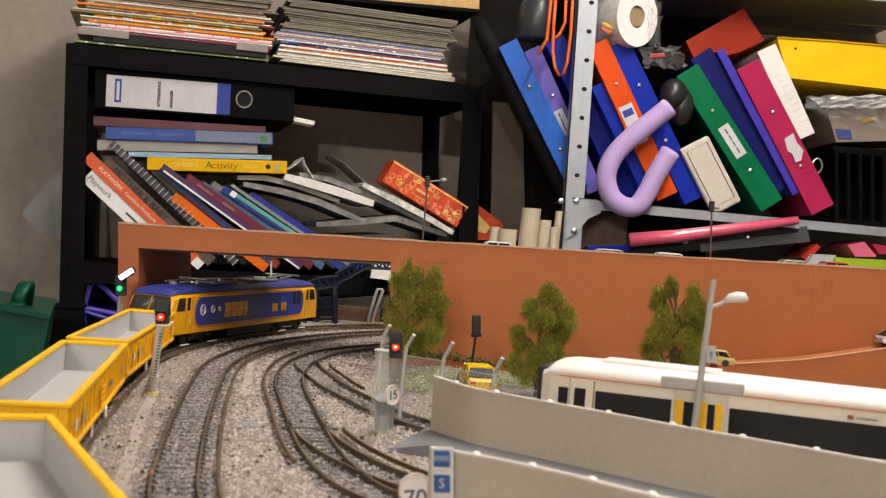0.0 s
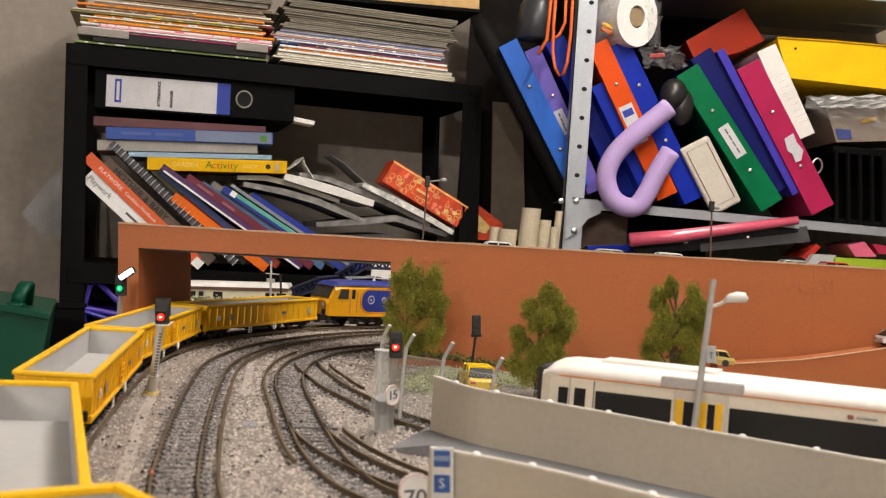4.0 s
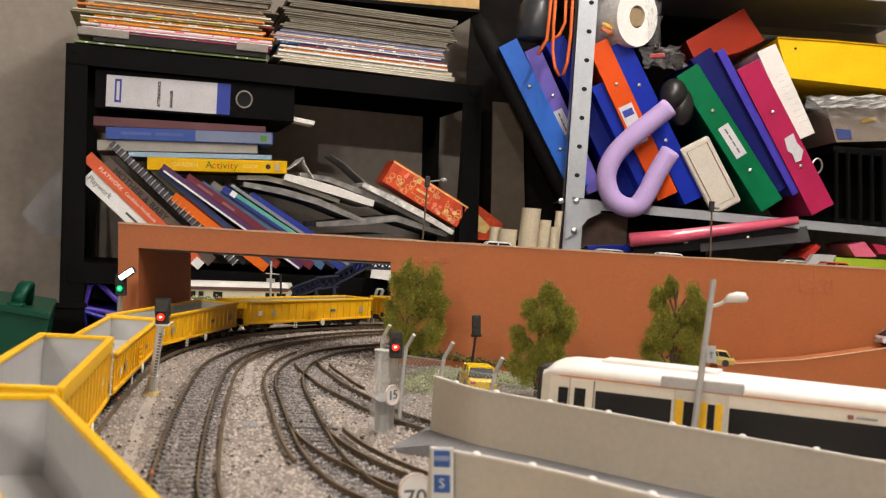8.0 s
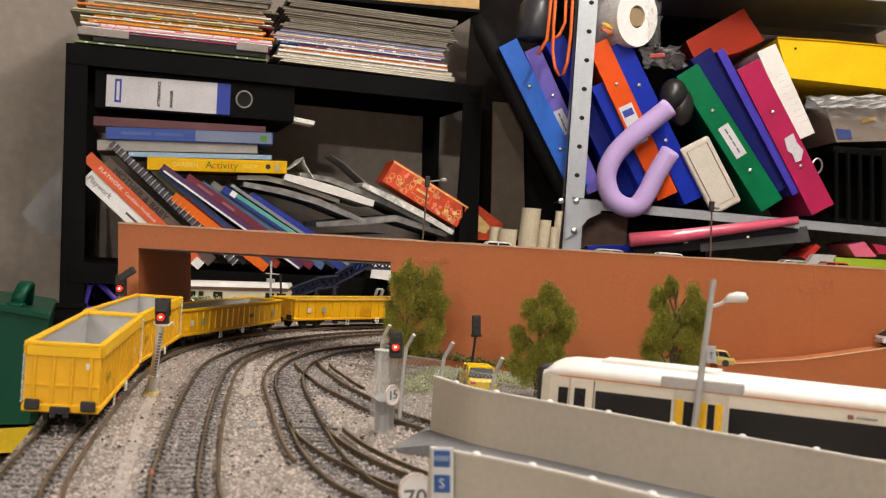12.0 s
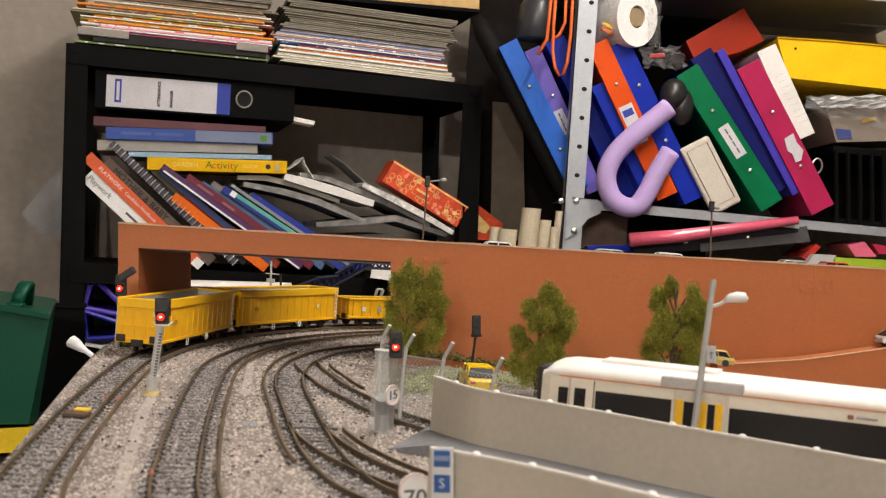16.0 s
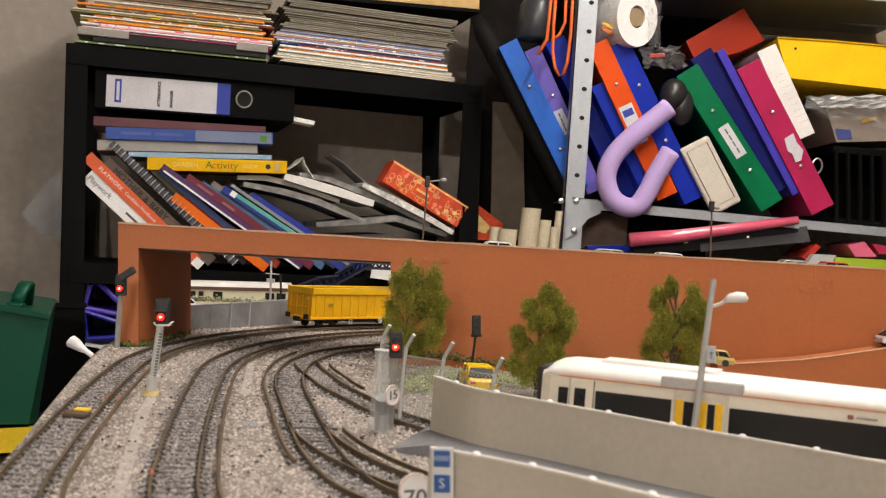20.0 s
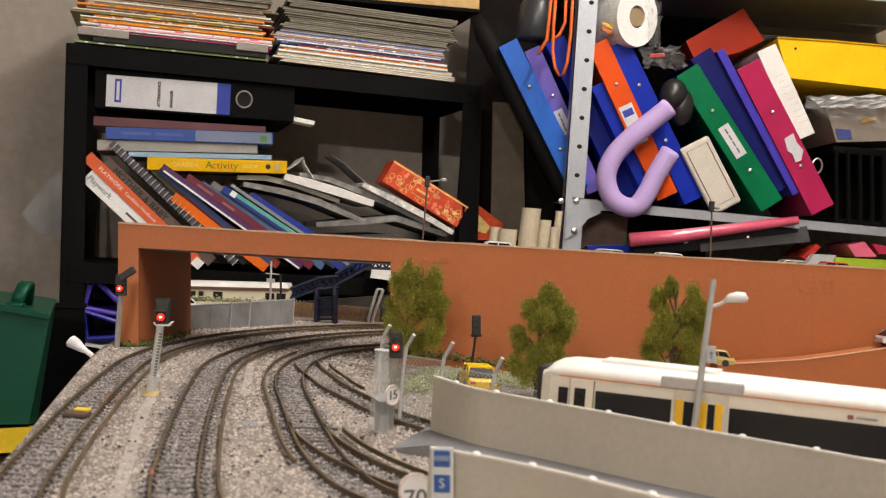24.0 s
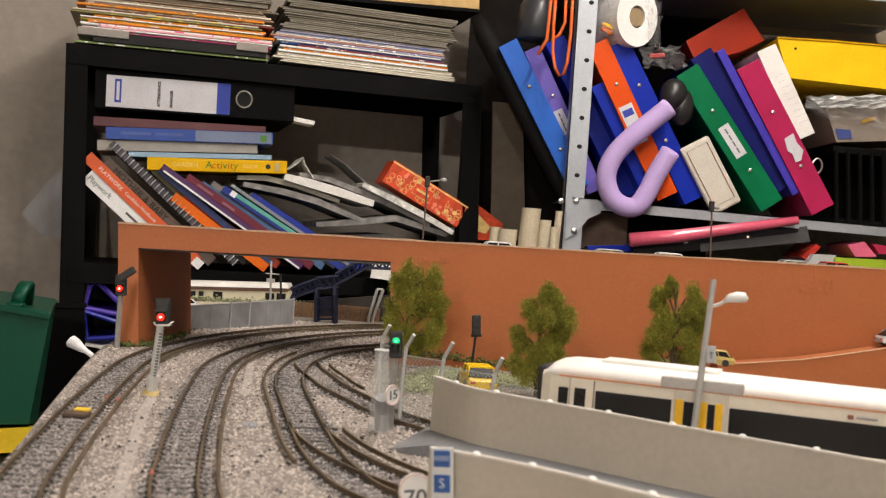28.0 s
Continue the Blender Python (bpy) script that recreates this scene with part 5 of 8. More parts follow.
# signs on the near wall
pan = thing("station_sign", "grey panel with two blue signs on the wall end", "station sign", at=(0.0053, 0.3580, 0.0169))
m = frame3((0.0048, 0.3600, 0.0233), (1, -0.2, 0.078), (0, 1, 0))
bm = bmesh.new()
box(bm, (-0.0032, -0.0009, -0.0125), (0.0034, 0.0006, 0.0066), m, 0.0002)
part("panel", bm, GREY_LIGHT, pan)
SIGNBLUE = mat("sign_blue", (0.03, 0.10, 0.32), 0.4)
for z0, z1 in ((0.0008, 0.0058), (-0.0070, -0.0016)):
    bm = bmesh.new()
    box(bm, (-0.0024, -0.0013, z0), (0.0026, -0.0009, z1), m, 0.0001)
    o = part("blue_sign", bm, SIGNBLUE, pan, "small blue sign")
    if z0 > 0:
        bm = bmesh.new()
        box(bm, (-0.0021, -0.0016, z0 + 0.0019), (0.0023, -0.0013, z0 + 0.0034), m)
        part("writing_bar", bm, mat("worn_sign_ink", (0.22, 0.28, 0.42), 0.5), o)
    else:
        letters("S", m @ Matrix.Translation((0.0001, -0.0014, (z0 + z1) / 2)) @ Matrix.Rotation(math.pi / 2, 4, "X"), 0.0042, mat("sign_letter_white", (0.55, 0.58, 0.66), 0.5), o, "white letter on the blue sign", align="CENTER")

# ---- standing passenger train ----
def passenger_coach():
    CREAM = mat("coach_cream", (0.70, 0.64, 0.53), 0.35, 0, 0.05, 300, 0.03, 30)
    ROOFW = mat("coach_roof_white", (0.86, 0.84, 0.80), 0.45, 0, 0.05, 300, 0.05, 30)
    c = thing("passenger_coach", "cream model passenger coach with black windows, yellow doors", "model coach", at=(0.1925, 0.4795, 0), turn=-20.2)
    X0, X1, W = -149.0, 111.0, 17.0
    prof = [(-W, 9), (-W - 0.4, 22), (-W + 0.3, 37.0), (-W + 1.6, 38.6)]
    bm = bmesh.new()
    def ring(x, inset, drop=0.0):
        pts = [(y + inset, z) for y, z in prof] + [(-y - inset, z) for y, z in prof[::-1]]
        return [(x * MM, y * MM, (z - drop) * MM) for y, z in pts]
    loft(bm, [ring(X0, 2.2), ring(X0 + 4, 0.6), ring(X0 + 9, 0), ring(X1, 0)])
    part("body", bm, CREAM, c, local=True)
    bm = bmesh.new()
    def roof(x, s, z0, crown):
        return [(x * MM, math.cos(a) * W * s * MM * 0.985, (z0 + math.sin(a) ** 0.75 * crown if math.sin(a) > 0 else z0) * MM) for a in [math.pi * i / 14 for i in range(15)]]
    loft(bm, [roof(X0 + 0.2, 0.86, 36.6, 1.2), roof(X0 + 1.2, 0.90, 37.0, 3.0), roof(X0 + 3, 0.95, 37.3, 4.8), roof(X0 + 6, 0.98, 37.6, 6.0), roof(X0 + 11, 1.0, 37.8, 6.7), roof(X0 + 20, 1.0, 37.8, 6.9), roof(X1, 1.0, 37.8, 6.9)])
    for x0, x1, dz in ((24, 74, 0.7),):
        box(bm, ((X0 + x0) * MM, -0.008, 0.0430), ((X0 + x1) * MM, 0.008, (44.7 + dz) * MM), bevel=0.0005, seg=2)
    part("roof", bm, ROOFW, c, "bright white curved roof", local=True, soft=True)
    bm = bmesh.new()
    box(bm, ((X0 + 8) * MM, -W * MM - 0.0003, 0.0372), (X1 * MM, -W * MM + 0.0012, 0.0376))
    part("orange_line", bm, mat("coach_orange", (0.62, 0.24, 0.10), 0.5), c, "thin orange cant-rail line", local=True)
    bm = bmesh.new()
    box(bm, (-0.097, -0.0176, 0.0374), (-0.063, -0.0120, 0.0422), bevel=0.0004)
    part("roof_pod", bm, mat("coach_pod_grey", (0.42, 0.40, 0.38), 0.5), c, "grey roof-side equipment pod", local=True)
    ys = -W - 0.55
    def flat(nm, x0, x1, z0, z1, m, d=0.0, lab=""):
        bm = bmesh.new()
        box(bm, (x0 * MM, (ys - d) * MM - 0.0002, z0 * MM), (x1 * MM, (ys - d) * MM + 0.0014, z1 * MM), bevel=0.0002)
        return part(nm, bm, m, c, lab, local=True)
    flat("cab_window", X0 + 8.2, X0 + 12.4, 23.5, 32.6, GLASS_DARK)
    d = flat("cab_door", X0 + 13.3, X0 + 23.7, 10, 36.6, CREAM, 0.25)
    flat("cab_door_window", X0 + 15.4, X0 + 20.4, 18, 33.0, GLASS_DARK, 0.5)
    for x in (X0 + 13.3, X0 + 23.7):
        flat("door_seam", x - 0.25, x + 0.25, 10, 36.8, mat("seam_grey", (0.22, 0.2, 0.17), 0.6), 0.3)
    flat("window_band", X0 + 24.6, X0 + 57, 19.0, 32.6, GLASS_DARK, 0.05, "black window strip")
    flat("door_frame", X0 + 58, X0 + 80.2, 10, 37.0, mat("coach_door_cream", (0.55, 0.50, 0.42), 0.4), 0.15)
    for a, b in ((58.6, 62.0), (68.6, 71.8), (75.2, 78.2)):
        flat("door_leaf", X0 + a, X0 + b, 10, 33.2, mat("door_yellow", (0.80, 0.46, 0.01), 0.35), 0.45, "yellow door leaf")
    for a, b in ((62.2, 68.3), (72.0, 75.0)):
        flat("door_window", X0 + a, X0 + b, 14, 32.6, GLASS_DARK, 0.4)
    flat("window_band", X0 + 80.8, X0 + 190, 19.0, 32.0, GLASS_DARK, 0.05, "black window strip")
    flat("brand_patch", X0 + 126.7, X0 + 129, 33.2, 35.0, mat("brown_patch", (0.25, 0.09, 0.05), 0.5), 0.1)
    flat("writing_bar", X0 + 130, X0 + 138, 33.7, 34.6, mat("bar_grey", (0.30, 0.29, 0.28), 0.5), 0.1)
    bm = bmesh.new()
    box(bm, ((X0 - 3.5) * MM, -0.0095, 0.012), ((X0 + 1.5) * MM, 0.0085, 0.0400), bevel=0.0008)
    part("gangway", bm, BLACK, c, "black gangway bellows", local=True)
    bm = bmesh.new()
    box(bm, ((X0 + 6) * MM, -0.0125, 0.0045), (X1 * MM, 0.0125, 0.0092))
    part("underframe", bm, BLACK, c, local=True)
    for x in (X0 + 40, X1 - 40):
        bogie(c, x, 5.4, "black coach bogie")
    return c


passenger_coach()
# the lamp post that stands on the platform
lp = thing("street_lamp", "pale grey model lamp post with a small sign", "model street lamp", at=((0.1041, 0.4720, 0.0209)[0], 0.472, 0.0005))
bm = bmesh.new()
cyl(bm, ((0.1038, 0.4720, 0.0198)[0], 0.472, -0.003), (0.1084, 0.4720, 0.0846), 0.00145, 0.00120, 12)
part("post", bm, GREY_POST, lp)
bm = bmesh.new()
tube(bm, [(0.1082, 0.4720, 0.0737), (0.1117, 0.4710, 0.0752), (0.1142, 0.4700, 0.0770)], 0.0007, 8)
part("arm", bm, GREY_LIGHT, lp)
bm = bmesh.new()
tube(bm, [(0.1131, 0.4700, 0.0765), (0.1150, 0.4700, 0.0777), (0.1177, 0.4690, 0.0784), (0.1201, 0.4690, 0.0784), (0.1216, 0.4690, 0.0774)], [0.0009, 0.0018, 0.0022, 0.0021, 0.0009], 10, flat=1.2)
part("lantern", bm, WHITE, lp, "white lantern head", soft=True)
bm = bmesh.new()
m = frame3((0.1090, 0.4690, 0.0549), (1, 0, 0.078), (0, 1, 0))
box(bm, (-0.0018, -0.0004, -0.0034), (0.0020, 0.0004, 0.0034), m, 0.0002)
part("sign_plate", bm, mat("sign_plate_grey", (0.42, 0.43, 0.44), 0.5), lp, "small white sign")
bm = bmesh.new()
box(bm, (-0.0002, -0.0006, -0.0016), (0.0002, -0.0004, 0.0014), m)
box(bm, (-0.0008, -0.0006, 0.0004), (0.0008, -0.0004, 0.0008), m)
part("sign_mark", bm, mat("mark_grey", (0.14, 0.14, 0.16), 0.6), lp)

# ---- materials of the shelves ----
RACK = mat("black_enamel_steel", (0.0032, 0.0030, 0.0032), 0.6, 0.0, 0.3, 200, 0.1, 12, spec=0.07)
PAPER = mat("page_edges", (0.62, 0.57, 0.47), 0.85, 0, 0.12, 900, 0.3, 60)
COVERS = {}


def cover(name, colour, rough=0.38, spec=0.14):
    return mat("cover_" + name, colour, rough, 0, 0.10, 300, 0.08, 18, spec=spec)


IN_R = (-0.239, 0.971, 0.0)
IN_M = (0.0, 1.0, 0.0)


def bound_book(name, label, p0, p1, thick, depth, colour, inward, category="book", group="books on the rack", words=(), hard=True, page_ends=True):
    """A book lying or leaning with its spine to the front: the spine's lower edge runs p0 to p1."""
    t = thing(name, label, category, group, at=p0)
    length = (Vector(p1) - Vector(p0)).length
    m = frame3(p0, Vector(p1) - Vector(p0), inward)
    c = 0.0022 if hard else 0.0006
    bm = bmesh.new()
    box(bm, (0, 0, 0), (length, c, thick), m, min(0.0012, thick * 0.2), 2)
    box(bm, (0, c, 0), (length, depth, c), m)
    box(bm, (0, c, thick - c), (length, depth, thick), m)
    part("cover", bm, colour, t)
    bm = bmesh.new()
    e = 0.002 if hard else 0.0
    box(bm, (e, c, c), (length - e, depth - e, thick - c), m)
    part("pages", bm, PAPER, t)
    for text, x, size, colr, align in words:
        letters(text, m @ Matrix.Translation((x, -0.0003, thick * 0.5)) @ Matrix.Rotation(radians(90), 4, "X"), size, colr, t, align=align)
    return t, m


def bars(t, m, spans, thick, z, colr, height):
    """Unreadable spine writing as plain bars."""
    for x0, x1 in spans:
        bm = bmesh.new()
        box(bm, (x0, -0.0004, z - height / 2), (x1, 0.0002, z + height / 2), m)
        part("writing_bar", bm, colr, t)


# ---- black steel rack ----
rack = thing("shelf_rack", "black steel storage rack stuffed with books", "shelf rack", at=(-0.64, 2.0, -0.95))
DEEP = Vector(IN_R) * 0.325


def down(p, q, z=-0.95):
    """The point where the line p to q reaches height z."""
    p, q = Vector(p), Vector(q)
    return p + (q - p) * ((z - p.z) / (q.z - p.z))


for tl, tr, bl_, br_ in (((-0.6585, 1.9979, 0.3673), (-0.6240, 2.0064, 0.3694), (-0.6398, 2.0025, -0.0935), (-0.6016, 2.0119, -0.0913)), ((0.0145, 2.1637, 0.3692), (0.0467, 2.1717, 0.3695), (0.0280, 2.1671, 0.0800), (0.0602, 2.1750, 0.0823))):
    for off in (Vector((0, 0, 0)), DEEP):
        tl2, tr2, a2, b2 = [Vector(v) + off for v in (tl, tr, bl_, br_)]
        bm = bmesh.new()
        prism(bm, [down(tl2, a2), down(tr2, b2), tr2, tl2], Vector(IN_R) * 0.0025)
        side = (tl2, a2) if off.length == 0 and tl[0] < -0.4 else (tr2, b2)
        q0, q1 = down(*side), side[0]
        prism(bm, [q0, q0 + Vector(IN_R) * 0.034, q1 + Vector(IN_R) * 0.034, q1], Vector((0.0025, 0, 0)))
        part("post", bm, RACK, rack)
for (a, b, h) in (((-0.6561, 1.9965, 0.3673), (0.0456, 2.1694, 0.3692), 0.034), ((-0.6309, 2.0027, -0.0027), (0.0690, 2.1752, 0.0070), 0.032)):
    bm = bmesh.new()
    a, b = Vector(a), Vector(b)
    prism(bm, [a, b, b + Vector((0, 0, -h)), a + Vector((0, 0, -h))], Vector(IN_R) * 0.003)
    sh = part("shelf_lip", bm, RACK, rack, "folded front lip of the shelf")
    bm = bmesh.new()
    prism(bm, [a + Vector(IN_R) * 0.003, b + Vector(IN_R) * 0.003, b + Vector(IN_R) * 0.003 + Vector((0, 0, -0.004)), a + Vector(IN_R) * 0.003 + Vector((0, 0, -0.004))], DEEP)
    part("shelf", bm, RACK, rack, "black steel shelf plate")
    a2, b2 = a + DEEP, b + DEEP
    bm = bmesh.new()
    prism(bm, [a2, b2, b2 + Vector((0, 0, -h)), a2 + Vector((0, 0, -h))], Vector(IN_R) * 0.003)
    part("shelf_lip", bm, RACK, rack)
    for e in (a, b):
        bm = bmesh.new()
        prism(bm, [e, e + DEEP, e + DEEP + Vector((0, 0, -h)), e + Vector((0, 0, -h))], Vector((0.003, 0, 0)))
        part("shelf_end", bm, RACK, rack)
for a, b in (((-0.6205, 2.0073, -0.1694), (0.0821, 2.1804, -0.1646)),):
    bm = bmesh.new()
    a, b = Vector(a), Vector(b)
    prism(bm, [a, b, b + Vector((0, 0, -0.03)), a + Vector((0, 0, -0.03))], DEEP)
    part("shelf", bm, RACK, rack, "black steel shelf with a folded lip")
# Added black panel gives the lower bay its darkness and hides the wall.
bm = bmesh.new()
bk = [Vector(p) + DEEP for p in ((-0.6383, 1.9969, -0.0070), (0.0690, 2.1712, 0.0051), (0.0891, 2.1761, -0.2596), (-0.6201, 2.0014, -0.2840))]
prism(bm, bk, Vector(IN_R) * 0.002)
part("back_panel", bm, RACK, rack, "black panel added to darken the lower bay")
for px in ((0.0240, 2.1651, 0.3526), (0.0343, 2.1676, 0.3537), (-0.6423, 2.0009, 0.3538)):
    bm = bmesh.new()
    cyl(bm, px, Vector(px) - Vector(IN_R) * 0.003, 0.004, n=10)
    part("bolt", bm, RACK, rack)

# ---- two stacks of magazines on the rack ----
# Last two colours paint in the shade over the upper magazines.
MAGC = {
    "white": (0.92, 0.91, 0.90), "cream": (0.74, 0.69, 0.57), "pink": (0.90, 0.16, 0.36), "rose": (0.90, 0.46, 0.52), "orange": (0.82, 0.27, 0.03),
    "lemon": (0.82, 0.66, 0.10), "olive": (0.30, 0.26, 0.09), "maroon": (0.26, 0.055, 0.05), "brown": (0.30, 0.20, 0.13), "tan": (0.46, 0.38, 0.28),
    "slate": (0.32, 0.32, 0.46), "blue": (0.10, 0.20, 0.58), "salmon": (0.62, 0.30, 0.22), "green": (0.23, 0.32, 0.12), "black": (0.02, 0.02, 0.02), "grey": (0.33, 0.30, 0.27), "shaded brown": (0.19, 0.165, 0.125), "shaded grey": (0.25, 0.225, 0.185)}
rnd = random.Random(21)


def magazine(p0, p1, thick, depth, colour, second):
    """A magazine: bent cover with a stapled spine, page block, coloured spine patches."""
    t = thing("magazine", colour + " magazine in a stack on the rack", "magazine", "stacked magazines", at=p0)
    m = frame3(p0, Vector(p1) - Vector(p0), IN_R)
    length = (Vector(p1) - Vector(p0)).length
    bm = bmesh.new()
    box(bm, (0, 0, 0), (length, depth, thick * 0.94), m, min(0.0006, thick * 0.2))
    part("cover", bm, cover("mag_" + colour, MAGC[colour], 0.3), t)
    bm = bmesh.new()
    box(bm, (0.001, 0.004, thick * 0.12), (length + 0.0006, depth - 0.001, thick * 0.82), m)
    part("pages", bm, PAPER, t)
    x = rnd.uniform(0.0, 0.03)
    while x < length - 0.03:
        w = rnd.choice((0.002, 0.003, 0.004, 0.006, 0.010, 0.016))
        if rnd.random() < 0.5:
            bm = bmesh.new()
            box(bm, (x, -0.0003, thick * 0.18), (min(x + w, length), 0.0004, thick * 0.74), m)
            part("spine_patch", bm, cover("mag_" + second, MAGC[second], 0.3), t)
        x += w + rnd.uniform(0.001, 0.022)


def stack(a, b, layers, shade):
    """Layers (thickness mm, colour, patch colour, left shift, right shift in mm) piled on the line a to b."""
    a, b = Vector(a), Vector(b)
    u = (b - a).normalized()
    v = u.cross(Vector(IN_R)).normalized()
    z = 0.001
    thin = []
    for th, col, sec, l, r in layers:
        n = max(1, round(th / 3.3)) if th < 15 else 1
        for i in range(n):
            thin.append((th / n, rnd.choice((col, col, sec, "cream" if len(thin) < 18 else sec)) if i else col, (rnd.choice((sec, sec, "white", "cream")) if len(thin) < 18 else sec) if th < 15 else sec, l + rnd.uniform(-5, 5) * (n > 1), r + rnd.uniform(-7, 4) * (n > 1)))
    for th, col, sec, l, r in thin:
        j = rnd.uniform(-0.004, 0.004)
        magazine(a + v * z + u * (l + 0.0) * MM + Vector(IN_R) * (0.012 + j), b + v * z + u * r * MM + Vector(IN_R) * (0.012 + j), th * MM, 0.21, col, sec)
        z += th * MM + 0.0004


# The 17 mm black layer paints the dark gap inside the left stack.
stack((-0.6473, 2.0007, 0.3715), (-0.3267, 2.0797, 0.3737), [(4, "green", "white", 0, -4), (17, "black", "black", 30, -6), (3, "pink", "white", 14, 2), (3, "white", "rose", 12, 3), (3, "rose", "white", 40, 2), (4, "white", "pink", 8, 2), (4, "orange", "white", 20, 6), (5, "lemon", "white", 6, -14), (4, "orange", "lemon", 30, -10), (6, "olive", "lemon", -6, -20), (5, "maroon", "brown", 20, 4), (4, "orange", "olive", 0, -14), (7, "brown", "tan", 16, 0), (6, "tan", "brown", 2, -10), (7, "shaded brown", "brown", 20, 6), (8, "shaded grey", "shaded brown", 4, -8), (9, "shaded brown", "shaded grey", 16, 2), (9, "shaded brown", "shaded grey", 8, -6)], 0)
stack((-0.3096, 2.0839, 0.3756), (-0.0002, 2.1601, 0.3708), [(5, "cream", "tan", 4, 2), (11, "cream", "white", -8, -2), (4, "white", "orange", -4, -14), (3, "orange", "cream", 4, -14), (4, "white", "rose", -2, -16), (3, "maroon", "white", 30, -22), (5, "blue", "white", -6, -22), (4, "slate", "white", -14, -22), (5, "salmon", "rose", -16, -24), (6, "slate", "blue", -8, -22), (13, "shaded grey", "shaded brown", 0, -14), (12, "shaded brown", "shaded grey", 8, -2), (12, "shaded grey", "shaded brown", -4, -8), (13, "shaded brown", "shaded grey", 6, -6)], 0)
for pa, pb in (((-0.6446, 2.0073, 0.3852), (-0.5619, 2.0277, 0.3852)), ((-0.3858, 2.0711, 0.3877), (-0.3324, 2.0843, 0.3878))):
    gm = thing("magazine", "grey magazine lying in a gap of the stack", "magazine", "stacked magazines", at=pa)
    m = frame3(pa, Vector(pb) - Vector(pa), IN_R)
    bm = bmesh.new()
    box(bm, (0, 0, 0), ((Vector(pb) - Vector(pa)).length, 0.10, 0.0135), m, 0.001)
    part("cover", bm, cover("mag_grey", MAGC["grey"], 0.5), gm)
# pine box on top
pine = thing("wooden_box", "pale pine wooden box on top of the magazines", "wooden box", at=(-0.2867, 2.0995, 0.4975))
m = frame3((-0.2843, 2.0981, 0.4954), Vector((0.0334, 2.1764, 0.5059)) - Vector((-0.2843, 2.0981, 0.4954)), IN_R)
L_ = (Vector((0.0334, 2.1764, 0.5059)) - Vector((-0.2843, 2.0981, 0.4954))).length
bm = bmesh.new()
box(bm, (0, 0, 0.003), (L_, 0.012, 0.09), m, 0.001)
part("front_board", bm, mat("pine", (0.56, 0.36, 0.13), 0.55, 0, 0.18, 60, 0.1, 10), pine)
bm = bmesh.new()
box(bm, (0, -0.003, -0.003), (L_, 0.22, 0.0028), m)
part("base_board", bm, RACK, pine)
bm = bmesh.new()
box(bm, (0, 0.012, 0.003), (0.010, 0.22, 0.09), m)
part("side_board", bm, mat("pine", (0.56, 0.36, 0.13), 0.55), pine)
bm = bmesh.new()
box(bm, (L_ - 0.010, 0.012, 0.003), (L_, 0.22, 0.09), m)
part("side_board", bm, mat("pine", (0.56, 0.36, 0.13), 0.55), pine)

# ---- flat pile: lever arch file and books ----
WHITE_P = cover("white_label", (0.60, 0.59, 0.62), 0.5)
INK = mat("ink_black", (0.008, 0.008, 0.010), 0.6, 0, 0.1)
BLUE_P = cover("blue_band", (0.045, 0.07, 0.36))
f, m = bound_book("lever_arch_file", "black lever arch file lying flat with white label", (-0.6114, 2.0215, 0.2639), (-0.2806, 2.1030, 0.2723), 0.066, 0.28, cover("black_file", (0.003, 0.003, 0.0035), 0.6, 0.06), IN_R, "lever arch file")
bm = bmesh.new()
box(bm, (0.019, -0.0008, 0.004), (0.205, 0.0006, 0.058), m)
lab = part("label", bm, WHITE_P, f, "white spine label")
bm = bmesh.new()
box(bm, (0.205, -0.0008, 0.004), (0.228, 0.0006, 0.058), m)
part("label_band", bm, BLUE_P, f, "blue label band")
bm = bmesh.new()
box(bm, (0.033, -0.0012, 0.012), (0.044, -0.0006, 0.052), m)
o = part("brand_block", bm, BLUE_P, f)
bm = bmesh.new()
box(bm, (0.036, -0.0015, 0.016), (0.041, -0.0011, 0.048), m)
part("brand_bar", bm, WHITE_P, o)
up = m @ Matrix.Rotation(radians(90), 4, "X") @ Matrix.Rotation(radians(90), 4, "Z")
letters("ATTENDANCE", m @ Matrix.Translation((0.107, -0.0010, 0.031)) @ Matrix.Rotation(radians(90), 4, "X") @ Matrix.Rotation(radians(90), 4, "Z"), 0.0066, INK, f, "handwritten title", "CENTER", bold=0.00035)
letters("MANAGER", m @ Matrix.Translation((0.128, -0.0010, 0.024)) @ Matrix.Rotation(radians(90), 4, "X") @ Matrix.Rotation(radians(90), 4, "Z"), 0.0062, INK, f, "handwritten title", "CENTER", bold=0.00035)
bm = bmesh.new()
tube(bm, [m @ Vector((0.252 + math.cos(a) * 0.0135, -0.0006, 0.033 + math.sin(a) * 0.0145)) for a in [2 * math.pi * i / 24 for i in range(24)]], 0.0016, 8, closed=True)
part("finger_ring", bm, mat("chrome", (0.30, 0.28, 0.23), 0.4, 0.8), f, "metal finger ring")
bm = bmesh.new()
cyl(bm, m @ Vector((0.252, -0.0004, 0.033)), m @ Vector((0.252, 0.0006, 0.033)), 0.0130, n=20)
part("finger_hole", bm, mat("hole_black", (0.004, 0.004, 0.004), 0.9), f)

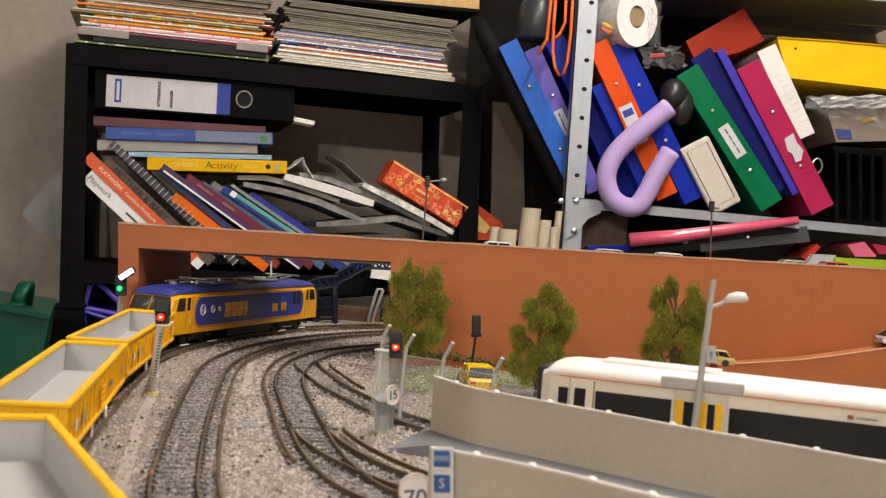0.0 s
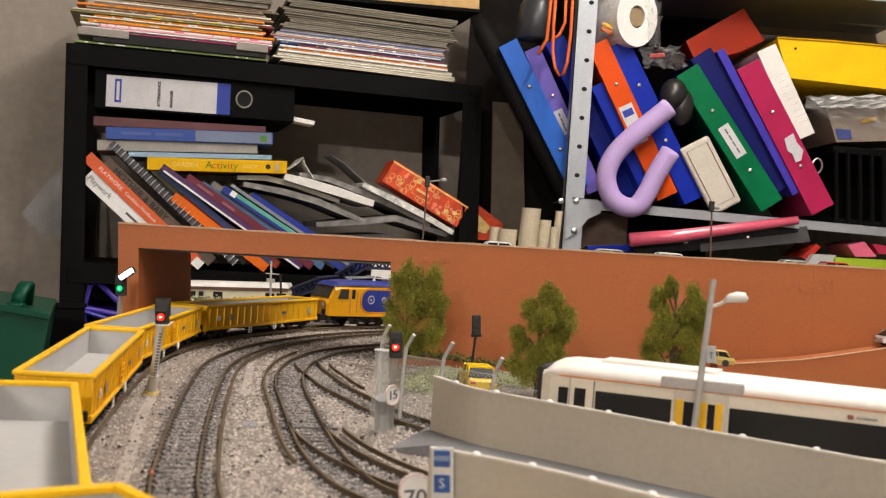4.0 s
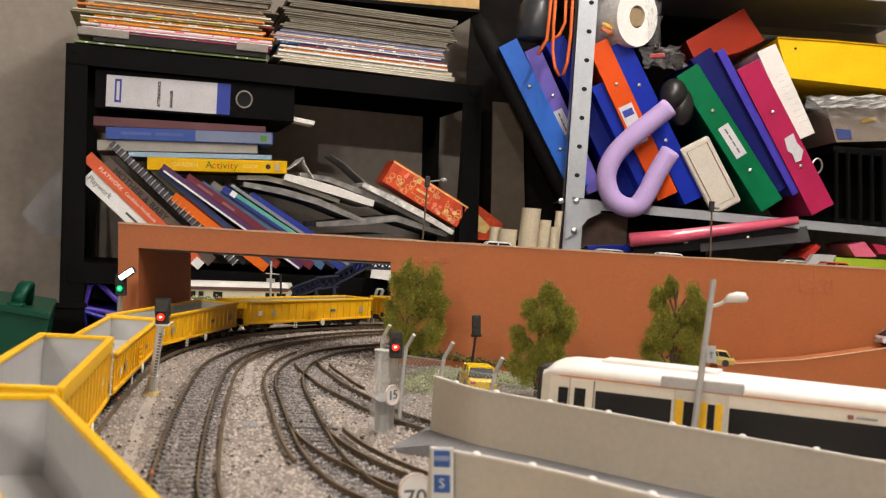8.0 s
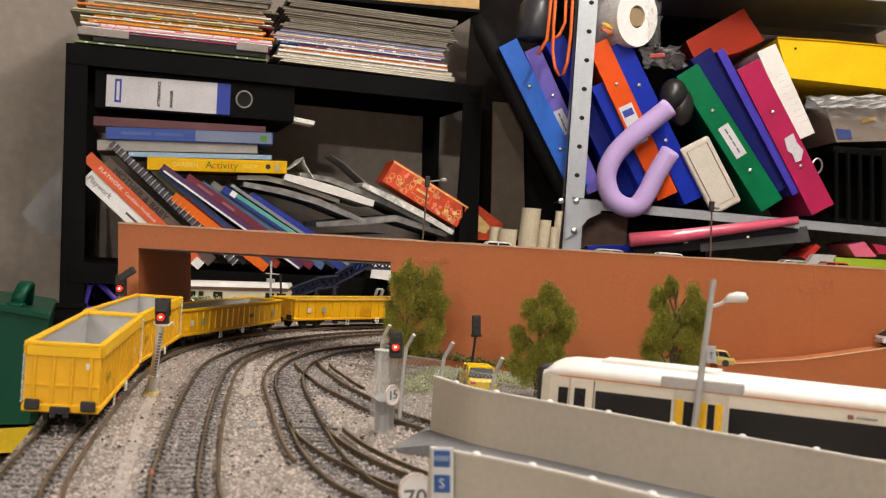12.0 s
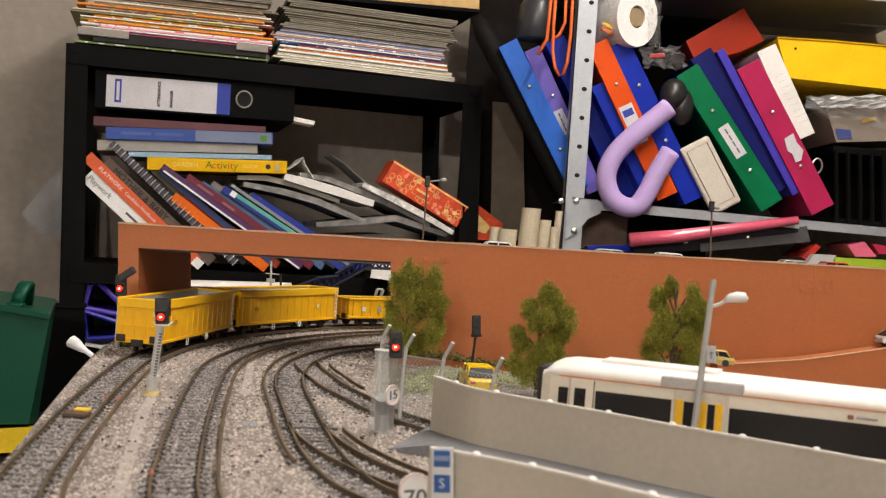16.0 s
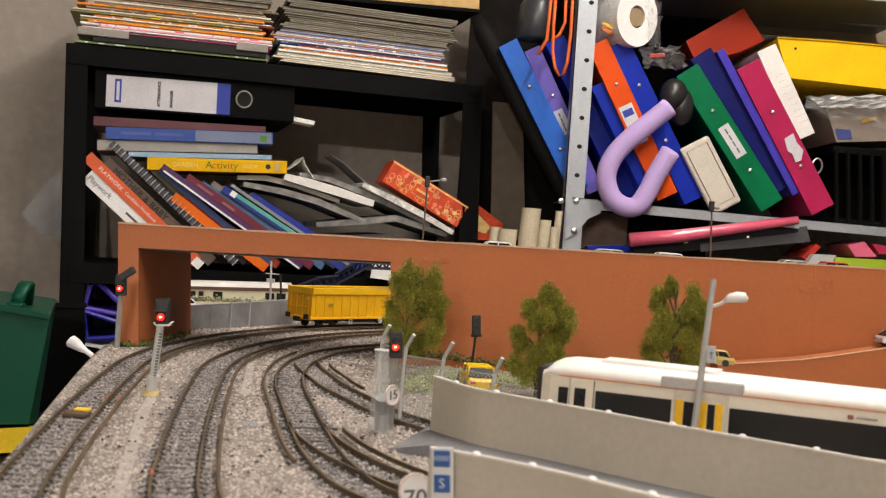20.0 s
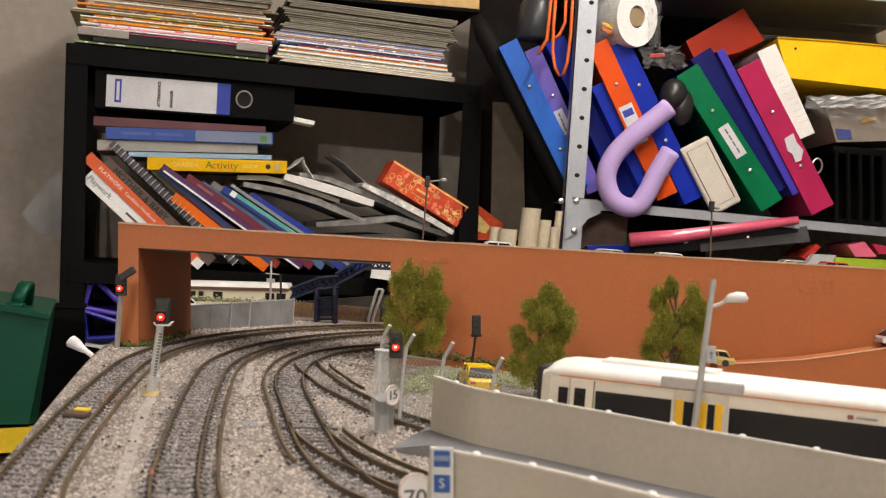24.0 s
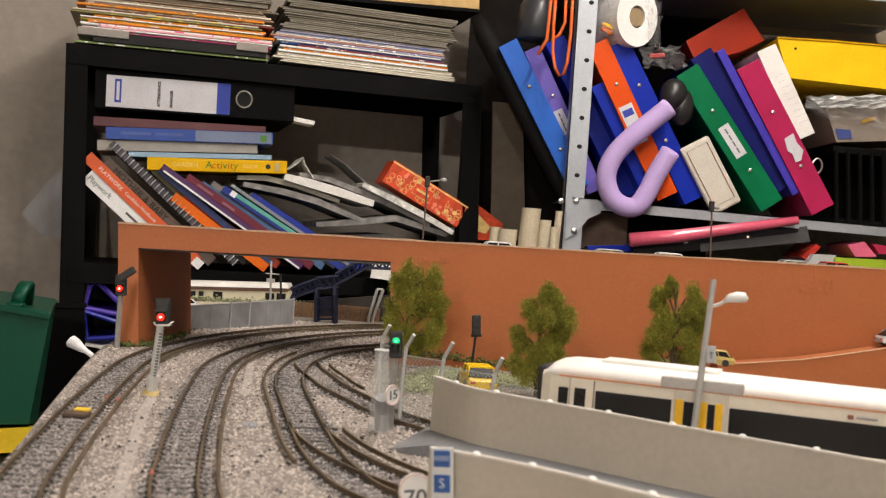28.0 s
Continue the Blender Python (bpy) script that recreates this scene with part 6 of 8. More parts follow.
# Pink cover coloured dark to carry the shade under the file.
bound_book("book", "pink paperback lying in the pile, shade in its colour", (-0.6109, 2.0236, 0.2342), (-0.3273, 2.0935, 0.2439), 0.016, 0.2, cover("shaded_pink", (0.13, 0.058, 0.064)), IN_R, hard=False)
t, m = bound_book("book", "blue paperback lying in the pile", (-0.5885, 2.0251, 0.2128), (-0.3131, 2.0930, 0.2289), 0.021, 0.2, cover("book_blue", (0.05, 0.095, 0.34)), IN_R, hard=False)
bars(t, m, [(0.025, 0.075), (0.082, 0.13), (0.228, 0.245)], 0.021, 0.011, cover("pale_blue_ink", (0.10, 0.14, 0.36)), 0.005)
bm = bmesh.new()
box(bm, (0.150, -0.0005, 0.001), (0.2815, 0.0004, 0.020), m)
part("spine_patch", bm, cover("pale_blue", (0.19, 0.23, 0.34)), t)
bm = bmesh.new()
box(bm, (0.262, -0.0009, 0.004), (0.273, -0.0003, 0.015), m)
part("spine_mark", bm, cover("green_mark", (0.10, 0.26, 0.06)), t)
bound_book("book", "thick cream book lying in the pile", (-0.6024, 2.0277, 0.1926), (-0.3388, 2.0927, 0.2110), 0.018, 0.2, cover("cream_book", (0.37, 0.35, 0.32), 0.6), IN_R, hard=False)
bound_book("book", "thin pale blue booklet lying in the pile", (-0.5509, 2.0364, 0.1864), (-0.3134, 2.0949, 0.2020), 0.0085, 0.2, cover("pale_sky", (0.33, 0.47, 0.60)), IN_R, hard=False)
YEL = cover("activity_yellow", (0.80, 0.46, 0.005))
t, m = bound_book("book", "yellow garden activity book lying on leaning books", (-0.5184, 2.0404, 0.1657), (-0.2851, 2.0979, 0.1793), 0.0225, 0.2, YEL, IN_R)
letters("GARDEN", m @ Matrix.Translation((0.042, -0.0003, 0.0108)) @ Matrix.Rotation(radians(90), 4, "X"), 0.0110, cover("pale_yellow_ink", (0.82, 0.62, 0.22)), t)
x = 0.099
for ch, wd, colr in (("A", 0.0105, (0.02, 0.16, 0.03)), ("c", 0.0085, (0.50, 0.10, 0.01)), ("t", 0.006, (0.45, 0.02, 0.03)), ("i", 0.0045, (0.02, 0.16, 0.03)), ("v", 0.008, (0.05, 0.2, 0.03)), ("i", 0.0045, (0.50, 0.02, 0.02)), ("t", 0.006, (0.5, 0.1, 0.01)), ("y", 0.008, (0.05, 0.1, 0.2))):
    letters(ch, m @ Matrix.Translation((x, -0.0003, 0.0112)) @ Matrix.Rotation(radians(90), 4, "X"), 0.0175, cover("ink_%d" % int(colr[0] * 100), colr), t)
    x += wd
letters("BOOK", m @ Matrix.Translation((0.163, -0.0003, 0.0108)) @ Matrix.Rotation(radians(90), 4, "X"), 0.0095, cover("pale_yellow_ink", (0.82, 0.62, 0.22)), t)
bm = bmesh.new()
cyl(bm, m @ Vector((0.207, -0.0005, 0.0115)), m @ Vector((0.207, 0.0004, 0.0115)), 0.0045, n=10)
part("spine_mark", bm, INK, t)
bm = bmesh.new()
box(bm, (0.219, -0.0005, 0.004), (0.227, 0.0004, 0.018), m)
part("spine_mark", bm, cover("tan_mark", (0.55, 0.42, 0.25)), t)

# ---- leaning books: spine edge from upper left to lower right ----
SP_WHITE = cover("spine_white", (0.88, 0.88, 0.88), 0.35)
SP_RED = cover("spine_red", (0.72, 0.135, 0.050), 0.35)
SP_BROWN = cover("spine_brown", (0.13, 0.10, 0.085), 0.4)


def lean(label, p0, p1, thick, col, depth=0.2, words=(), hard=False, dy=0.0):
    return bound_book("book", label, p0, p1, thick, depth, col, IN_R, words=words, hard=hard)


GREYINK = cover("grey_ink", (0.13, 0.11, 0.11))
t, m = lean("white paperback leaning at the end of the row", (-0.6223, 2.0168, 0.1384), (-0.4692, 2.0546, 0.0062), 0.026, SP_WHITE, words=(("Playwork", 0.004, 0.0135, GREYINK, "LEFT"),))
bars(t, m, [(0.090, 0.125), (0.131, 0.15)], 0.026, 0.012, GREYINK, 0.004)
t, m = lean("red paperback handbook leaning in the row", (-0.6222, 2.0148, 0.1729), (-0.4313, 2.0619, 0.0049), 0.021, SP_RED, words=(("PLAYWORK", 0.028, 0.0100, SP_WHITE, "LEFT"), ("Candidate Handbook", 0.088, 0.0082, SP_WHITE, "LEFT")))
t, m = lean("brown hardback titled mother and baby leaning in the row", (-0.5946, 2.0276, 0.1661), (-0.4081, 2.0736, 0.0063), 0.021, SP_BROWN, words=(("MOTHER & BABY", 0.020, 0.0160, cover("dark_ink", (0.018, 0.016, 0.015)), "LEFT"),), hard=True)
t, m = lean("grey wire-bound notebook leaning in the row", (-0.5817, 2.0208, 0.2014), (-0.3649, 2.0742, 0.0115), 0.013, cover("notebook_grey", (0.10, 0.095, 0.11)))
Ln = 0.29
for i in range(30):
    bm = bmesh.new()
    x = 0.008 + i * 0.0098
    tube(bm, [m @ Vector((x, -0.001 + 0.0035 * math.cos(a) - 0.003, 0.0065 + 0.0072 * math.sin(a))) for a in [2 * math.pi * k / 10 for k in range(10)]], 0.0011, 5, closed=True)
    part("wire_ring", bm, mat("wire_steel", (0.66, 0.65, 0.68), 0.35, 0.4), t)
lean("black thin book leaning in the row", (-0.5359, 2.0341, 0.1621), (-0.3482, 2.0804, 0.0126), 0.014, cover("spine_black", (0.025, 0.024, 0.026)))
lean("olive book leaning in the row", (-0.5180, 2.0465, 0.1671), (-0.3402, 2.0903, 0.0169), 0.010, cover("spine_olive", (0.10, 0.09, 0.05)))
lean("bright orange paperback leaning in the row", (-0.4759, 2.0449, 0.1174), (-0.3124, 2.0852, 0.0032), 0.017, cover("spine_orange", (0.78, 0.16, 0.015)))
lean("dark blue booklet leaning in the row", (-0.5016, 2.0446, 0.1633), (-0.3025, 2.0936, 0.0137), 0.011, cover("spine_navy", (0.05, 0.07, 0.17)))
lean("brick red paperback leaning in the row", (-0.4588, 2.0591, 0.1210), (-0.2931, 2.0999, 0.0102), 0.015, cover("spine_brick", (0.33, 0.055, 0.03)))
t, m = lean("purple and white folder leaning in the row", (-0.4955, 2.0381, 0.1683), (-0.2508, 2.0984, 0.0114), 0.012, cover("spine_purple", (0.10, 0.045, 0.13)))
bm = bmesh.new()
box(bm, (0.006, -0.0006, 0.0), (0.295, 0.0004, 0.0035), m)
part("white_edge", bm, SP_WHITE, t, "white spine edge")
t, m = lean("maroon paperback leaning in the row", (-0.4556, 2.0519, 0.1534), (-0.2337, 2.1066, 0.0124), 0.015, cover("spine_maroon", (0.17, 0.035, 0.055)))
bars(t, m, [(0.022, 0.055), (0.075, 0.10), (0.16, 0.20)], 0.015, 0.0075, cover("rose_ink", (0.27, 0.13, 0.15)), 0.004)
t, m = lean("blue wire-bound book leaning in the row", (-0.4310, 2.0600, 0.1428), (-0.2144, 2.1133, 0.0137), 0.014, cover("spine_steel_blue", (0.09, 0.16, 0.30)))
lean("grey book leaning in the row", (-0.4136, 2.0702, 0.1465), (-0.1934, 2.1245, 0.0169), 0.012, cover("spine_grey", (0.22, 0.20, 0.18)))
t, m = lean("navy and teal paperback leaning in the row", (-0.3933, 2.0652, 0.1390), (-0.1763, 2.1187, 0.0123), 0.013, cover("spine_blue2", (0.035, 0.055, 0.27)))
bm = bmesh.new()
box(bm, (0.026, -0.0006, 0.006), (0.205, 0.0004, 0.013), m)
part("teal_band", bm, cover("teal", (0.13, 0.42, 0.36)), t, "teal spine band")
bm = bmesh.new()
box(bm, (0.015, -0.0008, 0.003), (0.026, 0.0004, 0.013), m)
part("white_patch", bm, SP_WHITE, t)
lean("thin slate book leaning in the row", (-0.3794, 2.0767, 0.1493), (-0.1615, 2.1304, 0.0191), 0.006, cover("spine_slate", (0.28, 0.30, 0.33)))
lean("cobalt book leaning at the end of the row", (-0.3485, 2.0903, 0.1302), (-0.1435, 2.1408, 0.0140), 0.014, cover("spine_cobalt", (0.03, 0.05, 0.32)))
# small white price label on a book foot
bm = bmesh.new()
m = frame3((-0.4319, 2.0397, 0.0113), Vector((-0.4191, 2.0429, 0.0004)) - Vector((-0.4319, 2.0397, 0.0113)), IN_R)
box(bm, (0, -0.0004, 0), (0.017, 0.0004, 0.016), m)
lb = solo("price_label", bm, SP_WHITE, "small white label stuck on a book foot", "label")


# ---- limp papers and open magazines ----
def limp(name, label, line, inward, depth, thick, colour, category, sag=0.0):
    """A limp stack of paper whose front edge follows the points of line."""
    pts = [Vector(p) for p in line]
    w = Vector(inward)
    bm = bmesh.new()
    rings = []
    for i, p in enumerate(pts):
        d = (pts[min(i + 1, len(pts) - 1)] - pts[max(i - 1, 0)]).normalized()
        v = d.cross(w).normalized()
        k = i / (len(pts) - 1)
        th = thick * (0.7 + 0.3 * math.sin(k * 3.1))
        rings.append([p, p + w * depth + Vector((0, 0, -sag)), p + w * depth + v * th + Vector((0, 0, -sag)), p + v * th])
    loft(bm, rings)
    return solo(name, bm, colour, label, category, "loose papers on the rack")


NEWS = mat("newsprint", (0.68, 0.64, 0.60), 0.8, 0, 0.55, 120, 0.1, 25)
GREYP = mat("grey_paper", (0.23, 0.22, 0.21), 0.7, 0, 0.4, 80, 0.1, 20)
limp("open_magazine", "white magazine with curled pages sagging on the pile", [(-0.2905, 2.0986, 0.1689), (-0.2528, 2.1079, 0.1601), (-0.1927, 2.1227, 0.1469), (-0.1317, 2.1377, 0.1336)], IN_R, 0.2, 0.016, cover("page_white", (0.86, 0.84, 0.80), 0.6), "magazine")
limp("curled_page", "curled white page standing up from a magazine", [(-0.2826, 2.1045, 0.1879), (-0.2688, 2.1079, 0.1992), (-0.2598, 2.1101, 0.2110), (-0.2560, 2.1111, 0.1983), (-0.2385, 2.1154, 0.1736)], IN_R, 0.12, 0.0010, cover("page_white", (0.86, 0.84, 0.80), 0.6), "paper")
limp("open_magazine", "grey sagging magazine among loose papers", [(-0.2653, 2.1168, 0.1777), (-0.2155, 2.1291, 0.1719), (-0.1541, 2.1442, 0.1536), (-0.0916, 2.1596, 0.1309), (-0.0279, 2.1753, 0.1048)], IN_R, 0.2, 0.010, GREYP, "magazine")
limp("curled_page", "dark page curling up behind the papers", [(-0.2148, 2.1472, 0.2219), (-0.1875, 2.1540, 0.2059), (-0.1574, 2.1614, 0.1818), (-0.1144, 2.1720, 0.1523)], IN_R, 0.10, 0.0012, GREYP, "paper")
limp("newspaper", "folded printed newspaper sloping below the red box", [(-0.1539, 2.1262, 0.1682), (-0.1021, 2.1390, 0.1461), (-0.0495, 2.1520, 0.1236), (0.0146, 2.1678, 0.0935)], IN_R, 0.2, 0.012, NEWS, "newspaper")
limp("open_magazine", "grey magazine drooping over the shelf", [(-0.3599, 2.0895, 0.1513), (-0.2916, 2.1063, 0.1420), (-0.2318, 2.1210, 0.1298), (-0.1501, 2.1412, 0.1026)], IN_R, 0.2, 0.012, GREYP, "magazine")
limp("plastic_wallet", "pale plastic wallet of papers in the rack", [(-0.3712, 2.0927, 0.1626), (-0.3232, 2.1045, 0.1647), (-0.2738, 2.1167, 0.1568), (-0.1931, 2.1366, 0.1351)], IN_R, 0.2, 0.010, cover("wallet_grey", (0.42, 0.40, 0.34), 0.3), "plastic wallet")
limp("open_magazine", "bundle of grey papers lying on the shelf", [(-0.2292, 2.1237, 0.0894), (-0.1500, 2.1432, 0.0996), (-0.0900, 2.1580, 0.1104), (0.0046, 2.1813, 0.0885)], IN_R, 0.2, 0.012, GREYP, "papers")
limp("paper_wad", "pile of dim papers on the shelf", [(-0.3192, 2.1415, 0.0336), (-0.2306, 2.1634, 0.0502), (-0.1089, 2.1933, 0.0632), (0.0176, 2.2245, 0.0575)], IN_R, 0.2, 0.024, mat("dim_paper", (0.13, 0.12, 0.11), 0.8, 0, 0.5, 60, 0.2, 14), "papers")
limp("small_card", "small white card poking from the pile", [(-0.2850, 2.1199, 0.2755), (-0.2472, 2.1293, 0.2711)], IN_R, 0.05, 0.011, cover("page_white", (0.86, 0.84, 0.80), 0.6), "card")
bm = bmesh.new()
prism(bm, [(-0.7482, 2.0958, 0.0743), (-0.6907, 2.1100, 0.1596), (-0.6734, 2.1142, 0.0378), (-0.7125, 2.1046, 0.0369)], (0, 0.001, 0))
solo("paper_sheet", bm, cover("sheet_grey", (0.27, 0.265, 0.27), 0.6), "grey printed sheet hanging behind the rack post", "paper")

# ---- red patterned gift box ----
gb = thing("gift_box", "red gift box with gold pattern propped on papers", "gift box", at=(-0.1267, 2.1289, 0.1826))
p0, p1 = Vector((-0.1185, 2.1310, 0.1803)), Vector((0.0218, 2.1655, 0.1075))
m = frame3(p0, p1 - p0, IN_R)
L_ = (p1 - p0).length
GIFT = mat("gift_red", (0.70, 0.075, 0.020), 0.4, 0, 0.25, 150, 0.05, 40)
GOLD = mat("gift_gold", (0.92, 0.60, 0.22), 0.4, 0.0, 0.2, 300, 0.05, 60)
bm = bmesh.new()
box(bm, (0, 0, 0), (L_, 0.07, 0.045), m, 0.001)
part("carton", bm, GIFT, gb)
bm = bmesh.new()
box(bm, (0, -0.0006, 0.0405), (L_, 0.0004, 0.0432), m)
part("gold_edge", bm, GOLD, gb)
rg = random.Random(5)
for i in range(64):
    bm = bmesh.new()
    cx, cz = rg.uniform(0.008, L_ - 0.008), rg.uniform(0.005, 0.037)
    r = rg.uniform(0.002, 0.0055)
    if 0.055 < cx < 0.095 and 0.010 < cz < 0.034:
        continue
    if rg.random() < 0.6:
        n = rg.choice((5, 6, 12))
        tube(bm, [m @ Vector((cx + math.cos(a) * r * rg.uniform(0.8, 1.2), -0.0003, cz + math.sin(a) * r)) for a in [2 * math.pi * k / n for k in range(n)]], 0.0006, 5, closed=True)
        col = GOLD
    else:
        cyl(bm, m @ Vector((cx, -0.0004, cz)), m @ Vector((cx, 0.0005, cz)), r, n=9)
        col = mat("gift_pink", (0.85, 0.26, 0.17), 0.4) if rg.random() < 0.6 else GOLD
    part("ornament", bm, col, gb)
bm = bmesh.new()
fr = [m @ Vector(v) for v in ((0.056, -0.0004, 0.011), (0.094, -0.0004, 0.011), (0.094, -0.0004, 0.032), (0.056, -0.0004, 0.032))]
tube(bm, fr, 0.0007, 5, closed=True)
part("title_frame", bm, GOLD, gb)
bm = bmesh.new()
box(bm, (0.062, -0.0006, 0.019), (0.088, 0.0004, 0.0235), m)
part("writing_bar", bm, GOLD, gb)
bx = thing("red_carton", "small red carton behind the rack post", "carton", at=(0.0679, 2.2169, 0.0932))
bm = bmesh.new()
prism(bm, [(0.0580, 2.2145, 0.1538), (0.1086, 2.2269, 0.1218), (0.1089, 2.2270, 0.0909), (0.0630, 2.2157, 0.0875)], Vector(IN_R) * 0.09)
part("carton", bm, GIFT, bx)
bm = bmesh.new()
prism(bm, [(0.0592, 2.2128, 0.1370), (0.0855, 2.2193, 0.1136), (0.0780, 2.2174, 0.1003), (0.0617, 2.2134, 0.1033)], Vector(IN_R) * 0.002)
part("gold_patch", bm, GOLD, bx)

# ---- lower bay: blue magazine holders and paper cone; green case, yellow tub ----
BLUEP = mat("blue_plastic", (0.025, 0.03, 0.36), 0.3, 0, 0.08, 200, 0.03, 20)
VIOP = mat("violet_plastic", (0.085, 0.045, 0.44), 0.3, 0, 0.08, 200, 0.03, 20)


def holder(label, poly, col, w=0.010):
    t = thing("magazine_holder", label, "magazine holder", "magazine holders", at=poly[0])
    bm = bmesh.new()
    pts = [Vector(p) for p in poly]
    tube(bm, pts, w / 2, 8, closed=True)
    part("front_frame", bm, col, t)
    bm = bmesh.new()
    n = len(pts)
    for i in range(n):
        a, b = pts[i], pts[(i + 1) % n]
        prism(bm, [a + (b - a) * 0.02, b - (b - a) * 0.02, b - (b - a) * 0.02 + Vector(IN_R) * 0.22, a + (b - a) * 0.02 + Vector(IN_R) * 0.22], Vector((0, 0, 0.002)) if abs((b - a).x) > abs((b - a).z) else Vector((0.002, 0, 0)))
    part("shell", bm, col, t)


holder("violet plastic magazine holder in the lower bay", [(-0.6054, 2.0310, -0.0784), (-0.5990, 2.0326, -0.0390), (-0.5847, 2.0361, -0.0352), (-0.5458, 2.0457, -0.0699), (-0.5447, 2.0460, -0.0875)], VIOP)
holder("blue plastic magazine holder in the lower bay", [(-0.5966, 2.0272, -0.1309), (-0.6033, 2.0255, -0.0846), (-0.5441, 2.0401, -0.1007), (-0.5424, 2.0405, -0.1251)], BLUEP)
limp("paper_wad", "white papers under the blue holder", [(-0.5983, 2.0227, -0.1423), (-0.5709, 2.0295, -0.1467), (-0.5259, 2.0406, -0.1385)], IN_R, 0.2, 0.006, cover("page_white", (0.86, 0.84, 0.80), 0.6), "papers")
bm = bmesh.new()
a = Vector((-0.3353, 1.0920, -0.0299))
b = Vector((-0.3051, 1.0760, -0.0432))
d = (b - a)
ax = d.normalized()
e1 = ax.orthogonal().normalized()
e2 = ax.cross(e1)
rc = random.Random(4)
outer = [(0, 0.0060), (0.18, 0.0050), (0.40, 0.0036), (0.55, 0.0025), (1, 0.0022)]
loft(bm, [[a + d * k + (e1 * math.cos(t) + e2 * math.sin(t)) * r * rc.uniform(0.88, 1.1) for t in [2 * math.pi * i / 14 for i in range(14)]] for k, r in outer] + [[a + d * k + (e1 * math.cos(t) + e2 * math.sin(t)) * r for t in [2 * math.pi * i / 14 for i in range(14)]] for k, r in ((0.98, 0.0018), (0.5, 0.0018), (0.06, 0.0054))], cap=False)
solo("paper_cone", bm, cover("cone_white", (0.88, 0.88, 0.90), 0.4), "rolled white paper cone beside the baseboard", "paper cone", soft=True)

GREENP = mat("green_plastic", (0.001, 0.060, 0.033), 0.42, 0, 0.12, 300, 0.05, 10, spec=0.25)
gc = thing("green_case", "dark green plastic case with a moulded handle", "plastic case", at=(-0.4466, 1.3000, -0.1496))
bm = bmesh.new()
loft(bm, [[(-0.5100, 1.3000, -0.1545), (-0.4400, 1.3000, -0.1485), (-0.4250, 1.3000, -0.0290), (-0.4285, 1.3000, -0.0255), (-0.5182, 1.3000, -0.0180)], [(-0.5866, 1.5000, -0.1954), (-0.4969, 1.5000, -0.1829), (-0.4840, 1.5000, -0.0290), (-0.4870, 1.5000, -0.0265), (-0.6030, 1.5000, -0.0190)]])
part("shell", bm, GREENP, gc)
bm = bmesh.new()
lid = [(-0.5190, -0.0205), (-0.4250, -0.0300), (-0.4238, -0.0270), (-0.4262, -0.0236), (-0.5190, -0.0150)]
loft(bm, [[(x + 0.0015 * k, y, z - 0.0012 * k) for x, z in lid] for y, k in ((1.2935, 1), (1.2950, 0))] + [[(-0.6040, 1.5010, -0.0215), (-0.4850, 1.5010, -0.0290), (-0.4830, 1.5010, -0.0272), (-0.4845, 1.5010, -0.0245), (-0.6040, 1.5010, -0.0162)]])
part("lid", bm, GREENP, gc)
bm = bmesh.new()
box(bm, (-0.4770, 1.306, -0.0225), (-0.4590, 1.322, -0.0170), bevel=0.002, seg=2)
arch = [(-0.4685, 1.318, -0.0205), (-0.4665, 1.320, -0.0080), (-0.4650, 1.326, 0.0000), (-0.4655, 1.336, 0.0022), (-0.4670, 1.346, 0.0005), (-0.4695, 1.352, -0.0060), (-0.4720, 1.356, -0.0240)]
ringlist = []
for i, p in enumerate(arch):
    d = (Vector(arch[min(i + 1, 6)]) - Vector(arch[max(i - 1, 0)])).normalized()
    nrm = d.cross(Vector((1, 0, 0))).normalized()
    ringlist.append([Vector(p) + Vector((0.0075 * u, 0, 0)) + nrm * 0.0042 * v for u, v in ((1, 0.5), (0.8, 1), (-0.8, 1), (-1, 0.5), (-1, -0.5), (-0.8, -1), (0.8, -1), (1, -0.5))])
loft(bm, ringlist)
part("handle", bm, GREENP, gc, "moulded green strap handle", soft=True)
yt = thing("yellow_tub", "yellow plastic tub under the green case", "plastic tub", at=(-0.4630, 1.3000, -0.1820))
bm = bmesh.new()
loft(bm, [[(-0.4984, 1.2800, -0.1834), (-0.4356, 1.2850, -0.1759), (-0.4253, 1.2850, -0.1480), (-0.5003, 1.2800, -0.1565)], [(-0.6000, 1.5400, -0.2355), (-0.5120, 1.5400, -0.2259), (-0.4996, 1.5400, -0.1925), (-0.6024, 1.5400, -0.2002)]])
part("shell", bm, mat("yellow_plastic", (0.72, 0.50, 0.01), 0.4, 0, 0.1, 200, 0.05, 15), yt)
# Added black box makes the gap between case and rack dark.
bb = thing("dark_gap_box", "black box added to fill the dark gap beside the rack", "bin", at=(-0.5177, 1.6400, -0.2478))
bm = bmesh.new()
loft(bm, [[(-0.5447, 1.6400, -0.2546), (-0.4743, 1.6400, -0.2493), (-0.4891, 1.6400, -0.0411), (-0.5391, 1.6400, -0.0449)], [(-0.6178, 1.8600, -0.3015), (-0.5379, 1.8600, -0.2955), (-0.5547, 1.8600, -0.0593), (-0.6114, 1.8600, -0.0636)]])
part("body", bm, RACK, bb)
bm = bmesh.new()
tube(bm, [(-0.5384, 1.6380, -0.0455), (-0.4885, 1.6380, -0.0417), (-0.5553, 1.8620, -0.0604), (-0.6120, 1.8620, -0.0647)], 0.004, 6, closed=True)
part("rim", bm, RACK, bb)
tr = thing("storage_trunk", "dark storage trunk on the garage floor", "trunk", at=(-0.62, 1.42, -0.95))
bm = bmesh.new()
zt = (-0.4618, 1.2800, -0.1807)[2]
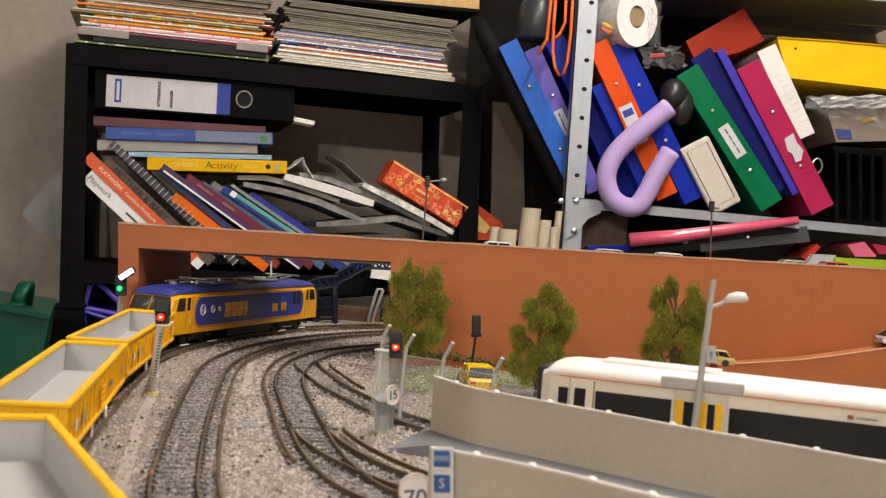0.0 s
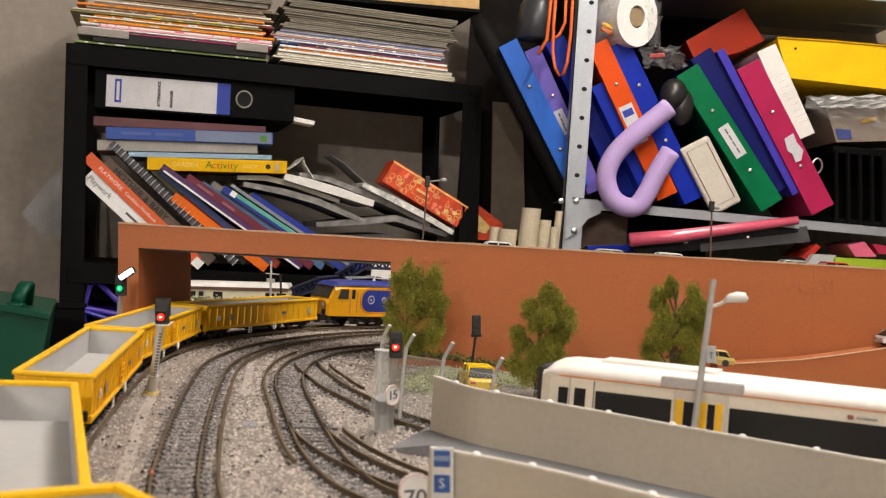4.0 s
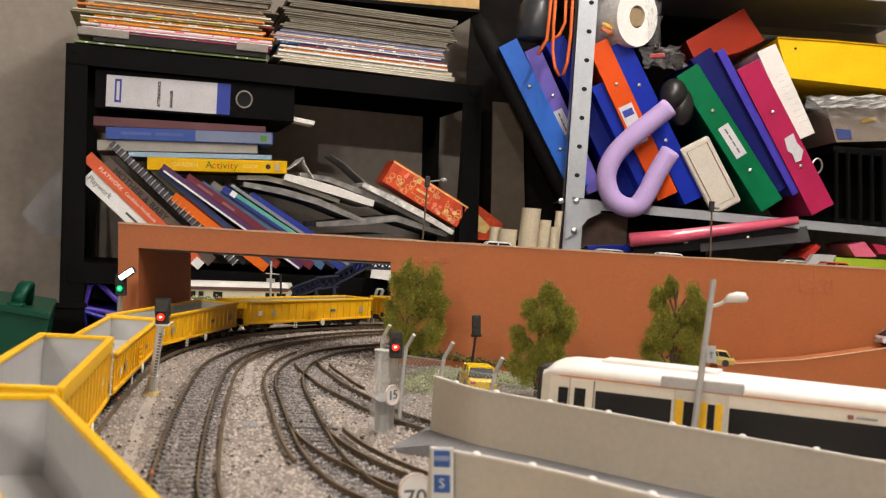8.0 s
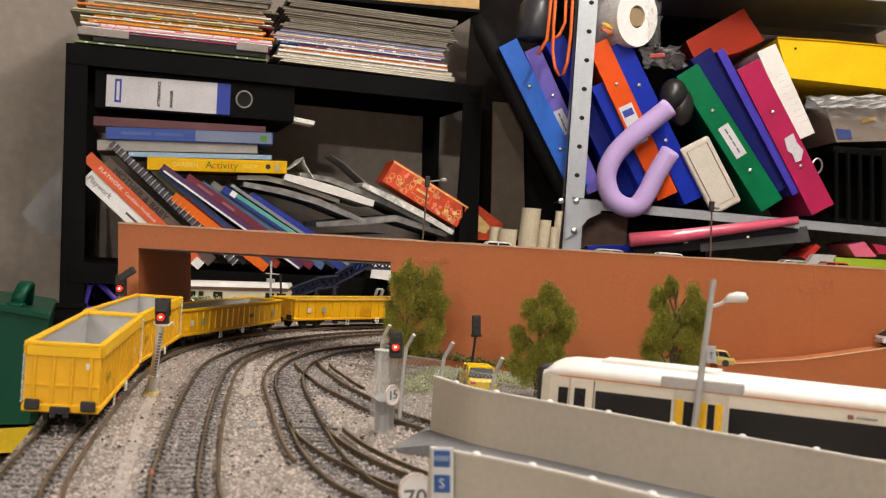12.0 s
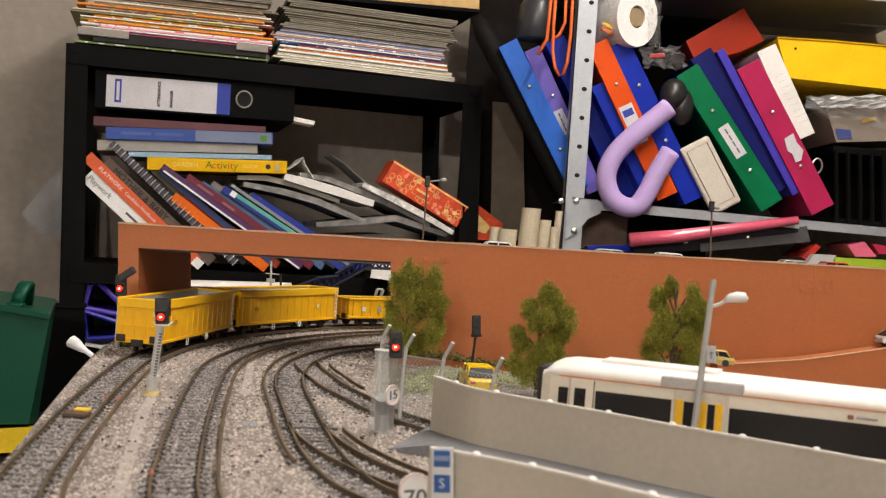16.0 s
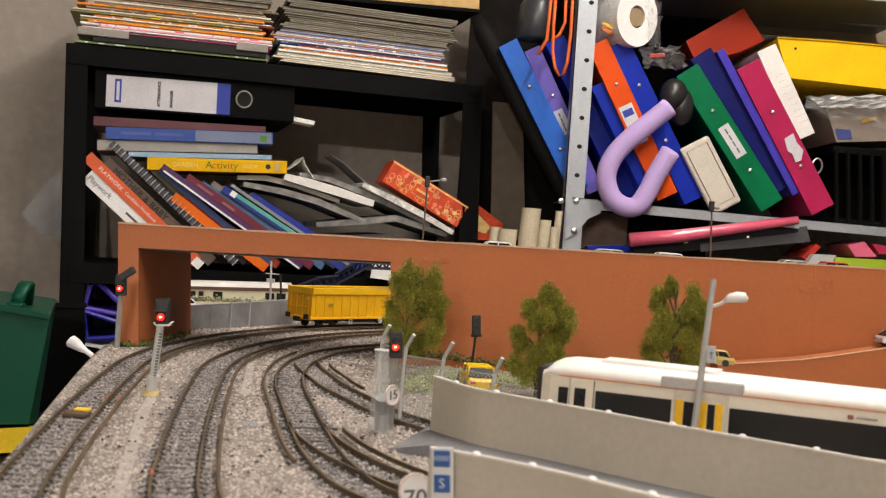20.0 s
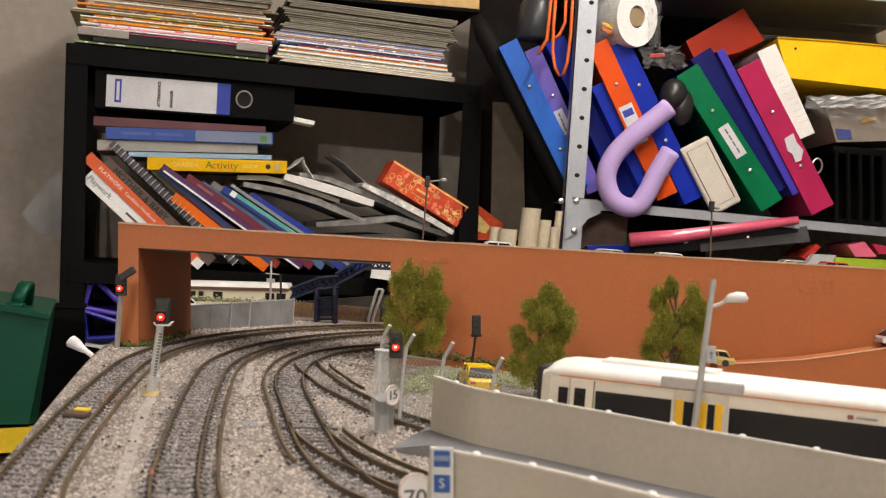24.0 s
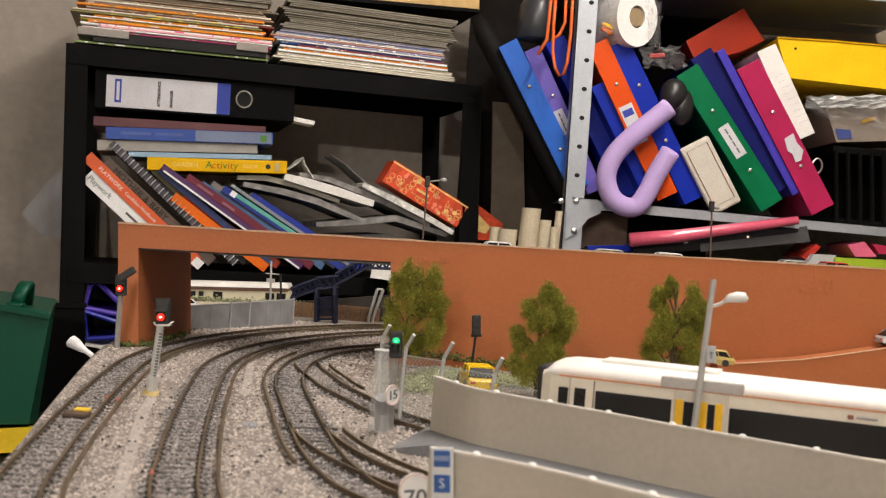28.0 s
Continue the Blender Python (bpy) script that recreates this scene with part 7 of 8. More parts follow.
box(bm, (-1.0, 1.24, -0.95), (-0.36, 1.58, zt - 0.001), bevel=0.008)
part("body", bm, RACK, tr)
bm = bmesh.new()
box(bm, (-1.005, 1.235, zt - 0.06), (-0.355, 1.239, zt - 0.05))
part("lid_seam", bm, STEEL, tr)

# ---- grey steel shelving with binders ----
GALV = mat("galvanised_steel", (0.37, 0.395, 0.43), 0.42, 0.5, 0.07, 160, 0.05, 8)
HOLE = mat("punched_hole", (0.01, 0.01, 0.01), 0.9)
su = thing("steel_shelving", "grey galvanised slotted-angle shelving full of binders", "steel shelving", at=(0.21, 2.0, -0.95))
pt, pb = Vector((0.2115, 2.0000, 0.5166)), Vector((0.2152, 2.0000, 0.0810))
foot = down(pt, pb)
wv = Vector((0.0165, 0, 0.0006))
bm = bmesh.new()
prism(bm, [foot - wv, foot + wv * 0.95, pt + wv * 1.05 + (pt - pb) * 0.5, pt - wv + (pt - pb) * 0.5], Vector((0, 0.002, 0)))
prism(bm, [foot - wv, foot - wv + Vector((0, 0.038, 0)), pt - wv + Vector((0, 0.038, 0)) + (pt - pb) * 0.5, pt - wv + (pt - pb) * 0.5], Vector((0.002, 0, 0)))
part("upright", bm, GALV, su, "punched angle upright")
for i in range(10):
    c = Vector((0.2174, 2.0000, 0.5009)).lerp(Vector((0.2147, 2.0000, 0.1125)), i / 8.0) + Vector((0.0, 0, 0))
    bm = bmesh.new()
    sphere(bm, c + Vector((0.0008, -0.0002, 0)), 0.0044, 12, (1.0, 0.12, 0.85))
    part("hole", bm, HOLE, su)
bm = bmesh.new()
a, b = Vector((0.2099, 1.9970, 0.1718)), Vector((0.8683, 1.9970, 0.1600))
prism(bm, [a, b, b + Vector((0, 0, -0.0165)), a + Vector((0, 0, -0.0175))], Vector((0, 0.002, 0)))
prism(bm, [a, b, b + Vector((0, 0.42, 0)), a + Vector((0, 0.42, 0))], Vector((0, 0, -0.002)))
part("shelf", bm, GALV, su, "grey steel shelf with a folded lip")
bm = bmesh.new()
prism(bm, [(0.2012, 1.9940, 0.1687), (0.2535, 1.9940, 0.1707), (0.2638, 1.9940, 0.1600), (0.2590, 1.9940, 0.1482), (0.2389, 1.9940, 0.1372), (0.2236, 1.9940, 0.1132), (0.2036, 1.9940, 0.1002)], Vector((0, 0.0025, 0)))
part("gusset", bm, GALV, su, "corner gusset plate")
for px in ((0.2174, 1.9920, 0.1660), (0.2174, 1.9920, 0.1165), (0.1922, 1.9960, 0.1642)):
    bm = bmesh.new()
    sphere(bm, px, 0.0055, 10, (1, 0.5, 1))
    part("bolt", bm, mat("zinc_bolt", (0.6, 0.6, 0.58), 0.3, 0.8), su)
bm = bmesh.new()
a, b = Vector((0.1802, 1.9970, 0.5592)), Vector((0.8351, 1.9970, 0.5608))
prism(bm, [a, b, b + Vector((0, 0, -0.021)), a + Vector((0, 0, -0.021))], Vector((0, 0.002, 0)))
prism(bm, [a, b, b + Vector((0, 0.42, 0)), a + Vector((0, 0.42, 0))], Vector((0, 0, -0.002)))
part("shelf", bm, GALV, su, "grey steel shelf with a folded lip")
bm = bmesh.new()
a, b = Vector((0.2223, 1.9970, 0.0099)), Vector((0.8787, 1.9970, 0.0210))
prism(bm, [a, b, b + Vector((0, 0, -0.021)), a + Vector((0, 0, -0.021))], Vector((0, 0.42, 0)))
part("shelf", bm, GALV, su, "grey steel shelf with a folded lip")
# Added back sheet, its dark brown paints the shade on the wall behind.
bm = bmesh.new()
box(bm, (0.30, 2.44, -0.30), (1.2, 2.445, 0.62))
part("back_panel", bm, mat("shaded_wall_brown", (0.10, 0.085, 0.06), 0.8, 0, 0.3, 60, 0.2, 6), su, "dark back sheet in the shaded wall's colour")
bm = bmesh.new()
tube(bm, [(0.33, 2.3, 0.5776), (0.4071, 2.3, 0.5736), (0.6161, 2.3, 0.5662), (0.8581, 2.3, 0.5581)], 0.005, 8)
solo("conduit", bm, mat("conduit_grey", (0.42, 0.39, 0.32), 0.4), "grey conduit pipe along the back of the shelf", "conduit")
bm = bmesh.new()
prism(bm, [(0.3581, 2.3900, 0.5476), (1.0085, 2.3900, 0.5395), (1.0060, 2.3900, 0.5712), (0.3562, 2.3900, 0.5725)], (0, 0.01, 0))
solo("batten", bm, mat("batten_brown", (0.26, 0.21, 0.15), 0.7), "brown timber batten behind the binders", "batten")


def binder(label, p0, p1, thick, colour, depth=0.24, rivets=(), dy=0.0, sticker=None, name="ring_binder", cat="ring binder"):
    """A ring binder leaning, spine to the front: boards, spine, paper inside, rivets."""
    t = thing(name, label, cat, "leaning binders", at=p0)
    m = frame3(p0, Vector(p1) - Vector(p0), IN_M)
    L_ = (Vector(p1) - Vector(p0)).length
    c = 0.0025
    bm = bmesh.new()
    box(bm, (0, 0, 0), (L_, c, thick), m, 0.0009, 2)
    box(bm, (0, c, 0), (L_, depth, c), m)
    box(bm, (0, c, thick - c), (L_, depth, thick), m)
    part("cover", bm, colour, t)
    bm = bmesh.new()
    box(bm, (0.012, 0.02, c + 0.003), (L_ - 0.012, depth - 0.025, thick - c - 0.002), m)
    part("paper", bm, PAPER, t)
    for k in rivets:
        bm = bmesh.new()
        sphere(bm, m @ Vector((k * L_, -0.0006, thick * 0.5)), 0.0036, 10, (1, 0.5, 1))
        part("rivet", bm, mat("rivet_nickel", (0.62, 0.60, 0.55), 0.25, 0.9), t)
    if sticker:
        x0, x1, z0, z1, kind = sticker
        bm = bmesh.new()
        box(bm, (x0, -0.0007, z0), (x1, 0.0003, z1), m)
        s = part("spine_label", bm, WHITE_P, t, "white spine label")
        if kind == "brand":
            for a, b, e, g, col in ((x0 + 0.008, x0 + 0.020, z0 + 0.003, z1 - 0.003, BLUE_P), (x1 - 0.016, x1 - 0.006, z0 + 0.003, z1 - 0.010, cover("violet_ink", (0.2, 0.18, 0.5)))):
                bm = bmesh.new()
                box(bm, (a, -0.0011, e), (b, -0.0006, g), m)
                part("label_block", bm, col, s)
        elif kind == "hand":
            for i in range(4):
                bm = bmesh.new()
                a = x0 + 0.006 + i * (x1 - x0 - 0.01) / 4
                box(bm, (a, -0.0011, (z0 + z1) / 2 - 0.0012), (a + (x1 - x0) / 6, -0.0006, (z0 + z1) / 2 + 0.0012), m)
                part("writing_bar", bm, GREYINK, s)
    return t


B_BLUE = cover("binder_blue", (0.008, 0.026, 0.36), 0.3)
B_SKY = cover("binder_sky_blue", (0.026, 0.125, 0.54), 0.3)
B_LILAC = cover("binder_lilac", (0.15, 0.11, 0.45), 0.3)
B_ORANGE = cover("binder_orange", (0.70, 0.080, 0.006), 0.32)
B_GREEN = cover("binder_green", (0.001, 0.135, 0.048), 0.3)
B_NAVY = cover("binder_navy", (0.007, 0.009, 0.10), 0.3)
B_VIOLET = cover("binder_violet", (0.055, 0.043, 0.38), 0.3)
B_CRIM = cover("binder_crimson", (0.38, 0.018, 0.080), 0.3)
binder("bright blue ring binder leaning beside the upright", (0.0686, 2.0300, 0.4193), (0.2109, 2.0300, 0.1801), 0.035, B_SKY, rivets=(0.3, 0.73))
binder("lilac ring binder leaning behind the upright", (0.1146, 2.0500, 0.4180), (0.2424, 2.0500, 0.1803), 0.028, B_LILAC, rivets=(0.33,), sticker=(0.115, 0.16, 0.002, 0.020, "hand"))
binder("blue ring binder leaning behind the upright", (0.1510, 2.0700, 0.4376), (0.3045, 2.0700, 0.1757), 0.036, B_BLUE)
binder("blue ring binder leaning on the shelf", (0.2299, 2.0140, 0.3607), (0.3365, 2.0140, 0.1765), 0.040, B_BLUE, rivets=(0.5,))
binder("orange ring binder with a white label on its spine", (0.2179, 2.0040, 0.4264), (0.3568, 2.0040, 0.1768), 0.036, B_ORANGE, rivets=(0.27,), sticker=(0.115, 0.185, 0.004, 0.028, "brand"))
binder("blue ring binder leaning against the orange one", (0.2546, 2.0080, 0.4297), (0.4028, 2.0080, 0.1737), 0.036, B_BLUE, rivets=(0.27, 0.62))
binder("green ring binder with a handwritten label", (0.3703, 2.0000, 0.3876), (0.5314, 2.0000, 0.1707), 0.042, B_GREEN, rivets=(0.30, 0.74), sticker=(0.112, 0.172, 0.012, 0.032, "hand"))
binder("dark blue lever file with a violet spine edge", (0.3941, 2.0120, 0.4197), (0.5552, 2.0120, 0.2025), 0.040, B_NAVY, depth=0.26)
binder("thin violet folder between the binders", (0.4348, 2.0020, 0.4347), (0.5821, 2.0020, 0.2023), 0.014, B_VIOLET, depth=0.25)
binder("crimson ring binder with a torn label", (0.4704, 1.9980, 0.4063), (0.6159, 1.9980, 0.1713), 0.042, B_CRIM, rivets=(0.33, 0.70))
pad = binder("white ruled pad leaning against the crimson binder", (0.5052, 2.0100, 0.4412), (0.5838, 2.0100, 0.2957), 0.034, cover("pad_white", (0.78, 0.77, 0.74), 0.6), depth=0.22, name="writing_pad", cat="writing pad")
for i in range(9):
    bm = bmesh.new()
    p = Vector((0.5297, 2.0090, 0.3950)).lerp(Vector((0.5738, 2.0090, 0.3217)), i / 8)
    q2 = Vector((0.5516, 2.0090, 0.4081)).lerp(Vector((0.5997, 2.0090, 0.3332)), i / 8)
    tube(bm, [p.lerp(q2, 0.45), q2], 0.0002, 4)
    part("ruled_line", bm, cover("faint_ink", (0.40, 0.38, 0.40)), pad)
# torn sticker on the crimson binder
bm = bmesh.new()
prism(bm, [(0.5586, 1.9960, 0.2965), (0.5730, 1.9960, 0.3071), (0.5799, 1.9960, 0.2924), (0.5923, 1.9960, 0.2800), (0.5899, 1.9960, 0.2627), (0.5807, 1.9960, 0.2582), (0.5738, 1.9960, 0.2729), (0.5659, 1.9960, 0.2761)], (0, 0.0008, 0))
solo("torn_label", bm, WHITE_P, "torn white label on the crimson spine", "label")
# notebook with rounded corners
nb = thing("notebook", "cream notebook with rounded corners and a brown border", "notebook", at=(0.4462, 1.9940, 0.1680))
m = frame3((0.3850, 1.9980, 0.2660), Vector((0.4470, 1.9980, 0.1640)) - Vector((0.3850, 1.9980, 0.2660)), IN_M)
L_ = (Vector((0.4470, 1.9980, 0.1640)) - Vector((0.3850, 1.9980, 0.2660))).length + 0.006
bm = bmesh.new()
box(bm, (0, 0, 0), (L_, 0.012, 0.054), m, 0.0045, 3)
part("cover", bm, cover("notebook_cream", (0.62, 0.58, 0.50), 0.6), nb)
bm = bmesh.new()
tube(bm, [m @ Vector(v) for v in ((0.010, -0.0004, 0.008), (L_ - 0.012, -0.0004, 0.008), (L_ - 0.012, -0.0004, 0.046), (0.010, -0.0004, 0.046))], 0.0008, 5, closed=True)
part("border", bm, cover("border_brown", (0.20, 0.07, 0.05)), nb)
bm = bmesh.new()
prism(bm, [(0.3951, 2.07, 0.4609), (0.4908, 2.07, 0.5252), (0.5315, 2.07, 0.4721), (0.4908, 2.07, 0.4493), (0.4158, 2.07, 0.424)], (0.01, 0.2, 0.0))
# Orange darkened in the colour itself, for the shade behind the other binders.
rf = solo("ring_binder", bm, cover("shaded_orange", (0.36, 0.028, 0.008)), "red-orange ring binder standing askew behind the others", "ring binder", "leaning binders")
tk = thing("yellow_box_file", "yellow card box file lying across the binders", "box file", at=(0.5752, 2.0400, 0.3947))
bm = bmesh.new()
prism(bm, [(0.5695, 2.0400, 0.4059), (0.8087, 2.0400, 0.3966), (0.8027, 2.0400, 0.4720), (0.6410, 2.0400, 0.4734), (0.5457, 2.0400, 0.4721)], (0, 0.24, 0))
part("carton", bm, cover("box_yellow", (0.86, 0.54, 0.008), 0.4), tk)
bm = bmesh.new()
tube(bm, [(0.5454, 2.0390, 0.4729), (0.6406, 2.0390, 0.4742), (0.8023, 2.0390, 0.4718)], 0.0018, 6)
part("lid_edge", bm, cover("box_yellow_dark", (0.60, 0.33, 0.004), 0.4), tk)
for px in ((0.5775, 2.0380, 0.4567),):
    bm = bmesh.new()
    sphere(bm, px, 0.0022, 8, (1, 0.4, 1))
    part("eyelet", bm, HOLE, tk)
# carton wrapped in clear bag, black crate
cg = thing("wrapped_carton", "brown carton in a crinkled clear bag", "carton", at=(0.6864, 2.0600, 0.3073))
bm = bmesh.new()
prism(bm, [(0.6445, 2.0600, 0.3631), (0.8177, 2.0600, 0.3859), (0.8231, 2.0600, 0.3195), (0.6670, 2.0600, 0.3039)], (0, 0.2, 0))
part("carton", bm, cover("carton_brown", (0.24, 0.20, 0.165), 0.6), cg)
bm = bmesh.new()
prism(bm, [(0.6625, 2.0580, 0.3270), (0.6890, 2.0580, 0.3270), (0.6932, 2.0580, 0.3116), (0.6697, 2.0580, 0.3098)], (0, 0.001, 0))
part("print_patch", bm, cover("navy_print", (0.05, 0.07, 0.22)), cg)
bm = bmesh.new()
prism(bm, [(0.7062, 2.0580, 0.3459), (0.7311, 2.0580, 0.3537), (0.7335, 2.0580, 0.3480), (0.7087, 2.0580, 0.3393)], (0, 0.001, 0))
part("print_patch", bm, cover("ochre_print", (0.5, 0.3, 0.05)), cg)
FILM = mat("clear_film", (0.80, 0.80, 0.81), 0.12, 0, 0.25, 60, 0.9, 25, alpha=0.17, spec=1.0)
rb = random.Random(9)
bm = bmesh.new()
G0, GX, GY = Vector((0.5996, 2.0520, 0.3785)), Vector((0.8149, 2.0520, 0.3809)) - Vector((0.5996, 2.0520, 0.3785)), Vector((0.6128, 2.0520, 0.3354)) - Vector((0.5996, 2.0520, 0.3785))
grid = [[bm.verts.new(G0 + GX * (i / 16) + GY * (j / 7) * (0.6 + 0.5 * min(1, i / 6)) + Vector((rb.uniform(-1, 1) * 0.002, rb.uniform(-0.014, 0.014), rb.uniform(-0.004, 0.004)))) for j in range(8)] for i in range(17)]
for i in range(16):
    for j in range(7):
        bm.faces.new((grid[i][j], grid[i + 1][j], grid[i + 1][j + 1], grid[i][j + 1]))
part("film", bm, FILM, cg, "crinkled clear film")
cr = thing("black_crate", "black plastic crate with slotted sides on the shelf", "crate", at=(0.7372, 2.0600, 0.1636))
for k, (y0, y1) in enumerate(((258, 270), (386, 402))):
    bm = bmesh.new()
    prism(bm, [Vector((0.6625, 2.0600, 0.2977)).lerp(Vector((0.6737, 2.0600, 0.1569)), (y0 - 258) / 144), Vector((0.8742, 2.0600, 0.2959)).lerp(Vector((0.8856, 2.0600, 0.1551)), (y0 - 258) / 144), Vector((0.8742, 2.0600, 0.2959)).lerp(Vector((0.8856, 2.0600, 0.1551)), (y1 - 258) / 144), Vector((0.6625, 2.0600, 0.2977)).lerp(Vector((0.6737, 2.0600, 0.1569)), (y1 - 258) / 144)], (0, 0.25, 0))
    part("rail", bm, mat("crate_black", (0.003, 0.003, 0.003), 0.6, spec=0.05), cr)
for i in range(11):
    bm = bmesh.new()
    p = Vector((0.6680, 2.0600, 0.2902)).lerp(Vector((0.8747, 2.0600, 0.2900)), i / 10)
    q2 = Vector((0.6781, 2.0600, 0.1631)).lerp(Vector((0.8849, 2.0600, 0.1629)), i / 10)
    tube(bm, [p, q2], 0.004, 6)
    part("slat", bm, mat("crate_black", (0.003, 0.003, 0.003), 0.6, spec=0.05), cr)

bm = bmesh.new()
prism(bm, [Vector((0.6628, 2.0600, 0.2938)) + Vector((0, 0.2, 0)), Vector((0.8745, 2.0600, 0.2920)) + Vector((0, 0.2, 0)), Vector((0.8852, 2.0600, 0.1590)) + Vector((0, 0.2, 0)), Vector((0.6734, 2.0600, 0.1608)) + Vector((0, 0.2, 0))], (0, 0.004, 0))
part("back_panel", bm, mat("crate_black", (0.003, 0.003, 0.003), 0.6, spec=0.05), cr)

# ---- loose things hanging and lying round the shelves ----
FOAM = mat("lavender_foam", (0.50, 0.36, 0.68), 0.75, 0, 0.06, 400, 0.15, 20)
bm = bmesh.new()
line_ = [Vector((0.3547, 1.9600, 0.3307)), Vector((0.3250, 1.9600, 0.3032)), Vector((0.2901, 1.9600, 0.2698)), Vector((0.2681, 1.9600, 0.2401)), Vector((0.2601, 1.9600, 0.2095)), Vector((0.2690, 1.9600, 0.1793)), Vector((0.2890, 1.9600, 0.1630)), Vector((0.3124, 1.9600, 0.1629)), Vector((0.3277, 1.9600, 0.1837)), Vector((0.3427, 1.9600, 0.2195)), Vector((0.3631, 1.9600, 0.2584))]
fine = []
for i in range(len(line_) - 1):
    p0, p1, p2, p3 = line_[max(0, i - 1)], line_[i], line_[i + 1], line_[min(len(line_) - 1, i + 2)]
    for j in range(4):
        t = j / 4
        fine.append(0.5 * ((2 * p1) + (p2 - p0) * t + (2 * p0 - 5 * p1 + 4 * p2 - p3) * t * t + (3 * p1 - p0 - 3 * p2 + p3) * t ** 3))
fine.append(line_[-1])
tube(bm, fine, 0.0165, 18)
fh = thing("foam_hook", "lavender foam-covered garage hook bent to a loop", "foam hook", at=line_[0])
part("foam_sleeve", bm, FOAM, fh, soft=True)
for e0, e1_ in ((fine[0], fine[1]), (fine[-1], fine[-2])):
    bm = bmesh.new()
    dv = (e0 - e1_).normalized()
    cyl(bm, e0 - dv * 0.002, e0 + dv * 0.001, 0.0160, 0.0150, 18)
    part("end_cap", bm, mat("foam_cut_face", (0.56, 0.44, 0.70), 0.85), fh, "paler cut end of the foam")
bm = bmesh.new()
sphere(bm, (0.3679, 2.0000, 0.3569), 0.025, 20, (0.95, 0.9, 1.1))
sphere(bm, (0.3839, 2.0060, 0.3378), 0.023, 20, (0.9, 0.9, 1.4))
solo("rubber_grip", bm, mat("black_rubber", (0.018, 0.017, 0.017), 0.35, 0, 0.2, 200, 0.1, 20), "black rounded rubber grip between the binders", "grip", soft=True)
bm = bmesh.new()
tube(bm, [(0.0267, 2.0600, 0.4718), (0.0444, 2.0600, 0.4457), (0.2037, 2.0600, 0.1875), (0.2171, 2.0600, 0.1659)], [0.010, 0.0185, 0.0185, 0.0185], 16)
solo("foam_pole", bm, mat("black_foam", (0.006, 0.0055, 0.0055), 0.7, 0, 0.3, 200, 0.2, 20, spec=0.12), "long black foam-covered pole leaning on the shelving", "pole", soft=True)
# toilet roll
roll = thing("paper_roll", "white paper roll lying on the binders", "paper roll", at=(0.2915, 2.0000, 0.4312))
c0, ax = Vector((0.2955, 1.9900, 0.4811)), Vector((-0.36, 0.93, 0.0))
bm = bmesh.new()
n = 28
R0, R1 = 0.050, 0.019
U = Vector((0.93, 0.36, 0))
ringsv = []
for d, r in ((0, R1), (0, R0), (0.1, R0), (0.1, R1)):
    ringsv.append([bm.verts.new(c0 + ax * d + (U * math.cos(a) * 0.78 + Vector((0, 0, 1)) * math.sin(a)) * r) for a in [2 * math.pi * k / n for k in range(n)]])
for A, B in zip(ringsv, ringsv[1:] + ringsv[:1]):
    for j in range(n):
        bm.faces.new((A[j], A[(j + 1) % n], B[(j + 1) % n], B[j]))
part("paper", bm, cover("tissue_white", (0.84, 0.83, 0.81), 0.9), roll)
bm = bmesh.new()
cyl(bm, c0 + ax * 0.004, c0 + ax * 0.096, 0.0192 * 0.8, n=20)
part("core", bm, cover("card_core", (0.30, 0.22, 0.13), 0.8), roll)


def crumple(label, corners, seed, amp=0.012, colour=FILM, name="plastic_bag", cat="plastic bag"):
    """A crumpled sheet of film spread over four corners."""
    r = random.Random(seed)
    a, b, c, d = [Vector(p) for p in corners]
    bm = bmesh.new()
    n = 9
    g = [[bm.verts.new(a.lerp(b, i / n).lerp(d.lerp(c, i / n), j / n) + Vector((r.uniform(-0.3, 0.3), r.uniform(-1, 1), r.uniform(-0.4, 0.4))) * amp) for j in range(n + 1)] for i in range(n + 1)]
    for i in range(n):
        for j in range(n):
            bm.faces.new((g[i][j], g[i + 1][j], g[i + 1][j + 1], g[i][j + 1]))
    return solo(name, bm, colour, label, cat)


crumple("crinkled clear bag hanging by the paper roll", [(0.3049, 1.9940, 0.5157), (0.3359, 1.9940, 0.5086), (0.3383, 1.9940, 0.4281), (0.3187, 1.9940, 0.4361)], 31)
crumple("crinkled clear bag with red tags between binders", [(0.3020, 1.9940, 0.4301), (0.3726, 1.9940, 0.4402), (0.3860, 1.9940, 0.4032), (0.3139, 1.9940, 0.3997)], 32)
crumple("clear bag of coloured pegs on the binders", [(0.2297, 1.9940, 0.5054), (0.2766, 1.9940, 0.5136), (0.2833, 1.9940, 0.4506), (0.2360, 1.9940, 0.4470)], 33)
for a, col in ((((0.2389, 1.9980, 0.4669), (0.2604, 1.9980, 0.4590)), (0.75, 0.42, 0.02)), (((0.2375, 1.9980, 0.4592), (0.2553, 1.9980, 0.4510)), (0.65, 0.16, 0.02)), (((0.2684, 1.9980, 0.4539), (0.2834, 1.9980, 0.4579)), (0.10, 0.06, 0.35)), (((0.2792, 1.9980, 0.4623), (0.2865, 1.9980, 0.4667)), (0.05, 0.35, 0.35)), (((0.3230, 2.0000, 0.4184), (0.3475, 2.0000, 0.4221)), (0.5, 0.07, 0.06))):
    bm = bmesh.new()
    tube(bm, list(a), 0.004, 6)
    solo("peg", bm, cover("peg_%d" % int(col[0] * 100), col), "coloured plastic peg in a clear bag", "peg", "coloured pegs")
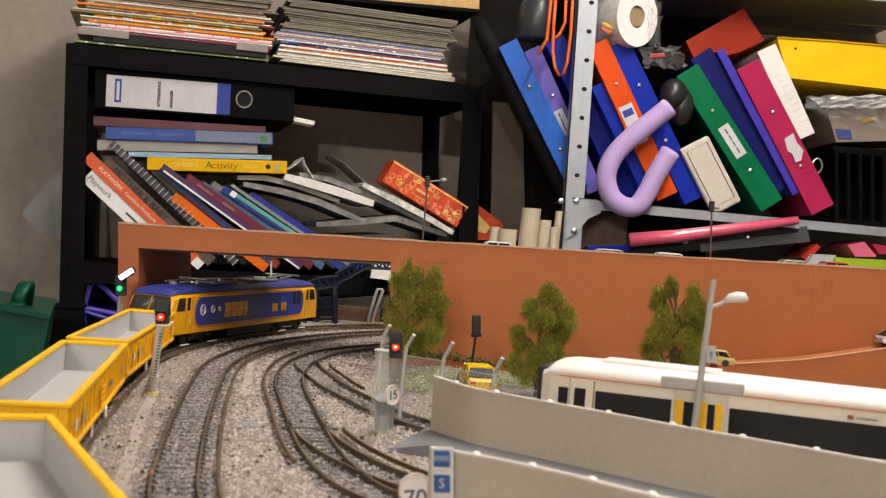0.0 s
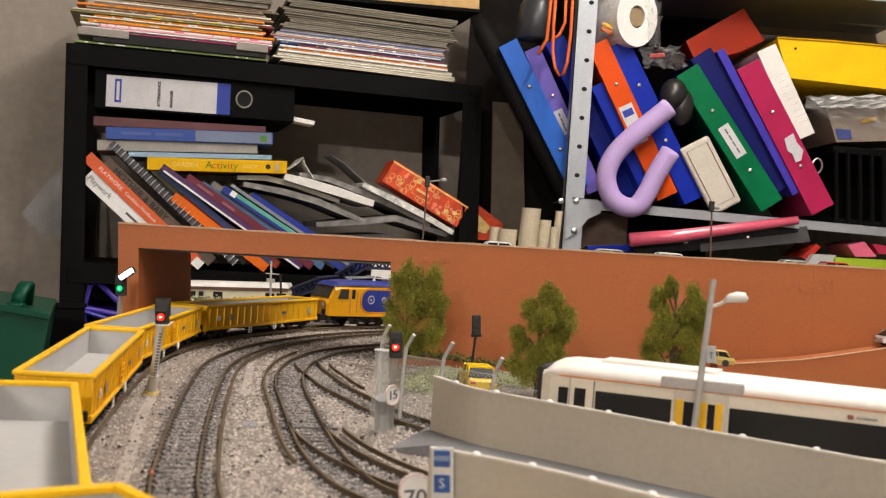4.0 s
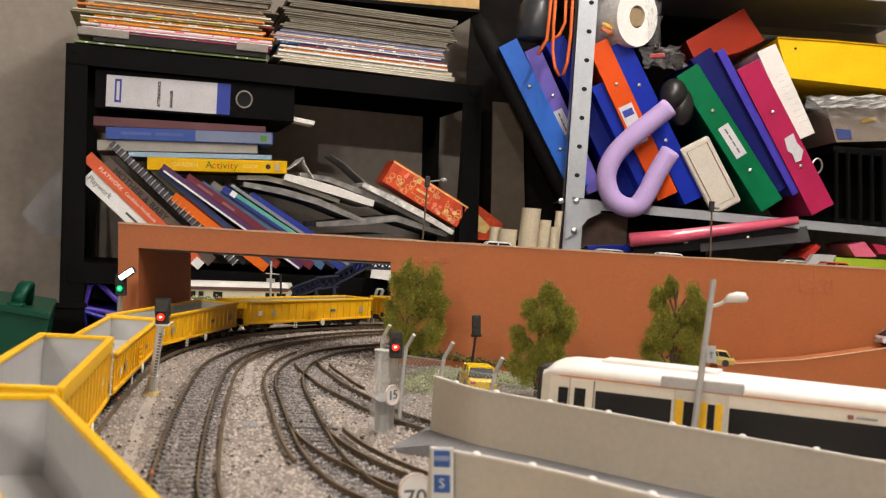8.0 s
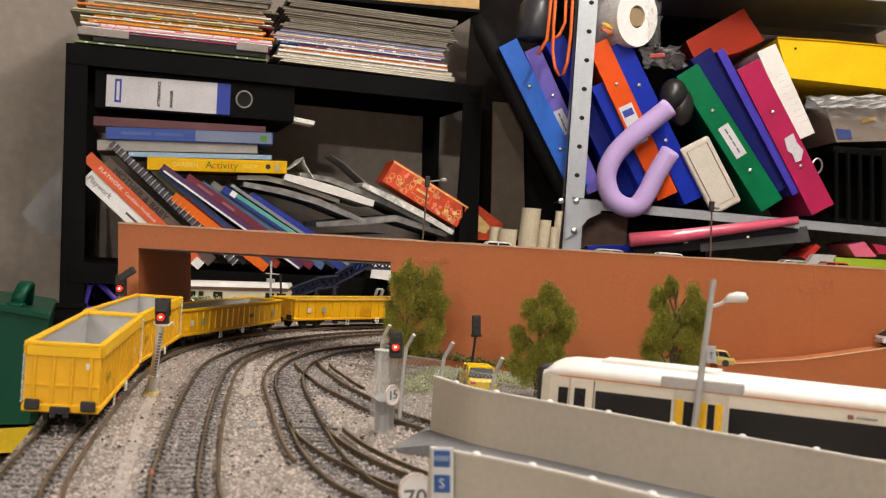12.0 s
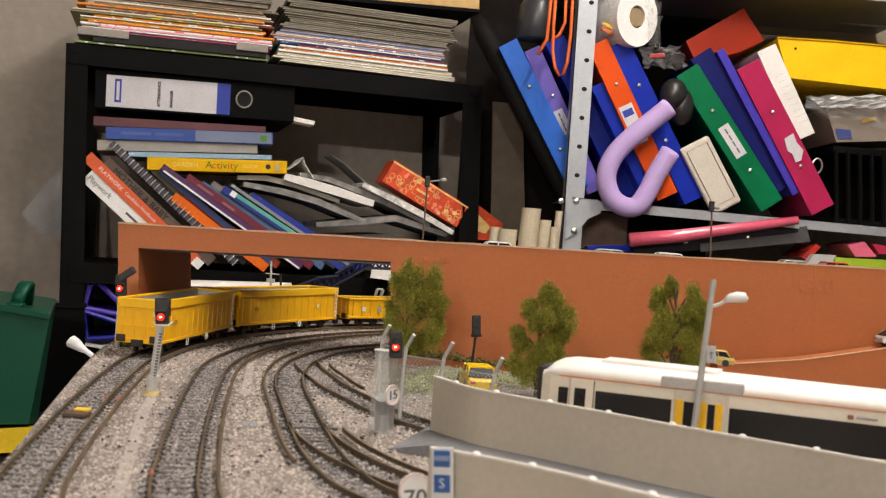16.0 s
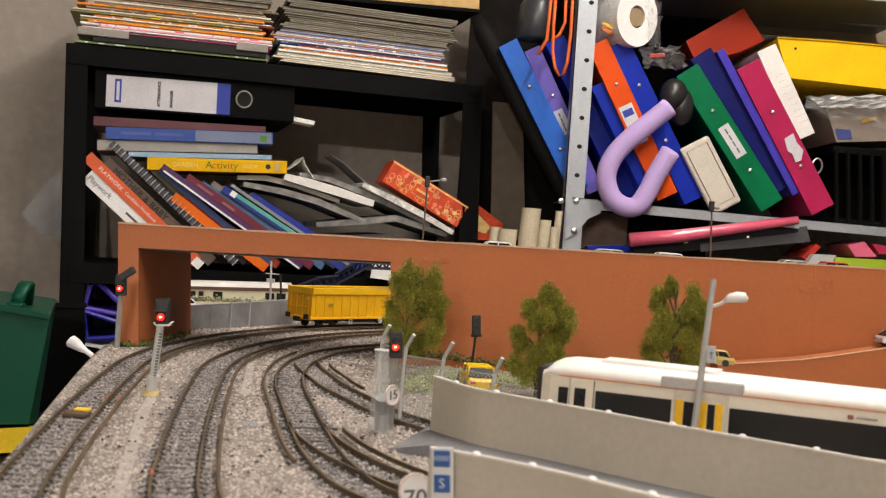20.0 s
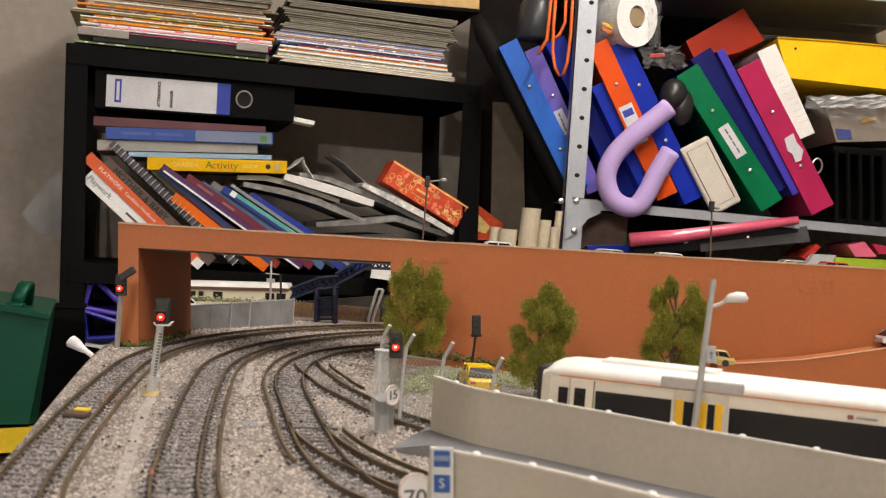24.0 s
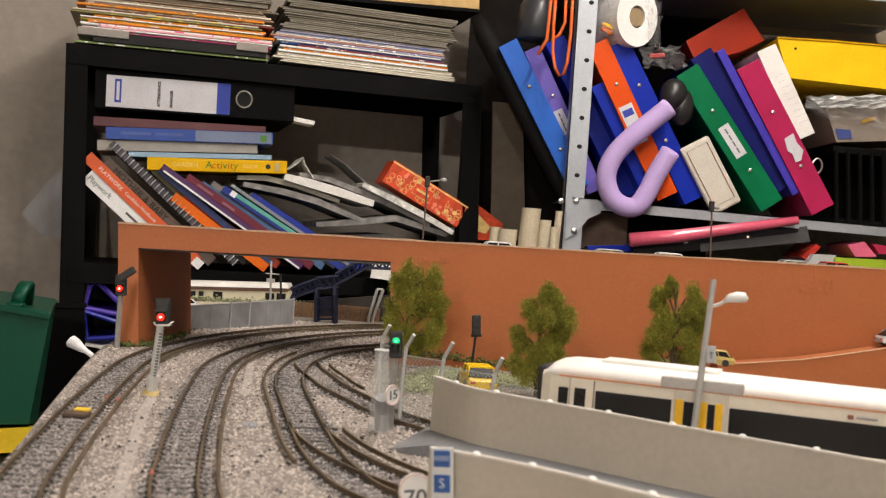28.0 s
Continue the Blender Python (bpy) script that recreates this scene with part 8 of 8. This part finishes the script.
# orange cord loops
CORD = mat("orange_cord", (0.72, 0.13, 0.02), 0.6, 0, 0.1, 500, 0.2, 60)
bm = bmesh.new()
tube(bm, [(0.1552, 1.9700, 0.5044), (0.1550, 1.9700, 0.4576), (0.1567, 1.9700, 0.4108), (0.1626, 1.9700, 0.3831), (0.1711, 1.9700, 0.3696), (0.1775, 1.9700, 0.3729), (0.1824, 1.9700, 0.3940), (0.1845, 1.9700, 0.4410), (0.1832, 1.9700, 0.5065)], 0.0028, 8)
tube(bm, [(0.1480, 1.9740, 0.5047), (0.1471, 1.9740, 0.4671), (0.1462, 1.9740, 0.4294), (0.1332, 1.9740, 0.4031)], 0.0030, 8)
tube(bm, [(0.1725, 1.9760, 0.5069), (0.1742, 1.9760, 0.4601), (0.1664, 1.9760, 0.4388), (0.1540, 1.9760, 0.4284)], 0.0026, 8)
solo("orange_cord", bm, CORD, "orange cord hanging in loops from the shelf above", "cord", soft=True)
# cardboard tubes, cup
KRAFT = mat("cream_card_tube", (0.58, 0.50, 0.36), 0.7, 0, 0.1, 200, 0.15, 15)
for label, x, top, r, dd in (("cream cardboard tube standing behind the bridge", (0.1398, 1.9400, 0.1467), 0, 0.0158, 0), ("slim cream cardboard tube standing behind the bridge", (0.1643, 1.9400, 0.1291), 0, 0.0095, 0), ("thin cream cardboard tube standing behind the bridge", (0.1808, 1.9500, 0.1192), 0, 0.0065, 0), ("thin cream cardboard tube beside the upright", (0.1891, 1.9800, 0.1465), 0, 0.0060, 0), ("short cream cardboard tube standing behind the bridge", (0.1046, 1.9400, 0.1098), 0, 0.0150, 0), ("small cream cardboard tube standing behind the bridge", (0.0835, 1.9500, 0.1119), 0, 0.0085, 0)):
    tb = thing("cardboard_tube", label, "cardboard tube", "cardboard tubes", at=(x[0] - 0.006, x[1], x[2] - 0.14))
    bm = bmesh.new()
    tp = Vector(x)
    bt = Vector((x[0] - 0.006, x[1], x[2] - 0.14))
    n = 20
    ringsv = []
    dirv = (tp - bt).normalized()
    for p, rr in ((tp - dirv * 0.05, r * 0.86), (tp, r * 0.86), (tp, r), (bt, r)):
        ringsv.append([bm.verts.new(p + Vector((math.cos(a) * rr, math.sin(a) * rr, 0))) for a in [2 * math.pi * k / n for k in range(n)]])
    for A, B in zip(ringsv[:-1], ringsv[1:]):
        for j in range(n):
            bm.faces.new((A[j], A[(j + 1) % n], B[(j + 1) % n], B[j]))
    bm.faces.new(ringsv[-1])
    part("tube", bm, KRAFT, tb)
shf = thing("low_cabinet", "dark low cabinet behind the layout", "cabinet", at=(0.30, 1.95, -0.95))
bm = bmesh.new()
box(bm, (-0.02, 1.75, -0.95), (0.98, 2.0, (0.1436, 1.9400, 0.0849)[2] - 0.075), bevel=0.004)
part("carcass", bm, RACK, shf)
bm = bmesh.new()
box(bm, (0.47, 1.746, -0.85), (0.474, 1.749, -0.2))
part("door_gap", bm, HOLE, shf)
# folders under the steel shelf
PINK = cover("folder_pink", (0.74, 0.12, 0.20), 0.14, 0.8)
bm = bmesh.new()
pts = [Vector((0.3095, 1.9800, 0.1073)), Vector((0.3900, 1.9800, 0.1200)), Vector((0.4831, 1.9800, 0.1393)), Vector((0.5874, 1.9800, 0.1613))]
tube(bm, pts, [0.012, 0.011, 0.009, 0.007], 14)
solo("pink_folder", bm, PINK, "glossy pink rolled folder lying on a dark binder", "folder", soft=True)
binder("dark grey ring binder lying under the pink folder", (0.3222, 2.0000, 0.0823), (0.6133, 2.0000, 0.1271), 0.030, cover("binder_charcoal", (0.014, 0.012, 0.016), 0.35), rivets=(0.3, 0.66))
bm = bmesh.new()
prism(bm, [(0.5959, 1.9960, 0.1507), (0.6081, 1.9960, 0.1535), (0.6158, 1.9960, 0.1274), (0.4331, 1.9960, 0.0965), (0.4321, 1.9960, 0.1097), (0.5938, 1.9960, 0.1410)], (0, 0.0015, 0))
solo("plastic_sleeve", bm, mat("sleeve_grey", (0.06, 0.06, 0.065), 0.3), "grey clear sleeve at the end of a binder", "sleeve")
binder("blue folder lying low under the shelf", (0.2464, 2.0200, 0.0801), (0.3231, 2.0200, 0.0878), 0.012, B_BLUE)
for lab, poly, col in (("lime green folder corner under the shelf", [(0.6530, 1.9700, 0.1040), (0.7658, 1.9700, 0.1068), (0.7679, 1.9700, 0.0806), (0.6461, 1.9700, 0.0714)], (0.32, 0.45, 0.03)), ("pink folder corner under the shelf", [(0.6803, 2.0000, 0.1264), (0.7083, 2.0000, 0.1343), (0.7313, 2.0000, 0.1102), (0.6952, 2.0000, 0.1075)], (0.60, 0.12, 0.22)), ("red folder corner under the shelf", [(0.6039, 2.0000, 0.1006), (0.6278, 2.0000, 0.1244), (0.6349, 2.0000, 0.1192), (0.6158, 2.0000, 0.0948)], (0.40, 0.03, 0.02)), ("silver foil packet under the shelf", [(0.6182, 1.9800, 0.1068), (0.6560, 1.9800, 0.1078), (0.6483, 1.9800, 0.0854), (0.6057, 1.9800, 0.0851)], (0.45, 0.45, 0.45)), ("crimson folder corner under the shelf", [(0.7219, 2.0000, 0.1315), (0.7758, 2.0000, 0.1279), (0.7765, 2.0000, 0.1184), (0.7347, 2.0000, 0.1152)], (0.45, 0.03, 0.08))):
    bm = bmesh.new()
    prism(bm, poly, (0, 0.12, 0))
    solo("folder", bm, cover("folder_%d_%d" % (int(col[0] * 100), int(col[1] * 100)), col, 0.3), lab, "folder", "folders under the shelf")
# Added panel stands in for the brown strip of wall beside the dark sheet.
bm = bmesh.new()
prism(bm, [(0.0753, 2.3200, 0.3593), (0.1341, 2.3200, 0.3581), (0.1597, 2.3200, 0.0942), (0.0913, 2.3200, 0.0891)], (0, 0.02, 0))
solo("board", bm, mat("wall_strip_brown", (0.20, 0.165, 0.12), 0.8, 0, 0.2, 50, 0.2, 8), "brown panel standing in for a strip of back wall", "board")
# Added dark sheet stands in for the shade between the two shelf units.
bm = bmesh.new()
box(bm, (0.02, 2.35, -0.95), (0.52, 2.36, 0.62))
tagged(solo("partition", bm, mat("gap_shade_black", (0.012, 0.010, 0.009), 0.95, 0, 0.3, 100, 0.2, 10, spec=0.1), "dark sheet behind the pole, added for the shade of the gap", "partition"), kind="structure")
bm = bmesh.new()
jug = [(0.0, 0.030, 0.030), (0.004, 0.034, 0.034), (0.060, 0.034, 0.034), (0.078, 0.026, 0.026), (0.088, 0.013, 0.013), (0.100, 0.013, 0.013)]
loft(bm, [[(0.135 + 0.06 * h + math.cos(a) * rx, 2.13 + math.sin(a) * ry, 0.452 + h) for a in [2 * math.pi * k / 18 for k in range(18)]] for h, rx, ry in jug])
solo("plastic_bottle", bm, mat("milky_plastic", (0.035, 0.037, 0.042), 0.35, 0, 0.2, 60, 0.1, 30), "milky plastic bottle in the dim corner", "bottle", soft=True)

# Whiter copy of the film paints in its highlights along the top.
crumple("white crinkled sheet painting the film highlights on the wrapped carton", [(0.6085, 2.042, 0.376), (0.7438, 2.042, 0.3901), (0.7455, 2.042, 0.3688), (0.6323, 2.042, 0.3583)], 34, 0.007, mat("film_highlight_white", (0.86, 0.86, 0.86), 0.15, 0, 0.3, 80, 0.8, 30, alpha=0.62, spec=1.0))
bm = bmesh.new()
prism(bm, [(0.2358, 2.06, 0.1535), (0.3167, 2.06, 0.1517), (0.3173, 2.06, 0.0927), (0.2388, 2.06, 0.0887)], (0, 0.01, 0))
solo("card_panel", bm, mat("tan_card", (0.17, 0.115, 0.085), 0.8, 0, 0.25, 60, 0.2, 12), "tan card panel standing under the steel shelf", "card")

sc = thing("scissors", "steel scissors hanging beside the crimson binder", "scissors", at=(0.6270, 2.0200, 0.2515))
for cx, cy in ((1446, 294), (1440, 318)):
    bm = bmesh.new()
    c0 = Vector({1446: (0.6246, 2.0200, 0.2572), 1440: (0.6207, 2.0200, 0.2337)}[cx])
    tube(bm, [c0 + Vector((math.cos(a) * 0.0085, 0, math.sin(a) * 0.0125)) for a in [2 * math.pi * i / 18 for i in range(18)]], 0.0017, 7, closed=True)
    part("finger_loop", bm, mat("scissor_steel", (0.55, 0.54, 0.52), 0.3, 0.8), sc)
bm = bmesh.new()
tube(bm, [(0.6216, 2.0200, 0.2222), (0.6363, 2.0200, 0.1828)], [0.0022, 0.0012], 6)
part("blade", bm, mat("scissor_steel", (0.55, 0.54, 0.52), 0.3, 0.8), sc)

# ---- far end of the layout under the bridge ----
fc = thing("far_coach", "cream model coach with a brown band on a low track", "model coach", at=((-0.2262, 1.3300, 0.0038)[0], 1.33, -0.030))
def farbox(nm, a, b, c, d, dep, m, lab=""):
    bm = bmesh.new()
    prism(bm, [a, b, c, d], (0, dep, 0))
    return part(nm, bm, m, fc, lab)
FCREAM = mat("far_cream", (0.74, 0.68, 0.48), 0.4, 0, 0.06, 200, 0.03, 20)
farbox("body", (-0.3008, 1.3300, -0.0210), (-0.1669, 1.3300, -0.0147), (-0.1692, 1.3300, 0.0170), (-0.3031, 1.3300, 0.0107), 0.034, FCREAM)
farbox("brown_band", (-0.3026, 1.3280, 0.0102), (-0.1695, 1.3280, 0.0164), (-0.1698, 1.3280, 0.0202), (-0.3028, 1.3280, 0.0134), 0.036, mat("far_brown", (0.16, 0.07, 0.04), 0.5), "brown band")
farbox("roof", (-0.3023, 1.3260, 0.0135), (-0.1689, 1.3260, 0.0204), (-0.1720, 1.3320, 0.0250), (-0.3041, 1.3320, 0.0188), 0.036, mat("far_roof", (0.72, 0.70, 0.67), 0.5), "pale roof")
for a in (338, 352, 378, 470, 490):
    t0 = (a - 300) / 211
    p = Vector((-0.3022, 1.3270, 0.0090)).lerp(Vector((-0.1687, 1.3270, 0.0152)), t0)
    w = 0.0052 if a in (338, 352) else 0.0100
    bm = bmesh.new()
    box(bm, (0, -0.001, -0.0085), (w, 0.001, -0.0005), Matrix.Translation(p))
    part("window", bm, GLASS_DARK, fc)
bm = bmesh.new()
box(bm, (-0.31, 1.20, -0.060), (0.05, 1.50, -0.0305))
solo("lower_board", bm, mat("dark_green_board", (0.06, 0.07, 0.03), 0.9, 0, 0.4, 200, 0.4, 30), "green-scattered lower board of the layout", "board")
gf = thing("panel_barrier", "grey translucent panel barrier beside the far track", "barrier", at=(-0.1696, 1.0681, -0.0030))
CL = mat("smoky_plastic", (0.27, 0.27, 0.28), 0.4, 0, 0.3, 60, 0.2, 25, alpha=0.80)
BAR_PTS = [(-0.2108, 0.9992, 0.0179), (-0.1696, 1.0681, 0.0199), (-0.1392, 1.1379, 0.0209)]
for p, q2 in zip(BAR_PTS[:-1], BAR_PTS[1:]):
    p, q2 = Vector(p), Vector(q2)
    for i in range(6):
        e, g = p.lerp(q2, i / 6), p.lerp(q2, (i + 0.96) / 6)
        bm = bmesh.new()
        prism(bm, [(e.x, e.y, -0.003), (g.x, g.y, -0.003), g, e], (0.0012, 0.0010 + 0.0006 * (i % 2), 0))
        part("panel", bm, CL, gf)
    bm = bmesh.new()
    tube(bm, [p, q2], 0.0007, 6)
    part("rim", bm, mat("rim_grey", (0.36, 0.36, 0.37), 0.4), gf)
for p in BAR_PTS + [tuple(Vector(BAR_PTS[0]).lerp(Vector(BAR_PTS[1]), 0.68))]:
    bm = bmesh.new()
    cyl(bm, (p[0], p[1] - 0.001, -0.003), (p[0], p[1] - 0.001, p[2] + 0.0015), 0.0011, n=8)
    part("post", bm, mat("rim_grey", (0.36, 0.36, 0.37), 0.4), gf)
bm = bmesh.new()
box(bm, (-0.1795, 1.090, -0.003), (-0.1600, 1.110, 0.0175), bevel=0.001)
solo("red_crate", bm, mat("red_crate_paint", (0.55, 0.06, 0.03), 0.5), "small red model load behind the grey barrier", "model load")
wc = small_car("white model car by the far track", (-0.2360, 1.1200, 0.0045), 20, 0.0006, (0.75, 0.75, 0.76))
# blue lattice footbridge
fb = thing("lattice_footbridge", "dark blue lattice model footbridge beyond the bridge", "model footbridge", at=(-0.1110, 1.1800, 0.0010))
NAVYP = mat("footbridge_navy", (0.006, 0.009, 0.034), 0.4, 0, 0.2, 300, 0.1, 40)
def lattice(a, b, h, n, dep):
    bm = bmesh.new()
    a, b = Vector(a), Vector(b)
    for o in (Vector((0, 0, 0)), Vector((0, dep, 0))):
        tube(bm, [a + o, b + o], 0.0013, 6)
        tube(bm, [a + o + h, b + o + h], 0.0013, 6)
        for i in range(n):
            p, q2 = a.lerp(b, i / n) + o, a.lerp(b, (i + 1) / n) + o
            tube(bm, [p, q2 + h], 0.0007, 4)
            tube(bm, [p + h, q2], 0.0007, 4)
    prism(bm, [a, b, b + Vector((0, dep, 0)), a + Vector((0, dep, 0))], (0, 0, 0.001))
    return bm
part("stair_flight", lattice((-0.1484, 1.1800, 0.0180), (-0.1217, 1.1800, 0.0301), Vector((0, 0, 0.011)), 5, 0.014), NAVYP, fb)
part("stair_flight", lattice((-0.1051, 1.1800, 0.0348), (-0.0738, 1.1800, 0.0552), Vector((0, 0, 0.012)), 6, 0.014), NAVYP, fb)
part("span", lattice((-0.0766, 1.1800, 0.0550), (-0.0344, 1.1800, 0.0559), Vector((0, 0, 0.012)), 6, 0.014), NAVYP, fb)
part("landing", lattice((-0.1239, 1.1800, 0.0300), (-0.1016, 1.1800, 0.0339), Vector((0, 0, 0.011)), 3, 0.014), NAVYP, fb)
for x0, x1 in (((-0.1228, 1.1800, 0.0301), (-0.1205, 1.1800, -0.0014)), ((-0.1050, 1.1800, 0.0337), (-0.1025, 1.1800, -0.0001))):
    for o in (0, 0.014):
        bm = bmesh.new()
        tube(bm, [(x0[0], x0[1] + o, x0[2]), (x1[0], x1[1] + o, -0.003)], 0.0024, 6)
        part("leg", bm, NAVYP, fb)
bm = bmesh.new()
for k in (0.3, 0.6, 0.95):
    p, q2 = Vector((-0.1228, 1.1800, 0.0301)).lerp(Vector((-0.1205, 1.1800, -0.0014)), k), Vector((-0.1050, 1.1800, 0.0337)).lerp(Vector((-0.1025, 1.1800, -0.0001)), k)
    tube(bm, [p, q2], 0.0012, 5)
prism(bm, [(-0.1212, 1.1830, 0.0198), (-0.1055, 1.1830, 0.0210), (-0.1042, 1.1830, 0.0041), (-0.1200, 1.1830, 0.0029)], (0, 0.003, 0))
part("cross_brace", bm, NAVYP, fb)
# brown fence and catenary mast at the far side
# Added dark backing keeps the space behind the far fence black.
bm = bmesh.new()
prism(bm, [(-0.1526, 1.2400, -0.0083), (-0.0321, 1.2400, -0.0004), (-0.0343, 1.2400, 0.0291), (-0.1540, 1.2400, 0.0112)], (0, 0.004, 0))
solo("hoarding", bm, mat("backing_dark", (0.035, 0.028, 0.022), 0.8), "dark backing sheet added behind the timber fence", "hoarding")
bf = thing("timber_fence", "brown model timber fence at the far side", "fence", at=(-0.0906, 1.2300, -0.0011))
for i in range(18):
    p = Vector((-0.1514, 1.2300, -0.0063)).lerp(Vector((-0.0601, 1.2300, 0.0006)), i / 18)
    q2 = Vector((-0.1514, 1.2300, -0.0063)).lerp(Vector((-0.0601, 1.2300, 0.0006)), (i + 0.92) / 18)
    bm = bmesh.new()
    prism(bm, [(p.x, p.y, -0.003), (q2.x, q2.y, -0.003), (q2.x, q2.y, 0.0125), (p.x, p.y, 0.0125)], (0, 0.002, 0))
    part("plank", bm, mat("fence_brown", (0.20, 0.115, 0.06), 0.8, 0, 0.3, 300, 0.3, 60), bf)
for lab, pts in (("pale model catenary mast by the far track", [(-0.1697, 1.2000, -0.0020), (-0.1716, 1.2000, 0.0323), (-0.1726, 1.2000, 0.0541)]), ("dark model mast by the far track", [(-0.1606, 1.2100, 0.0038), (-0.1633, 1.2100, 0.0407)])):
    bm = bmesh.new()
    tube(bm, [(pts[0][0], pts[0][1], -0.003)] + pts, 0.0011, 8)
    if "catenary" in lab:
        tube(bm, [(-0.1774, 1.2000, 0.0411), (-0.1636, 1.2000, 0.0410)], 0.0006, 6)
        box(bm, (-0.004, -0.002, -0.002), (0.004, 0.002, 0.002), Matrix.Translation((-0.1717, 1.2000, 0.0341)))
    solo("catenary_mast", bm, GREY_POST if "pale" in lab else BLACK, lab, "mast", "far masts")
bm = bmesh.new()
tube(bm, [(-0.0716, 1.225, -0.003), (-0.0716, 1.225, 0.0013), (-0.0645, 1.225, 0.0323)], 0.0016, 8)
tube(bm, [(-0.0669, 1.225, -0.003), (-0.0669, 1.225, 0.0016), (-0.0586, 1.225, 0.0322)], 0.0016, 8)
tube(bm, [(-0.0645, 1.225, 0.0323), (-0.0586, 1.225, 0.0322)], 0.0012, 8)
solo("catenary_mast", bm, GREY_POST, "pale leaning two-legged model mast by the tree", "mast", "far masts")
tuft([(-0.2631, 1.2500, 0.0054), (-0.2243, 1.2500, 0.0060), (-0.1586, 1.2500, 0.0073), (-0.1405, 1.2500, 0.0057)], 500, 15, 0.004, 0.0008, 0.002, "green scatter grass beside the far coach", GRASS)
# white clutter beyond the arch
for lab, poly in (("white paper stack beyond the arch", [(-0.1233, 2.0698, 0.0080), (-0.0789, 2.0807, 0.0049), (-0.0810, 2.0802, 0.0327), (-0.1203, 2.0705, 0.0339)]),):
    bm = bmesh.new()
    prism(bm, poly, (0, 0.08, 0))
    solo("paper_stack", bm, cover("page_white", (0.86, 0.84, 0.80), 0.6), lab, "papers")


# ---- movement: the train runs along the outer line, signals change ----
SPEED = 77.3


def tail_at(t):
    """Arc length of the train's tail at t seconds: an almost even pace."""
    return -859.5 + SPEED * t + 0.0305 * (t - 11.0) ** 2 - 0.0059 * (t - 11.0) ** 3


def eased(u):
    """Arc length for travel u: a little slower round the bend under the bridge."""
    return u - 0.094 * max(0.0, u - 200.0) + 0.106 * max(0.0, u - 500.0)


def ride(s, half_base):
    """Pose of a vehicle whose middle is at arc length s."""
    x0, y0 = on_a(s - half_base)
    x1, y1 = on_a(s + half_base)
    return pose((x0 + x1) / 2 * MM, (y0 + y1) / 2 * MM, 0, 0, 0, math.degrees(math.atan2(y1 - y0, x1 - x0)))


def half_turn(ob, base, t):
    """Keys a half turn about the part's own z between t and t + 0.15 s."""
    rows = [(0.0, base), (t, base)]
    for i in range(1, 5):
        rows.append((t + 0.0334 * i, base @ Matrix.Rotation(radians(45 * i), 4, "Z")))
    rows.append((28.0, base @ Matrix.Rotation(math.pi, 4, "Z")))
    walk(ob, rows)


def turn_signals():
    green = Matrix.Translation(AT_A) @ Matrix.Rotation(math.pi, 4, "Z")
    half_turn(DRUM_A, green, 9.4)
    half_turn(DRUM_C, Matrix.Translation(AT_C), 24.84)
    rows = [(0.0, FE_M), (9.4, FE_M)]
    for i in range(1, 5):
        rows.append((9.4 + 0.0334 * i, FE_M @ Matrix.Rotation(radians(45 * i), 4, "X")))
    rows.append((28.0, FE_M @ Matrix.Rotation(math.pi, 4, "X")))
    walk(FEATHER, rows)


def motions():
    times = [0.25 * i for i in range(113)]
    mid = {LOCO: (1415.4, 90.0)}
    for i, w in enumerate(WAGONS[::-1][:2]):
        mid[w] = (181.2 * (i + 0.5), 44.5)
    for i, w in enumerate(WAGONS[::-1][2:]):
        mid[w] = (362.4 + 224.8 * (i + 0.5), 66.5)
    for ob, (at, base) in mid.items():
        for bg in [c for c in ob.children if c.name.startswith("bogie")]:
            x = bg.matrix_basis.translation.x
            rows = []
            for t in times[::2]:
                s = eased(tail_at(t) + at)
                body = ride(s, base).to_euler().z
                own = ride(s + x / MM, 12.0).to_euler().z
                turn = (own - body + math.pi) % (2 * math.pi) - math.pi
                rows.append((t, pose(x, 0, 0, 0, 0, math.degrees(turn))))
            walk(bg, rows)
        walk(ob, [(t, ride(eased(tail_at(t) + at), base)) for t in times])
    turn_signals()


motions()
